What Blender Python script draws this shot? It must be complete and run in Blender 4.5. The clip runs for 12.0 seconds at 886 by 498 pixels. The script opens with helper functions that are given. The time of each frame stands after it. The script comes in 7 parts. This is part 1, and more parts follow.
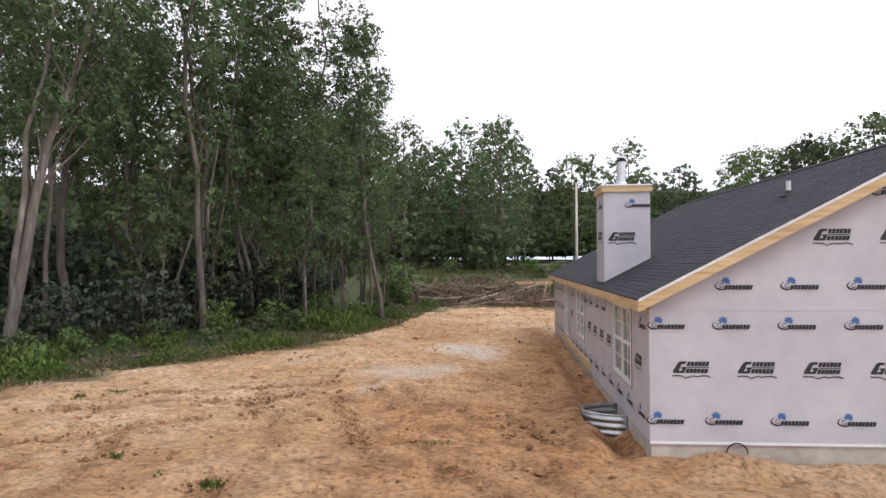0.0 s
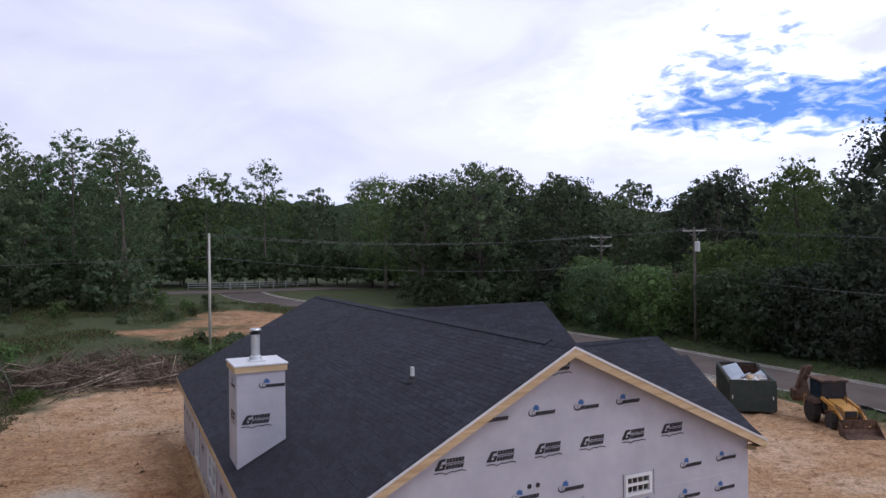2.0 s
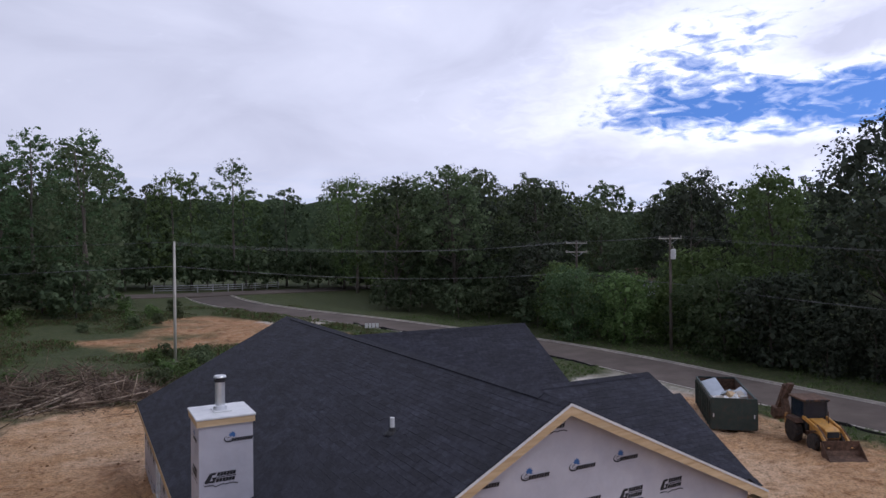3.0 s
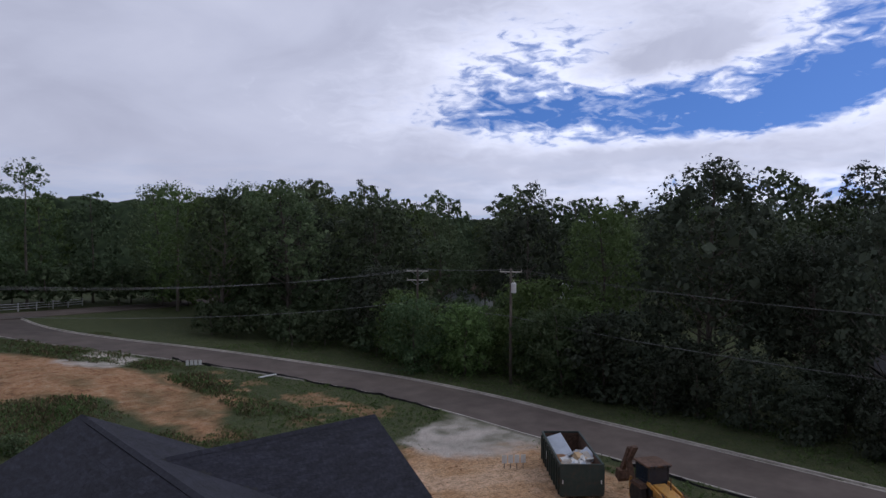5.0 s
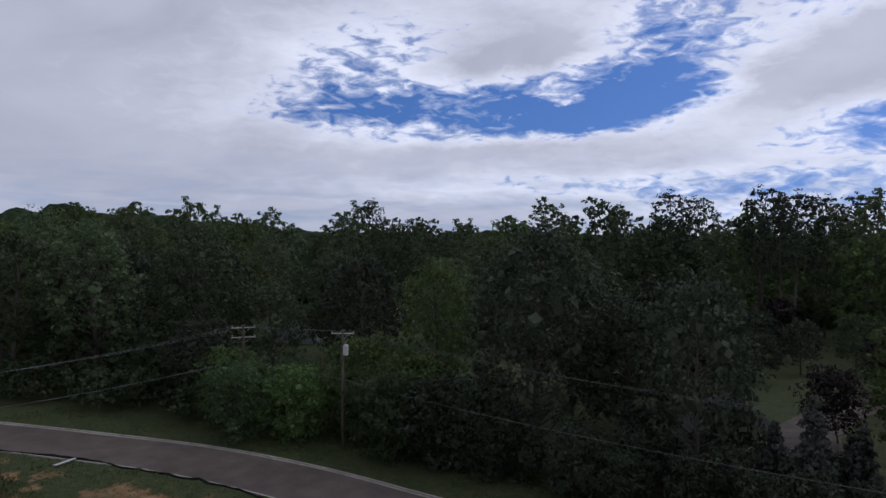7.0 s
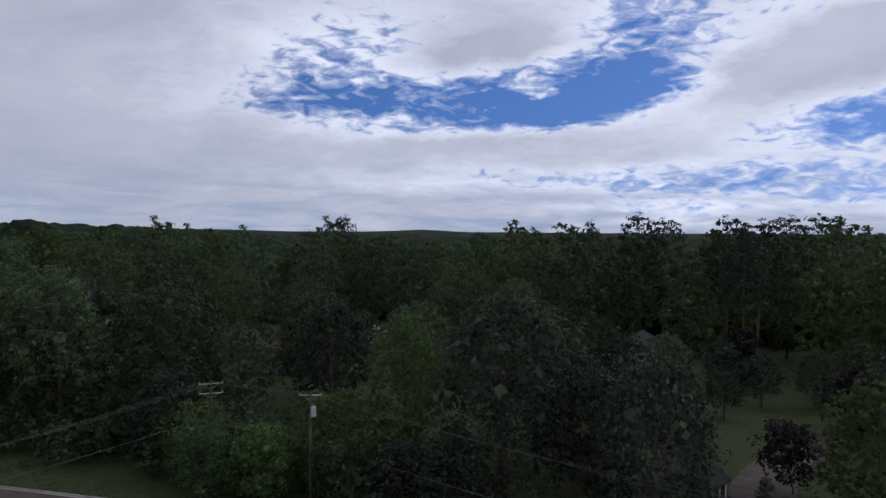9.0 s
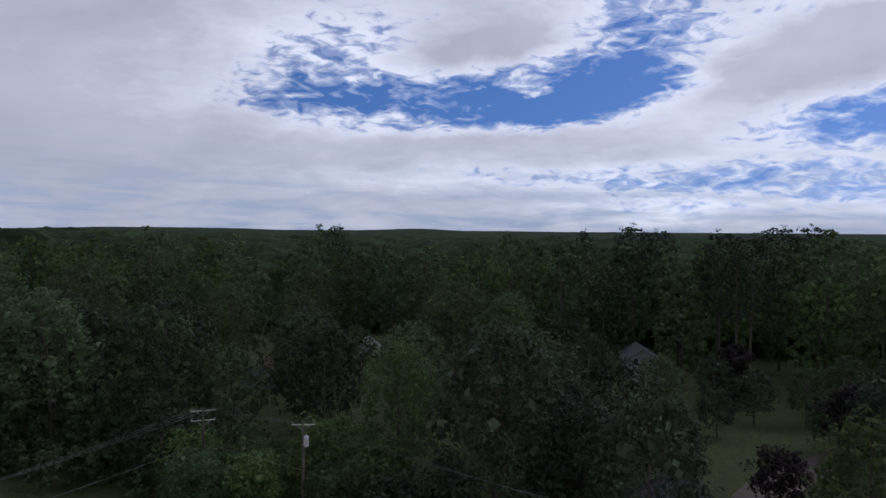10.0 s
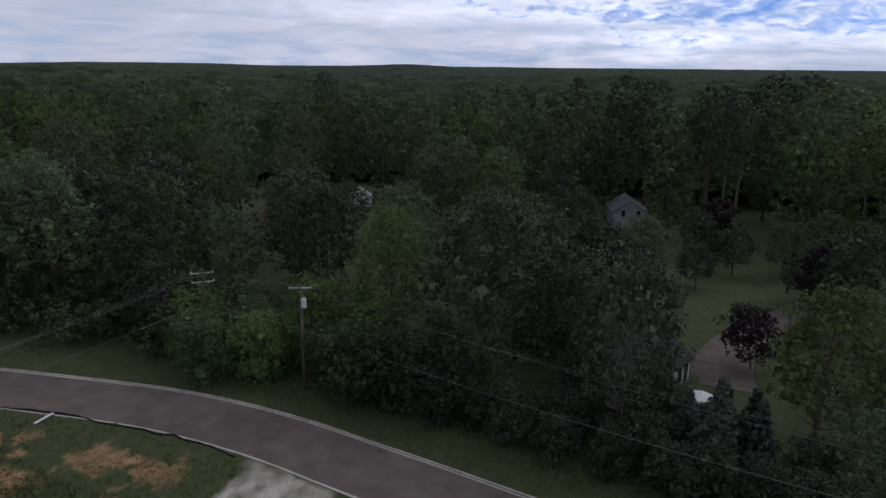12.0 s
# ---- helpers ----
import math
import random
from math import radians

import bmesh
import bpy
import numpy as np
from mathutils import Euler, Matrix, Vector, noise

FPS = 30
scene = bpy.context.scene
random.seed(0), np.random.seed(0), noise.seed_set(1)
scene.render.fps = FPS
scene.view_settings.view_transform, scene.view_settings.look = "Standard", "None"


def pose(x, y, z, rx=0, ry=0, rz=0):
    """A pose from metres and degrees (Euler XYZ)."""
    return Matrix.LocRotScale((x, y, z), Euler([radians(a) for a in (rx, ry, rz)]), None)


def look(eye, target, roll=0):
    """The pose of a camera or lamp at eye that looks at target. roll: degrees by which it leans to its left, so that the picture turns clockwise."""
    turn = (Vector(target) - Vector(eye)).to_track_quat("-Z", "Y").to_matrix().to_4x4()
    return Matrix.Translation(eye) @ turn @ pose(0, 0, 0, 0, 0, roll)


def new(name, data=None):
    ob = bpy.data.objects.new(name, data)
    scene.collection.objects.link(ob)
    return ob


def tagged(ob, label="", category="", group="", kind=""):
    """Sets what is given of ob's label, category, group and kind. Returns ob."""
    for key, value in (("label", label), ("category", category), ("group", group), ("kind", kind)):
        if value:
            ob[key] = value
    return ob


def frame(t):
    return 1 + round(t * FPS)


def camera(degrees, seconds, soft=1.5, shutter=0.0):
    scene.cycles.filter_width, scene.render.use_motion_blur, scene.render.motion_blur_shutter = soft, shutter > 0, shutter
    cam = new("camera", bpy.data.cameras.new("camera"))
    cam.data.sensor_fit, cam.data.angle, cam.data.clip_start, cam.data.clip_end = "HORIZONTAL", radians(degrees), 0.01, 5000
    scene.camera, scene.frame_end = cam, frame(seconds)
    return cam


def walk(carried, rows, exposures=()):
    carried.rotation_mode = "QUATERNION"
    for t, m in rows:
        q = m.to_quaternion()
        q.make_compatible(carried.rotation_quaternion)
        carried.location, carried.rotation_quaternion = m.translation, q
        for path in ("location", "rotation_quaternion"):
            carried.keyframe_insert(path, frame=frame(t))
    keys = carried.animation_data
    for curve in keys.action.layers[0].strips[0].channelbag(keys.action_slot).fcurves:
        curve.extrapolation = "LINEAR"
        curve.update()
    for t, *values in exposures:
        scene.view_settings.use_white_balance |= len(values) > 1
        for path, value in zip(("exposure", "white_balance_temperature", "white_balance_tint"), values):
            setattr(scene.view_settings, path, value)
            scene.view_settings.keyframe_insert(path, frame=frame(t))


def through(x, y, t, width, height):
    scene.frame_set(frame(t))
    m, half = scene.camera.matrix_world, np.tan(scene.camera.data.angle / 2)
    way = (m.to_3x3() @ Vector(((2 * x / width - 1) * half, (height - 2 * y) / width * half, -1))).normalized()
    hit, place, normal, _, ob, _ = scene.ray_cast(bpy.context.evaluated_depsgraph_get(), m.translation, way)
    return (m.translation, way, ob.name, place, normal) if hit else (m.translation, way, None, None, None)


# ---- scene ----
cam = camera(66.6, 12.0)
PATH = [
    (0, (2.038, 1.121, 3.908), (1.883, 3.115, 3.94), -0.3),
    (0.5, (2.086, 1.201, 4.646), (1.973, 3.198, 4.675), -0.2),
    (1, (2.119, 1.288, 5.951), (2.317, 3.278, 5.983), -0.1),
    (1.5, (2.225, 1.51, 7.447), (2.815, 3.421, 7.467), -0.7),
    (2, (2.282, 1.943, 8.696), (3.151, 3.744, 8.71), -0.7),
    (2.5, (2.396, 2.441, 9.36), (3.316, 4.217, 9.366), -0.6),
    (2.7, (2.486, 2.76, 9.508), (3.417, 4.53, 9.512), -0.6),
    (4.3, (3.525, 5.662, 11.74), (4.629, 7.329, 11.732), 0.2),
    (4.5, (3.731, 6.075, 12.163), (4.908, 7.692, 12.154), 0.1),
    (5, (4.068, 6.677, 13.401), (5.415, 8.156, 13.385), 0.2),
    (5.5, (4.446, 6.918, 14.803), (5.946, 8.241, 14.781), 0.1),
    (6, (4.983, 7.191, 16.251), (6.578, 8.398, 16.226), 0.1),
    (6.5, (5.758, 7.533, 17.812), (7.391, 8.687, 17.784), 0.1),
    (7, (6.262, 7.429, 19.592), (7.915, 8.555, 19.562), 0.1),
    (9, (6.26, 6.631, 26.226), (7.953, 7.694, 26.174), 0.3),
    (9.5, (6.402, 6.706, 27.688), (8.1, 7.76, 27.634), 0.4),
    (10, (6.477, 6.729, 29.145), (8.18, 7.777, 29.088), 0.4),
    (10.5, (6.476, 6.717, 30.539), (8.182, 7.759, 30.48), 0.5),
    (11, (6.45, 6.675, 31.745), (8.16, 7.71, 31.679), 0.5),
    (11.5, (6.624, 6.943, 31.86), (8.327, 7.964, 31.615), 0.6),
    (12, (6.467, 6.744, 31.919), (8.125, 7.73, 31.393), 0.5),
]
EXPOSURES = [(0, 0.62, 6500, 10), (1, 0.32, 6150, 12), (1.5, 0.03, 5750, 15), (2.5, -0.38, 5750, 15), (4.5, -0.82, 5700, 14), (6, -1.1, 5780, 12), (10.5, -1.18, 5760, 11), (11.2, -1.2, 5750, 11), (11.6, -1.1, 5800, 11), (12, -0.88, 5850, 11)]
walk(cam, [(t, look(*v)) for t, *v in PATH], EXPOSURES)


# ---- node helpers ----
def nodes_of(tree):
    tree.nodes.clear()

    def add(kind, **values):
        n = tree.nodes.new(kind)
        for k, v in values.items():
            if k.startswith("i_"):
                n.inputs[k[2:].replace("_", " ")].default_value = v
            elif k.startswith("n_"):
                n.inputs[int(k[2:])].default_value = v
            elif k == "operation":
                n.operation = v
            elif k == "vector_type":
                n.vector_type = v
            elif k == "data_type":
                n.data_type = v
            elif k == "blend_type":
                n.blend_type = v
            elif k == "attribute_name":
                n.attribute_name = v
        return n

    return add, tree.links.new


def ramp(add, stops, interpolation="LINEAR"):
    r = add("ShaderNodeValToRGB")
    r.color_ramp.interpolation = interpolation
    e = r.color_ramp.elements
    while len(e) < len(stops):
        e.new(0.5)
    for el, (p, c) in zip(e, stops):
        el.position = p
        el.color = (*c, 1) if len(c) == 3 else c
    return r


# ---- sky and sun ----
SUN_EL, SUN_AZ = 50.0, 132.0  # azimuth clockwise from +y
world = bpy.data.worlds.new("sky")
scene.world = world
world.use_nodes = True
add, link = nodes_of(world.node_tree)
sky = add("ShaderNodeTexSky")
sky.sky_type, sky.sun_disc = "NISHITA", False
sky.sun_elevation, sky.sun_rotation = radians(SUN_EL), radians(SUN_AZ)
sky.altitude, sky.air_density, sky.dust_density, sky.ozone_density = 200, 1.0, 0.6, 2.0
coord = add("ShaderNodeTexCoord")
# the clear sky keeps its depth of blue down to the haze
raised = add("ShaderNodeVectorMath", operation="ADD")
raised.inputs[1].default_value = (0, 0, 0.28)
link(coord.outputs["Generated"], raised.inputs[0])
link(raised.outputs[0], sky.inputs[0])
sep = add("ShaderNodeSeparateXYZ")
link(coord.outputs["Generated"], sep.inputs[0])
# bearing and height of each direction, in degrees
az_n = add("ShaderNodeMath", operation="ARCTAN2")
link(sep.outputs[0], az_n.inputs[0])
link(sep.outputs[1], az_n.inputs[1])
el_n = add("ShaderNodeMath", operation="ARCSINE")
link(sep.outputs[2], el_n.inputs[0])
ang = add("ShaderNodeCombineXYZ")
link(az_n.outputs[0], ang.inputs[0])
link(el_n.outputs[0], ang.inputs[1])
deg = add("ShaderNodeVectorMath", operation="SCALE")
deg.inputs["Scale"].default_value = 57.2958
link(ang.outputs[0], deg.inputs[0])


def sky_noise(scale, detail, roughness, distortion, stretch, turn=0.0):
    mp = add("ShaderNodeMapping")
    mp.inputs["Scale"].default_value = (1.0, stretch, 1.0)
    mp.inputs["Rotation"].default_value = (0, 0, radians(turn))
    link(deg.outputs[0], mp.inputs[0])
    n = add("ShaderNodeTexNoise", i_Scale=scale, i_Detail=detail, i_Roughness=roughness, i_Distortion=distortion)
    link(mp.outputs[0], n.inputs["Vector"])
    return n


# ragged edges: the field is shifted by noise before the breaks are laid in
shift = sky_noise(0.22, 5.0, 0.6, 0.4, 2.2)
sh = add("ShaderNodeVectorMath", operation="MULTIPLY_ADD")
sh.inputs[1].default_value = (7.0, 2.6, 0)
sh.inputs[2].default_value = (-3.5, -1.3, 0)
link(shift.outputs["Color"], sh.inputs[0])
moved = add("ShaderNodeVectorMath", operation="ADD")
link(deg.outputs[0], moved.inputs[0])
link(sh.outputs[0], moved.inputs[1])
# breaks in the overcast: bearing, height, half width, half height, tilt, depth
BREAKS = [(61, 10.6, 15.0, 2.6, -1, 1.05), (73, 12.4, 7.5, 2.8, 14, 0.95), (50, 15.6, 8, 3.4, 10, 0.66), (74, 17.8, 6, 2.4, 24, 0.75), (90, 18.4, 9, 1.8, 8, 0.8), (91, 8.2, 8.0, 1.8, 6, 0.98), (104, 12, 9, 3, 12, 0.9), (60, 24, 12, 3.0, -6, 0.8), (88, 27, 14, 4, 4, 0.8), (66, 11.6, 2.0, 0.5, 4, -0.6), (85, 12.6, 11.0, 1.6, 18, -0.4), (62, 14.8, 8, 1.2, 5, -0.4), (62, 7.6, 9, 0.8, 2, -0.35), (62, 4.4, 13, 1.0, 1, 0.5), (81, 4.4, 10, 1.2, 2, 0.6), (76, 2.0, 9, 1.4, 0, 0.5), (95, 3.0, 10, 1.4, 0, 0.8), (46, 10.4, 7, 1.6, -6, 0.33)]
cover_in = None
for b_az, b_el, b_w, b_h, b_t, b_d in BREAKS:
    mp = add("ShaderNodeMapping", vector_type="TEXTURE")
    mp.inputs["Location"].default_value = (b_az, b_el, 0)
    mp.inputs["Rotation"].default_value = (0, 0, radians(b_t))
    mp.inputs["Scale"].default_value = (b_w, b_h, 1)
    link(moved.outputs[0], mp.inputs[0])
    dd = add("ShaderNodeVectorMath", operation="DOT_PRODUCT")
    link(mp.outputs[0], dd.inputs[0])
    link(mp.outputs[0], dd.inputs[1])
    neg = add("ShaderNodeMath", operation="MULTIPLY", n_1=-0.8)
    link(dd.outputs["Value"], neg.inputs[0])
    ex = add("ShaderNodeMath", operation="EXPONENT")
    link(neg.outputs[0], ex.inputs[0])
    acc = add("ShaderNodeMath", operation="MULTIPLY_ADD", n_1=-b_d, n_2=1.36)
    link(ex.outputs[0], acc.inputs[0])
    if cover_in is not None:
        link(cover_in, acc.inputs[2])
    cover_in = acc.outputs[0]
fine = sky_noise(0.42, 7.0, 0.56, 0.8, 2.8, 9)
puffs = sky_noise(1.0, 5.0, 0.5, 0.5, 2.2, 6)
both = add("ShaderNodeMath", operation="MULTIPLY_ADD", n_1=0.25)
link(puffs.outputs[0], both.inputs[0])
link(fine.outputs[0], both.inputs[2])
cover = add("ShaderNodeMath", operation="MULTIPLY_ADD", n_1=1.5)
link(both.outputs[0], cover.inputs[0])
low = add("ShaderNodeMath", operation="ADD", n_1=-0.96)
link(cover_in, low.inputs[0])
link(low.outputs[0], cover.inputs[2])
mask = ramp(add, [(0.3, (0, 0, 0)), (0.55, (0.3, 0.3, 0.3)), (0.78, (0.9, 0.9, 0.9)), (1.0, (1, 1, 1))])
link(cover.outputs[0], mask.inputs[0])
# cloud tone: greyer where thick, brighter towards the sun and beside the breaks
shade = sky_noise(0.07, 5.0, 0.5, 0.5, 2.2)
tone = ramp(add, [(0.3, (8.5, 8.4, 9.5)), (0.5, (9.9, 9.8, 10.9)), (0.72, (11.3, 11.1, 12.1))])
link(shade.outputs[0], tone.inputs[0])
rim = ramp(add, [(0.1, (1.8, 1.78, 1.68)), (0.55, (1.46, 1.45, 1.4)), (0.96, (1.0, 1.0, 1.0))])
thin = add("ShaderNodeMath", operation="MULTIPLY_ADD", n_1=0.35)
link(fine.outputs[0], thin.inputs[0])
low2 = add("ShaderNodeMath", operation="ADD", n_1=-0.53)
link(cover_in, low2.inputs[0])
link(low2.outputs[0], thin.inputs[2])
link(thin.outputs[0], rim.inputs[0])
lit = add("ShaderNodeMix", data_type="RGBA", blend_type="MULTIPLY", n_0=1.0)
link(tone.outputs[0], lit.inputs[6])
link(rim.outputs[0], lit.inputs[7])
side = add("ShaderNodeVectorMath", operation="DOT_PRODUCT")
side.inputs[1].default_value = (math.sin(radians(70)), math.cos(radians(70)), 0.0)
link(coord.outputs["Generated"], side.inputs[0])
sidev = add("ShaderNodeMapRange", i_From_Min=-1.0, i_From_Max=1.0, i_To_Min=0.55, i_To_Max=1.15)
link(side.outputs["Value"], sidev.inputs["Value"])
lit2 = add("ShaderNodeVectorMath", operation="SCALE")
link(lit.outputs[2], lit2.inputs[0])
link(sidev.outputs[0], lit2.inputs["Scale"])
clear = add("ShaderNodeHueSaturation", i_Hue=0.511, i_Saturation=1.24, i_Value=2.4)
link(sky.outputs[0], clear.inputs["Color"])
whole = add("ShaderNodeMix", data_type="RGBA")
link(mask.outputs[0], whole.inputs[0])
link(clear.outputs[0], whole.inputs[6])
link(lit2.outputs[0], whole.inputs[7])
# pale blue haze above the horizon, drawn into level streaks
hz = add("ShaderNodeMapRange", i_From_Min=0.0, i_From_Max=7.5, i_To_Min=1.0, i_To_Max=0.0)
els = add("ShaderNodeSeparateXYZ")
link(deg.outputs[0], els.inputs[0])
link(els.outputs[1], hz.inputs["Value"])
streak = sky_noise(0.16, 5.0, 0.6, 0.6, 6.0, -2)
st = add("ShaderNodeMapRange", i_From_Min=0.36, i_From_Max=0.62, i_To_Min=0.9, i_To_Max=0.0)
link(streak.outputs[0], st.inputs["Value"])
hf = add("ShaderNodeMath", operation="MULTIPLY")
link(hz.outputs[0], hf.inputs[0])
link(st.outputs[0], hf.inputs[1])
hazy = add("ShaderNodeMix", data_type="RGBA")
hazy.inputs[7].default_value = (6.6, 7.9, 10.3, 1)
link(hf.outputs[0], hazy.inputs[0])
link(whole.outputs[2], hazy.inputs[6])
bg = add("ShaderNodeBackground", i_Strength=0.1)
link(hazy.outputs[2], bg.inputs["Color"])
out = add("ShaderNodeOutputWorld")
link(bg.outputs[0], out.inputs[0])

sun = new("sun", bpy.data.lights.new("sun", "SUN"))
sun.data.energy, sun.data.angle, sun.data.color = 0.7, radians(16), (1.0, 0.96, 0.9)
az, el = radians(SUN_AZ), radians(SUN_EL)
sun.matrix_world = look((60 * math.sin(az), 60 * math.cos(az), 80), (60 * math.sin(az) - math.sin(az) * math.cos(el), 60 * math.cos(az) - math.cos(az) * math.cos(el), 80 - math.sin(el)))


# ---- materials ----
def material(name, stops, scale=4.0, detail=6.0, rough=0.8, metal=0.0, bump=0.2, bump_scale=None, big=0.35, big_scale=0.4, island=0.0, objrand=0.0, stretch=(1, 1, 1), coords="Object", sheen=0.0):
    """A surface whose colour runs over stops by fine noise, drifts in value by broad noise, with a bump."""
    m = bpy.data.materials.new(name)
    m.use_nodes = True
    add, link = nodes_of(m.node_tree)
    b = add("ShaderNodeBsdfPrincipled", i_Roughness=rough, i_Metallic=metal)
    o = add("ShaderNodeOutputMaterial")
    link(b.outputs[0], o.inputs[0])
    tc = add("ShaderNodeTexCoord")
    mp = add("ShaderNodeMapping", i_Scale=stretch)
    link(tc.outputs[coords], mp.inputs[0])
    n = add("ShaderNodeTexNoise", i_Scale=scale, i_Detail=detail, i_Roughness=0.62)
    link(mp.outputs[0], n.inputs["Vector"])
    r = ramp(add, stops)
    link(n.outputs[0], r.inputs[0])
    n2 = add("ShaderNodeTexNoise", i_Scale=big_scale, i_Detail=3.0)
    link(mp.outputs[0], n2.inputs["Vector"])
    v = add("ShaderNodeMapRange", i_From_Min=0.3, i_From_Max=0.7, i_To_Min=1 - big, i_To_Max=1 + big)
    link(n2.outputs[0], v.inputs["Value"])
    h = add("ShaderNodeHueSaturation")
    link(r.outputs[0], h.inputs["Color"])
    last = v.outputs[0]
    for amount, kind, socket in ((island, "ShaderNodeNewGeometry", "Random Per Island"), (objrand, "ShaderNodeObjectInfo", "Random")):
        if amount:
            g = add(kind)
            mr = add("ShaderNodeMapRange", i_To_Min=1 - amount, i_To_Max=1 + amount)
            link(g.outputs[socket], mr.inputs["Value"])
            mu = add("ShaderNodeMath", operation="MULTIPLY")
            link(last, mu.inputs[0])
            link(mr.outputs[0], mu.inputs[1])
            last = mu.outputs[0]
    link(last, h.inputs["Value"])
    link(h.outputs[0], b.inputs["Base Color"])
    if bump:
        bn = add("ShaderNodeTexNoise", i_Scale=bump_scale or scale * 2, i_Detail=5.0)
        link(mp.outputs[0], bn.inputs["Vector"])
        bp = add("ShaderNodeBump", i_Strength=bump, i_Distance=0.02)
        link(bn.outputs[0], bp.inputs["Height"])
        link(bp.outputs[0], b.inputs["Normal"])
    return m


def leaf_material(name, dark, mid, light, spread=0.36, through=0.25, sat=1.0):
    m = bpy.data.materials.new(name)
    m.use_nodes = True
    add, link = nodes_of(m.node_tree)
    g = add("ShaderNodeNewGeometry")
    r = ramp(add, [(0.0, dark), (0.6, mid), (1.0, light)])
    link(g.outputs["Random Per Island"], r.inputs[0])
    tc = add("ShaderNodeTexCoord")
    n = add("ShaderNodeTexNoise", i_Scale=0.45, i_Detail=2.0)
    link(tc.outputs["Object"], n.inputs["Vector"])
    oi = add("ShaderNodeObjectInfo")
    s = add("ShaderNodeMath", operation="ADD")
    link(n.outputs[0], s.inputs[0])
    link(oi.outputs["Random"], s.inputs[1])
    v = add("ShaderNodeMapRange", i_From_Min=0.35, i_From_Max=1.65, i_To_Min=1 - spread, i_To_Max=1 + spread)
    link(s.outputs[0], v.inputs["Value"])
    h = add("ShaderNodeHueSaturation", i_Saturation=sat)
    hue = add("ShaderNodeMapRange", i_To_Min=0.485, i_To_Max=0.515)
    link(oi.outputs["Random"], hue.inputs["Value"])
    link(hue.outputs[0], h.inputs["Hue"])
    link(r.outputs[0], h.inputs["Color"])
    link(v.outputs[0], h.inputs["Value"])
    d = add("ShaderNodeBsdfPrincipled", i_Roughness=0.75, i_Specular_IOR_Level=0.12)
    t = add("ShaderNodeBsdfTranslucent")
    link(h.outputs[0], d.inputs["Base Color"])
    link(h.outputs[0], t.inputs["Color"])
    mx = add("ShaderNodeMixShader", i_Fac=through)
    link(d.outputs[0], mx.inputs[1])
    link(t.outputs[0], mx.inputs[2])
    o = add("ShaderNodeOutputMaterial")
    link(mx.outputs[0], o.inputs[0])
    return m


LEAF = leaf_material("leaf", (0.05, 0.08, 0.029), (0.085, 0.126, 0.045), (0.135, 0.185, 0.07), through=0.35, sat=0.75)
LEAF_PALE = leaf_material("leaf_pale", (0.078, 0.112, 0.045), (0.128, 0.172, 0.07), (0.185, 0.232, 0.105), through=0.45, sat=0.85)
LEAF_WOOD = leaf_material("leaf_wood", (0.076, 0.122, 0.056), (0.125, 0.185, 0.086), (0.2, 0.265, 0.135), through=0.5)
LEAF_WEED = leaf_material("leaf_weed", (0.085, 0.14, 0.03), (0.14, 0.215, 0.05), (0.2, 0.29, 0.08), through=0.45, sat=0.85)
# leaf green darkened: shade under trees and backlight are put into the colour
LEAF_SHADED = leaf_material("leaf_shaded", (0.032, 0.05, 0.02), (0.055, 0.08, 0.031), (0.085, 0.118, 0.048), through=0.2, sat=0.55)
LEAF_LIME = leaf_material("leaf_lime", (0.07, 0.105, 0.025), (0.11, 0.16, 0.04), (0.16, 0.22, 0.06), through=0.4, sat=0.85)
LEAF_PURPLE = leaf_material("leaf_purple", (0.026, 0.02, 0.021), (0.036, 0.028, 0.028), (0.048, 0.038, 0.036))
LEAF_SPRUCE = leaf_material("leaf_spruce", (0.075, 0.088, 0.068), (0.11, 0.122, 0.098), (0.155, 0.168, 0.14), sat=0.8)
BARK = material("bark", [(0.25, (0.07, 0.055, 0.045)), (0.5, (0.13, 0.108, 0.088)), (0.75, (0.24, 0.21, 0.175))], scale=5, stretch=(1, 1, 0.25), bump=0.6, rough=0.95, objrand=0.3)
BARK_PALE = material("bark_pale", [(0.25, (0.07, 0.058, 0.05)), (0.5, (0.125, 0.108, 0.092)), (0.75, (0.25, 0.222, 0.19))], scale=5, stretch=(1, 1, 0.25), bump=0.5, rough=0.95, objrand=0.25)
ASPHALT = material("asphalt", [(0.3, (0.095, 0.074, 0.06)), (0.5, (0.122, 0.097, 0.081)), (0.7, (0.155, 0.125, 0.106))], scale=0.45, detail=8, big=0.28, big_scale=0.07, rough=0.9, bump=0.15, bump_scale=60)
CONCRETE = material("concrete", [(0.3, (0.36, 0.325, 0.28)), (0.5, (0.47, 0.43, 0.375)), (0.7, (0.58, 0.54, 0.48))], scale=3, rough=0.9, bump=0.25, bump_scale=40, big=0.2)
WRAP = material("house_wrap", [(0.3, (0.46, 0.45, 0.5)), (0.5, (0.51, 0.5, 0.55)), (0.7, (0.56, 0.55, 0.59))], scale=1.3, big=0.05, big_scale=0.5, rough=0.5, bump=0.55, bump_scale=3.0)
INK_BLACK = material("ink_black", [(0.3, (0.015, 0.015, 0.02)), (0.7, (0.03, 0.03, 0.036))], scale=8, rough=0.6, bump=0, big=0.1)
INK_BLUE = material("ink_blue", [(0.3, (0.04, 0.12, 0.33)), (0.7, (0.07, 0.17, 0.4))], scale=8, rough=0.6, bump=0, big=0.1)
INK_GREY = material("ink_grey", [(0.3, (0.42, 0.42, 0.46)), (0.7, (0.5, 0.5, 0.53))], scale=8, rough=0.6, bump=0, big=0.1)
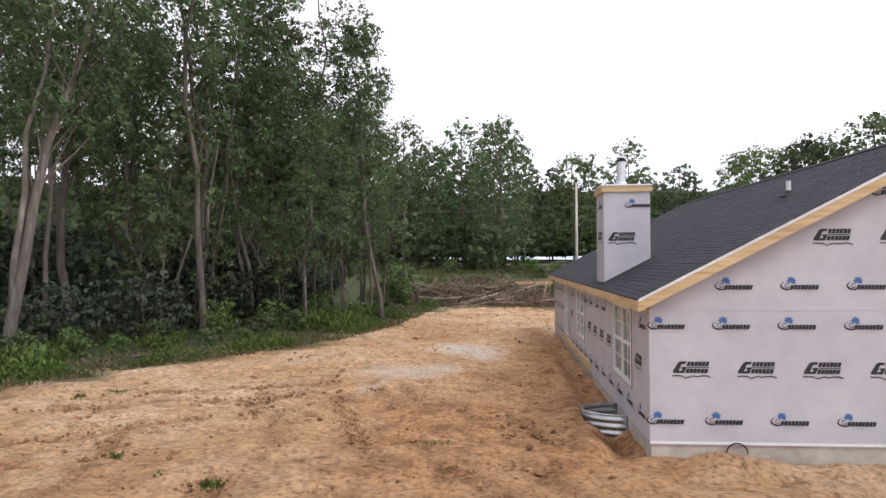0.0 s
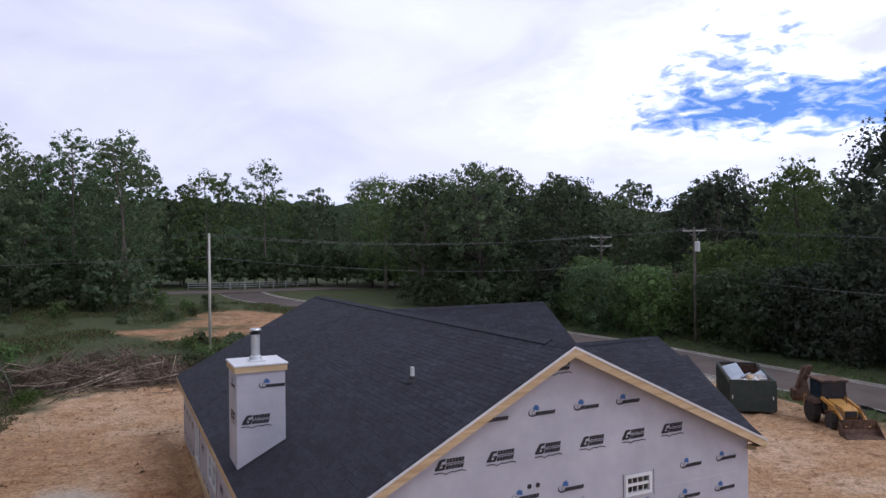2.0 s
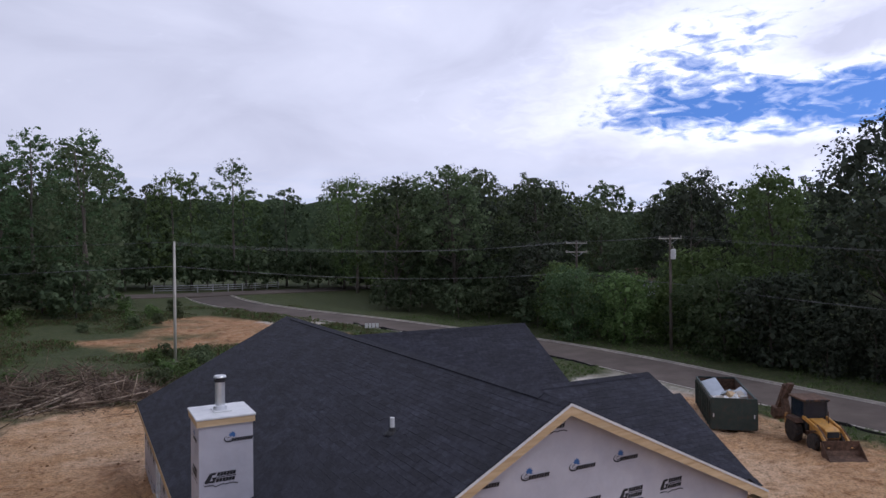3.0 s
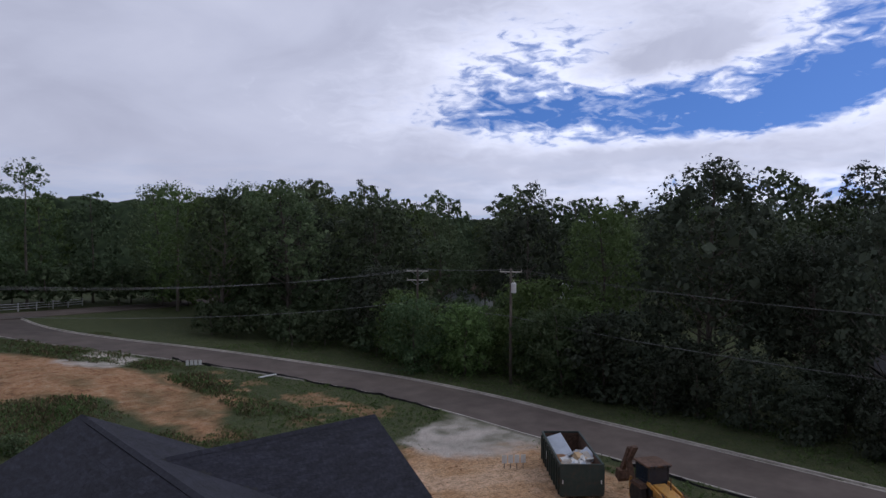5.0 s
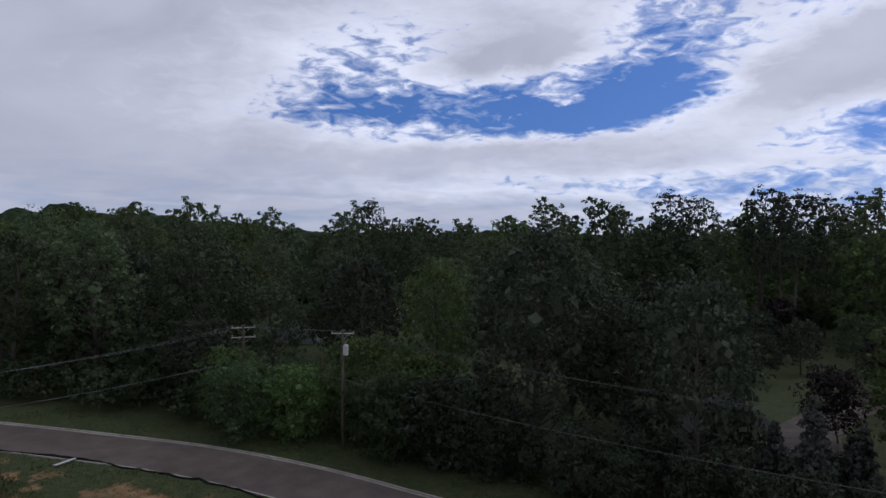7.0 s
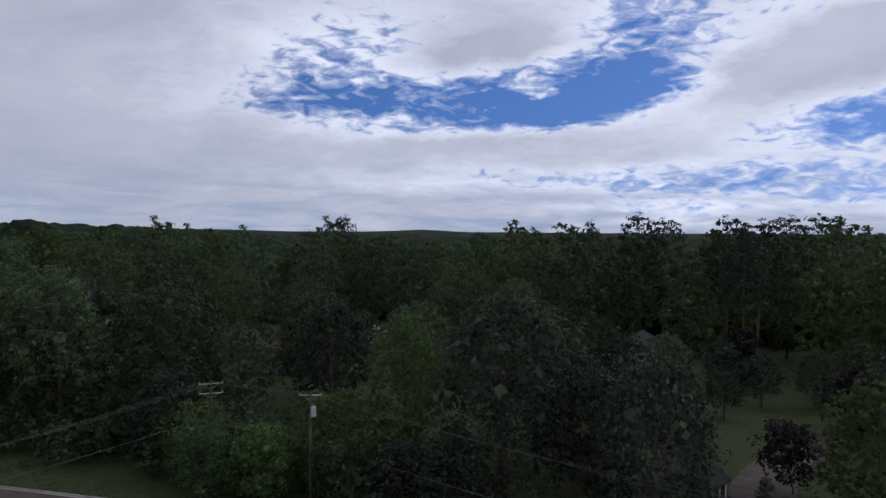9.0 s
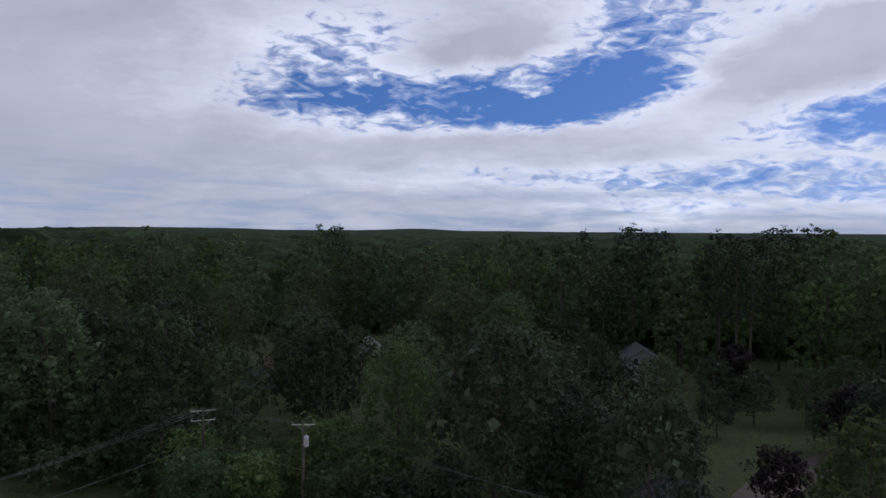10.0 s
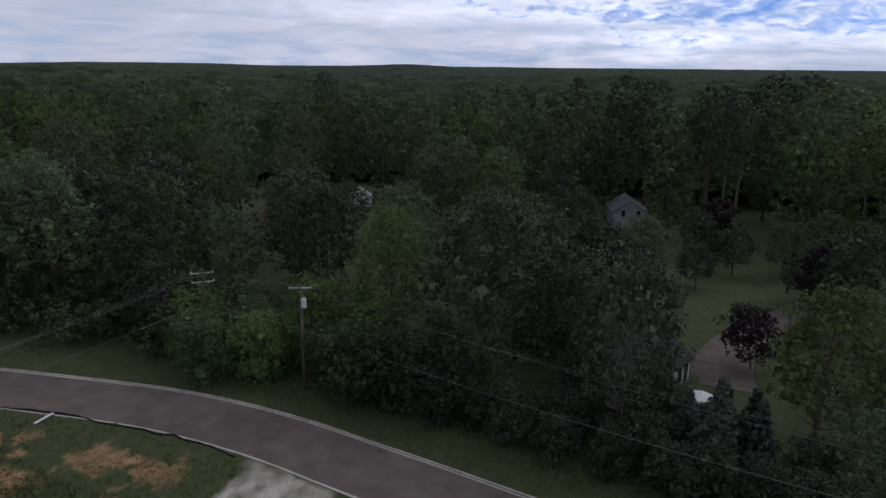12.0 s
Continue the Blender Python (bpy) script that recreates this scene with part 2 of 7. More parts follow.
LUMBER = material("lumber", [(0.3, (0.46, 0.31, 0.16)), (0.5, (0.6, 0.43, 0.24)), (0.7, (0.68, 0.52, 0.32))], scale=2.0, stretch=(0.4, 0.4, 6), big=0.12, rough=0.75, bump=0.15)
SHINGLE = material("shingle", [(0.3, (0.012, 0.0125, 0.019)), (0.5, (0.02, 0.0205, 0.03)), (0.72, (0.038, 0.038, 0.05))], scale=7, detail=8, big=0.2, big_scale=0.6, rough=0.9, bump=0.6, bump_scale=60, objrand=0.3)
METAL = material("galvanised_steel", [(0.3, (0.5, 0.51, 0.52)), (0.7, (0.68, 0.69, 0.7))], scale=6, rough=0.38, metal=0.9, bump=0.05, big=0.12)
FLUE = material("flue_steel", [(0.3, (0.6, 0.61, 0.62)), (0.7, (0.78, 0.79, 0.8))], scale=6, rough=0.3, metal=0.55, bump=0.04, big=0.1)
TINTED = material("tinted_glass", [(0.3, (0.015, 0.022, 0.034)), (0.7, (0.025, 0.034, 0.05))], scale=3, rough=0.08, bump=0, big=0.1)
WHITE_METAL = material("white_metal_cap", [(0.3, (0.66, 0.66, 0.66)), (0.7, (0.78, 0.78, 0.77))], scale=5, rough=0.45, bump=0.05, big=0.08)
VINYL = material("white_vinyl", [(0.3, (0.74, 0.74, 0.73)), (0.7, (0.82, 0.82, 0.81))], scale=5, rough=0.4, bump=0.0, big=0.05)
DARK = material("dark_interior", [(0.3, (0.02, 0.02, 0.022)), (0.7, (0.035, 0.034, 0.034))], scale=3, rough=0.8, bump=0, big=0.2)
POLE_WOOD = material("pole_wood", [(0.3, (0.07, 0.058, 0.045)), (0.5, (0.11, 0.092, 0.074)), (0.7, (0.17, 0.145, 0.12))], scale=6, stretch=(1, 1, 0.15), rough=0.9, bump=0.3)
POLE_PALE = material("pole_pale", [(0.3, (0.42, 0.4, 0.35)), (0.5, (0.55, 0.52, 0.46)), (0.7, (0.64, 0.62, 0.56))], scale=6, stretch=(1, 1, 0.15), rough=0.9, bump=0.3)
WIRE = material("wire", [(0.3, (0.13, 0.13, 0.13)), (0.7, (0.2, 0.2, 0.2))], scale=6, rough=0.55, bump=0, metal=0.3)
SILT = material("silt_fabric", [(0.3, (0.012, 0.012, 0.012)), (0.7, (0.03, 0.03, 0.03))], scale=8, rough=0.8, bump=0.3)
STEEL_GREEN = material("painted_steel_green", [(0.3, (0.018, 0.035, 0.03)), (0.5, (0.028, 0.048, 0.042)), (0.75, (0.07, 0.05, 0.035))], scale=3, rough=0.55, bump=0.1, big=0.3)
RUST = material("rusty_steel", [(0.3, (0.06, 0.035, 0.025)), (0.5, (0.12, 0.07, 0.045)), (0.7, (0.2, 0.12, 0.08))], scale=5, rough=0.9, bump=0.3)
YELLOW = material("machine_yellow", [(0.3, (0.52, 0.24, 0.035)), (0.5, (0.6, 0.32, 0.07)), (0.68, (0.3, 0.16, 0.07))], scale=3, rough=0.5, bump=0.08, big=0.2)
RUBBER = material("tyre_rubber", [(0.3, (0.015, 0.015, 0.015)), (0.7, (0.06, 0.045, 0.035))], scale=5, rough=0.9, bump=0.3)
BOARD = material("pale_board", [(0.3, (0.42, 0.47, 0.53)), (0.7, (0.55, 0.6, 0.66))], scale=2, rough=0.6, bump=0.05, big=0.1)
PAINT_WHITE = material("white_paint", [(0.3, (0.66, 0.66, 0.64)), (0.7, (0.78, 0.78, 0.76))], scale=4, rough=0.6, bump=0.1, big=0.12)
FENCE_PAINT = material("weathered_white_paint", [(0.3, (0.36, 0.36, 0.35)), (0.7, (0.5, 0.5, 0.49))], scale=4, rough=0.7, bump=0.1, big=0.2)
SIDING = material("grey_siding", [(0.3, (0.3, 0.31, 0.33)), (0.7, (0.4, 0.41, 0.43))], scale=4, rough=0.7, bump=0.05, big=0.1)
ROOF_DARK = material("dark_roof", [(0.3, (0.02, 0.02, 0.022)), (0.7, (0.045, 0.043, 0.045))], scale=3, rough=0.95, bump=0.3, big=0.15)
ROOF_GREY = material("far_roof", [(0.3, (0.09, 0.09, 0.1)), (0.7, (0.15, 0.15, 0.165))], scale=3, rough=0.95, bump=0.3, big=0.15)
BRUSHWOOD = material("brushwood", [(0.3, (0.07, 0.046, 0.034)), (0.5, (0.15, 0.105, 0.075)), (0.75, (0.34, 0.27, 0.2))], scale=3, rough=0.95, bump=0.2, island=0.45)
DEADWOOD = material("dead_branch", [(0.3, (0.24, 0.18, 0.125)), (0.5, (0.36, 0.285, 0.21)), (0.7, (0.48, 0.4, 0.31))], scale=4, stretch=(1, 1, 0.3), rough=0.9, bump=0.2, objrand=0.25)
CLOD = material("clod", [(0.3, (0.13, 0.06, 0.028)), (0.5, (0.26, 0.135, 0.062)), (0.7, (0.42, 0.26, 0.14))], scale=4, rough=1.0, bump=0.5, island=0.4)


def glass_material():
    m = bpy.data.materials.new("window_glass")
    m.use_nodes = True
    add, link = nodes_of(m.node_tree)
    g = add("ShaderNodeBsdfGlass", i_IOR=1.45, i_Roughness=0.02)
    g.inputs["Color"].default_value = (0.85, 0.9, 0.9, 1)
    link(g.outputs[0], add("ShaderNodeOutputMaterial").inputs[0])
    return m


GLASS = glass_material()


# ---- ground relief ----
def value_noise(x, y, seed=0):
    """Smooth value noise on arrays, 0 to 1."""
    xi, yi = np.floor(x).astype(np.int64), np.floor(y).astype(np.int64)
    xf, yf = x - xi, y - yi
    u, v = xf * xf * (3 - 2 * xf), yf * yf * (3 - 2 * yf)

    def h(a, b):
        n = (a * 374761393 + b * 668265263 + seed * 974634777) & 0x7FFFFFFF
        n = ((n ^ (n >> 13)) * 1274126177) & 0x7FFFFFFF
        return ((n ^ (n >> 16)) & 0xFFFF) / 65535.0

    return (h(xi, yi) * (1 - u) + h(xi + 1, yi) * u) * (1 - v) + (h(xi, yi + 1) * (1 - u) + h(xi + 1, yi + 1) * u) * v


def fbm(x, y, seed=0, octaves=4):
    s, a = 0.0, 0.5
    for i in range(octaves):
        s = s + a * (value_noise(x * 2 ** i, y * 2 ** i, seed + i) - 0.5)
        a *= 0.5
    return s


def base_height(x, y):
    x, y = np.asarray(x, float), np.asarray(y, float)
    xc, yc = np.clip(x, -10, 45), np.clip(y, -60, 140)
    return 0.42 + np.where(yc > 40, 0.035 * (yc - 40), 0.01 * (yc - 40)) - 0.025 * xc


def gz(x, y):
    return float(base_height(x, y))


def within(poly, x, y):
    """Whether one point lies in a polygon."""
    hit = False
    for (ax, ay), (bx, by) in zip(poly, poly[1:] + poly[:1]):
        if (ay > y) != (by > y) and x < (bx - ax) * (y - ay) / (by - ay) + ax:
            hit = not hit
    return hit


def inside(poly, x, y):
    hit = np.zeros(x.shape, bool)
    for (ax, ay), (bx, by) in zip(poly, poly[1:] + poly[:1]):
        c = (ay > y) != (by > y)
        with np.errstate(divide="ignore", invalid="ignore"):
            hit ^= c & (x < (bx - ax) * (y - ay) / (by - ay) + ax)
    return hit


ROAD_MID = [(46.6, -120), (46.5, -40), (46.3, 0), (46.1, 20), (45.9, 36), (45.2, 48), (42.9, 59), (38.6, 70), (33.2, 82), (27.6, 92), (23.4, 101), (21.3, 109), (20.6, 117)]
ROAD_HALF = 3.38


def spline(points, step):
    pts = [np.array(p, float) for p in points]
    pts = [2 * pts[0] - pts[1]] + pts + [2 * pts[-1] - pts[-2]]
    res = []
    for a, b, c, d in zip(pts, pts[1:], pts[2:], pts[3:]):
        n = max(2, int(np.linalg.norm(c - b) / step))
        for i in range(n):
            t = i / n
            res.append(0.5 * (2 * b + (c - a) * t + (2 * a - 5 * b + 4 * c - d) * t * t + (3 * b - a - 3 * c + d) * t ** 3))
    res.append(pts[-2])
    return np.array(res)


ROAD = spline(ROAD_MID, 1.5)
_tan = np.gradient(ROAD, axis=0)
_tan /= np.linalg.norm(_tan, axis=1)[:, None]
ROAD_LEFT = np.stack([-_tan[:, 1], _tan[:, 0]], 1)  # towards the house


def road_distance(x, y):
    d = np.full(x.shape, 1e9)
    for px, py in ROAD:
        d = np.minimum(d, (x - px) ** 2 + (y - py) ** 2)
    return np.sqrt(d)


LOT = [(-14, -70), (-13, 8), (-11.6, 17.5), (-9.6, 21.5), (-7.9, 24.9), (-6.3, 26.9), (-4.6, 31.1), (-3.4, 36.9), (-2.4, 44.6), (-1.2, 47.5), (6, 48), (9, 51), (12, 49), (19, 47), (27, 44), (33, 41), (36, 38), (40.4, 39), (39.2, 33), (38.9, 27), (38.6, 20), (38, -70)]
CLAY = [(1.5, 73), (7, 80), (12.2, 88), (18.5, 90), (21, 84), (24.6, 76), (27, 70.6), (27.6, 60), (27, 54), (22, 50.5), (20.2, 60), (19, 66.5), (12.8, 68), (6.5, 64.5)]
CLAY_THIN = [(28, 71), (33, 70), (36, 63), (35.5, 56), (38, 50), (34, 48.5), (30, 54), (27, 61)]
GRAVEL = [(33.9, 43.0), (38, 45.2), (42.0, 46.8), (42.4, 38.0), (36.8, 36.8), (33.6, 39.2)]
GRAVEL_FAR = [(20.2, 80), (24.4, 86), (28.4, 86.6), (28.9, 81), (23.2, 75.6)]
PALE = [(-0.6, 28.3), (0.4, 30.2), (1.6, 29.3), (2.3, 27.4), (1.7, 25.9), (0.5, 26.6)]
PALE_B = [(-3.2, 22.6), (-0.5, 24.4), (1.2, 24.2), (0.4, 23.0), (-2, 21.6)]
TRACK = [(-1.8, 19.3), (-1.3, 20.6), (-0.7, 20.4), (-0.9, 18.9)]


RUTS = [((-1.9, 20.9), (-0.4, 17.6)), ((-1.0, 20.9), (0.5, 17.4)), ((-5.8, 15.2), (-4.8, 10.6)), ((-3.4, 17.2), (-2.4, 14.0)), ((1.0, 13.6), (3.8, 9.6)), ((2.0, 14.2), (4.8, 10.2)), ((-8.4, 12.6), (-4.4, 16.6)), ((-1.4, 16.2), (0.4, 12.8)), ((0.2, 15.4), (1.8, 12.2)), ((-7.4, 18.2), (-2.4, 20.8)), ((-3.0, 12.6), (-1.6, 9.6)), ((-0.8, 12.0), (1.2, 9.0)), ((2.0, 18), (3.6, 14.4)), ((-8.8, 16.2), (-3.0, 19.0)), ((-2.4, 19.4), (-1.2, 16.0)), ((-6.6, 13.2), (-6.0, 9.6)), ((-4.4, 19.6), (-3.6, 16.4)), ((0.6, 18.6), (2.4, 15.6))]


def lines(lo, hi, step, far, grow):
    a = list(np.arange(lo, hi + 1e-6, step))
    s, p = step, hi
    up = []
    while p < far[1]:
        s *= grow
        p += s
        up.append(p)
    s, p = step, lo
    dn = []
    while p > far[0]:
        s *= grow
        p -= s
        dn.append(p)
    return np.array(dn[::-1] + a + up)


def make_ground():
    xs = lines(-14, 44, 0.42, (-4600, 4700), 1.12)
    ys = lines(4, 88, 0.42, (-4600, 4700), 1.12)
    xs = np.unique(np.concatenate([xs, np.arange(-11.9, 5.2, 0.19)]).round(3))
    ys = np.unique(np.concatenate([ys, np.arange(7.03, 30, 0.21)]).round(3))
    X, Y = np.meshgrid(xs, ys)
    near = np.exp(-np.maximum(0, np.hypot(X - 16, Y - 40) - 70) / 40)
    Z = base_height(X, Y)
    wx, wy = X + 2.4 * fbm(X * 0.5, Y * 0.5, 3), Y + 2.4 * fbm(X * 0.5, Y * 0.5, 9)

    def soft(poly, n=6, r=0.5):
        s = 0
        for k in range(n):
            a = 2 * math.pi * k / n
            s = s + inside(poly, wx + r * math.cos(a), wy + r * math.sin(a))
        return s / n

    border = soft(LOT, 12, 1.3)
    dirt = np.clip(soft(LOT, 10, 0.8) + 2.2 * fbm(X * 0.8, Y * 0.8, 29, 5) * (border > 0.01) * (border < 0.99), 0, 1)
    cx, cy = X + 9 * fbm(X * 0.22, Y * 0.22, 13), Y + 9 * fbm(X * 0.22, Y * 0.22, 14)
    clay = sum(inside(CLAY, cx + 0.8 * math.cos(k), cy + 0.8 * math.sin(k)) for k in range(6)) / 6
    clay = np.maximum(clay, 0.75 * sum(inside(CLAY_THIN, cx + 0.8 * math.cos(k), cy + 0.8 * math.sin(k)) for k in range(6)) / 6 * (fbm(X * 0.45, Y * 0.45, 19, 5) > 0.02))
    clay = clay * np.clip(0.8 + 2.2 * fbm(X * 0.3, Y * 0.3, 17, 5), 0, 1)
    hx, hy = X + 5 * fbm(X * 0.35, Y * 0.35, 15), Y + 5 * fbm(X * 0.35, Y * 0.35, 16)
    gravel = sum(inside(GRAVEL, hx + 0.5 * math.cos(k), hy + 0.5 * math.sin(k)) + inside(GRAVEL_FAR, hx + 0.5 * math.cos(k), hy + 0.5 * math.sin(k)) for k in range(6)) / 6 * np.clip(0.75 + 1.8 * fbm(X * 0.7, Y * 0.7, 18), 0, 1)
    pale = np.clip(np.maximum(soft(PALE, r=0.4), 0.7 * soft(PALE_B, r=0.6)) + soft(TRACK, r=0.15) * 0.5, 0, 1)
    # worked earth: clods, ruts that run along the lot, spoil by the wall
    rough = np.clip(dirt + clay, 0, 1)
    Z = Z + near * (0.10 * fbm(X * 0.35, Y * 0.35, 21) + rough * (0.22 * fbm(X * 0.9, Y * 0.9, 31, 4) + 0.10 * np.clip(fbm((X * 0.93 + Y * 0.37) * 0.5, (Y * 0.93 - X * 0.37) * 2.2, 36, 3) * 3, -0.4, 1)))
    rut = np.sin((X * 0.93 + Y * 0.37 + 1.6 * fbm(X * 0.2, Y * 0.2, 41)) * 2.1)
    Z = Z + near * dirt * 0.035 * np.clip(rut, 0, 1) * (value_noise(X * 0.25, Y * 0.25, 51) > 0.45)
    # wheel ruts: a pressed channel with a crumbled berm on either side
    worked = np.zeros(X.shape)
    for (ax, ay), (bx, by) in RUTS:
        L = math.hypot(bx - ax, by - ay)
        ux, uy = (bx - ax) / L, (by - ay) / L
        al = (X - ax) * ux + (Y - ay) * uy
        ac = (X - ax) * uy - (Y - ay) * ux + 0.1 * np.sin(al * 2.3) + 0.5 * fbm(X * 0.9, Y * 0.9, 45, 3)
        on = np.clip(al / 0.5, 0, 1) * np.clip((L - al) / 0.5, 0, 1)
        lug = 0.6 + 0.4 * np.sin(al * 14.0)
        Z = Z + on * (0.05 * np.exp(-((np.abs(ac) - 0.26) / 0.1) ** 2) * (0.4 + 1.2 * value_noise(X * 3, Y * 3, 46)) - 0.05 * lug * np.exp(-(ac / 0.16) ** 2))
        worked = np.maximum(worked, on * np.exp(-(ac / 0.22) ** 2) * (0.35 + 0.65 * value_noise(X * 2.2, Y * 2.2, 47)))
    heap = np.exp(-((X - 19) / 6.0) ** 2 - ((Y - 74) / 7.0) ** 2) * 0.9
    Z = Z + heap * (0.8 + 0.5 * fbm(X * 0.6, Y * 0.6, 61))
    Z = Z + 0.30 * np.exp(-((Y - 13.9 + 0.2 * fbm(X, Y, 71)) / 0.35) ** 2) * (X > 5.5) * (X < 17.4) * (0.2 + value_noise(X * 1.3, Y * 0, 77))
    Z = Z - 0.26 * np.exp(-((X - 4.62) / 0.28) ** 2) * ((Y > 14.4) & (Y < 36))
    Z = Z + 0.2 * np.exp(-((X - 3.95) / 0.32) ** 2) * ((Y > 14.4) & (Y < 36)) * (0.3 + value_noise(X * 0.5, Y * 0.9, 81))
    well = np.hypot(X - 4.9, Y - 17.6) < 0.75
    Z = np.where(well, Z - 0.7, Z)
    rd = road_distance(X, Y)
    Z = Z - 0.3 * np.clip((ROAD_HALF + 0.35 - rd) / 0.3, 0, 1)
    # under the house the ground stays low
    Z = np.where((X > 5.3) & (X < 17) & (Y > 14.8) & (Y < 35.4), Z - 0.3, Z)
    ny, nx = X.shape
    verts = np.stack([X, Y, Z], -1).reshape(-1, 3)
    i = np.arange(nx * ny).reshape(ny, nx)
    faces = np.stack([i[:-1, :-1], i[:-1, 1:], i[1:, 1:], i[1:, :-1]], -1).reshape(-1, 4)
    me = bpy.data.meshes.new("ground")
    me.from_pydata(verts.tolist(), [], faces.tolist())
    me.polygons.foreach_set("use_smooth", np.ones(len(faces), bool))
    col = me.color_attributes.new("cover", "FLOAT_COLOR", "POINT")
    col.data.foreach_set("color", np.stack([dirt, clay, gravel, pale], -1).reshape(-1).astype(np.float32))
    damp = 1.25 * np.exp(-((X - 1.8) / 4.0) ** 2 - ((Y - 17) / 9) ** 2) + 1.1 * np.exp(-((X - 4.0) / 1.3) ** 2) * ((Y > 13) & (Y < 37)) + 0.5 * np.exp(-((X + 4.5) / 3.0) ** 2 - ((Y - 12) / 3.0) ** 2)
    damp = np.clip(damp * (0.65 + 1.3 * fbm(X * 0.4, Y * 0.4, 23)), 0, 1) * dirt
    turned = me.attributes.new("turned", "FLOAT", "POINT")
    turned.data.foreach_set("value", (worked * dirt).reshape(-1).astype(np.float32))
    wet = me.attributes.new("damp", "FLOAT", "POINT")
    wet.data.foreach_set("value", damp.reshape(-1).astype(np.float32))
    ob = tagged(new("ground", me), "bare tan building-site earth running into rough grass", "ground", kind="structure")
    m = bpy.data.materials.new("earth_and_grass")
    m.use_nodes = True
    add, link = nodes_of(m.node_tree)
    tc = add("ShaderNodeTexCoord")
    at = add("ShaderNodeAttribute", attribute_name="cover")
    sp = add("ShaderNodeSeparateColor")
    link(at.outputs["Color"], sp.inputs[0])

    def noise_of(scale, detail=6, dist=0.0, rough=0.6):
        n = add("ShaderNodeTexNoise", i_Scale=scale, i_Detail=float(detail), i_Roughness=rough, i_Distortion=dist)
        link(tc.outputs["Object"], n.inputs["Vector"])
        return n.outputs[0]

    def mix(f, a, b, kind="MIX"):
        x = add("ShaderNodeMix", data_type="RGBA", blend_type=kind)
        if isinstance(f, bpy.types.NodeSocket):
            link(f, x.inputs[0])
        else:
            x.inputs[0].default_value = f
        link(a, x.inputs[6])
        link(b, x.inputs[7])
        return x.outputs[2]

    def tone_of(src, stops):
        r = ramp(add, stops)
        link(src, r.inputs[0])
        return r.outputs[0]

    broad, mid, fine = noise_of(0.16, 5, 0.6), noise_of(1.1, 10, 0.3, 0.74), noise_of(9, 6)
    # scraped marks drawn out along the lot
    drag = add("ShaderNodeMapping")
    drag.inputs["Rotation"].default_value = (0, 0, radians(24))
    drag.inputs["Scale"].default_value = (0.9, 1.9, 1.0)
    link(tc.outputs["Object"], drag.inputs[0])
    scrape = add("ShaderNodeTexNoise", i_Scale=1.4, i_Detail=10.0, i_Roughness=0.75, i_Distortion=0.2)
    link(drag.outputs[0], scrape.inputs["Vector"])
    d1 = tone_of(broad, [(0.38, (0.34, 0.19, 0.09)), (0.46, (0.47, 0.29, 0.155)), (0.54, (0.57, 0.4, 0.255)), (0.62, (0.7, 0.56, 0.42))])
    d2 = tone_of(mid, [(0.35, (0.2, 0.095, 0.042)), (0.45, (0.5, 0.3, 0.155)), (0.56, (0.58, 0.4, 0.245)), (0.7, (0.7, 0.55, 0.4))])
    d3 = tone_of(scrape.outputs[0], [(0.34, (0.24, 0.12, 0.058)), (0.45, (0.5, 0.31, 0.17)), (0.66, (0.68, 0.51, 0.35))])
    dirt_c = mix(0.38, mix(0.38, d1, d2), d3)
    clods = tone_of(fine, [(0.34, (0.4, 0.33, 0.28)), (0.44, (0.86, 0.84, 0.82)), (0.52, (1.03, 1.03, 1.03)), (0.66, (1.22, 1.22, 1.2))])
    dirt_c = mix(0.75, dirt_c, clods, "MULTIPLY")
    crumbs = tone_of(noise_of(2.6, 10, 0.4, 0.76), [(0.38, (0.34, 0.26, 0.2)), (0.44, (0.8, 0.76, 0.72)), (0.49, (1.0, 1.0, 1.0)), (0.66, (1.12, 1.12, 1.12))])
    dirt_c = mix(0.68, dirt_c, crumbs, "MULTIPLY")
    rich = add("ShaderNodeHueSaturation", i_Saturation=1.06, i_Value=1.22)
    link(dirt_c, rich.inputs["Color"])
    dirt_c = rich.outputs[0]
    da = add("ShaderNodeAttribute", attribute_name="damp")
    wetc = mix(0.8, tone_of(mid, [(0.36, (0.26, 0.115, 0.045)), (0.5, (0.54, 0.29, 0.13)), (0.66, (0.68, 0.42, 0.22))]), clods, "MULTIPLY")
    dirt_c = mix(da.outputs["Fac"], dirt_c, wetc)
    # freshly turned earth in the ruts, and short scrapes across them
    tu = add("ShaderNodeAttribute", attribute_name="turned")
    fresh = mix(0.7, tone_of(noise_of(5, 8, 0.6, 0.7), [(0.36, (0.16, 0.07, 0.03)), (0.5, (0.34, 0.175, 0.08)), (0.64, (0.5, 0.29, 0.15))]), clods, "MULTIPLY")
    dirt_c = mix(tu.outputs["Fac"], dirt_c, fresh)
    for turn, sx, sy, lo in ((-62, 1.6, 6.0, 0.41), (-20, 2.2, 6.0, 0.4)):
        mk = add("ShaderNodeMapping")
        mk.inputs["Rotation"].default_value = (0, 0, radians(turn))
        mk.inputs["Scale"].default_value = (sx, sy, 1.0)
        link(tc.outputs["Object"], mk.inputs[0])
        nk = add("ShaderNodeTexNoise", i_Scale=1.1, i_Detail=9.0, i_Roughness=0.74, i_Distortion=0.15)
        link(mk.outputs[0], nk.inputs["Vector"])
        dirt_c = mix(0.8, dirt_c, tone_of(nk.outputs[0], [(lo - 0.07, (0.45, 0.34, 0.26)), (lo, (0.85, 0.81, 0.77)), (lo + 0.06, (1.0, 1.0, 1.0)), (0.66, (1.06, 1.06, 1.06))]), "MULTIPLY")
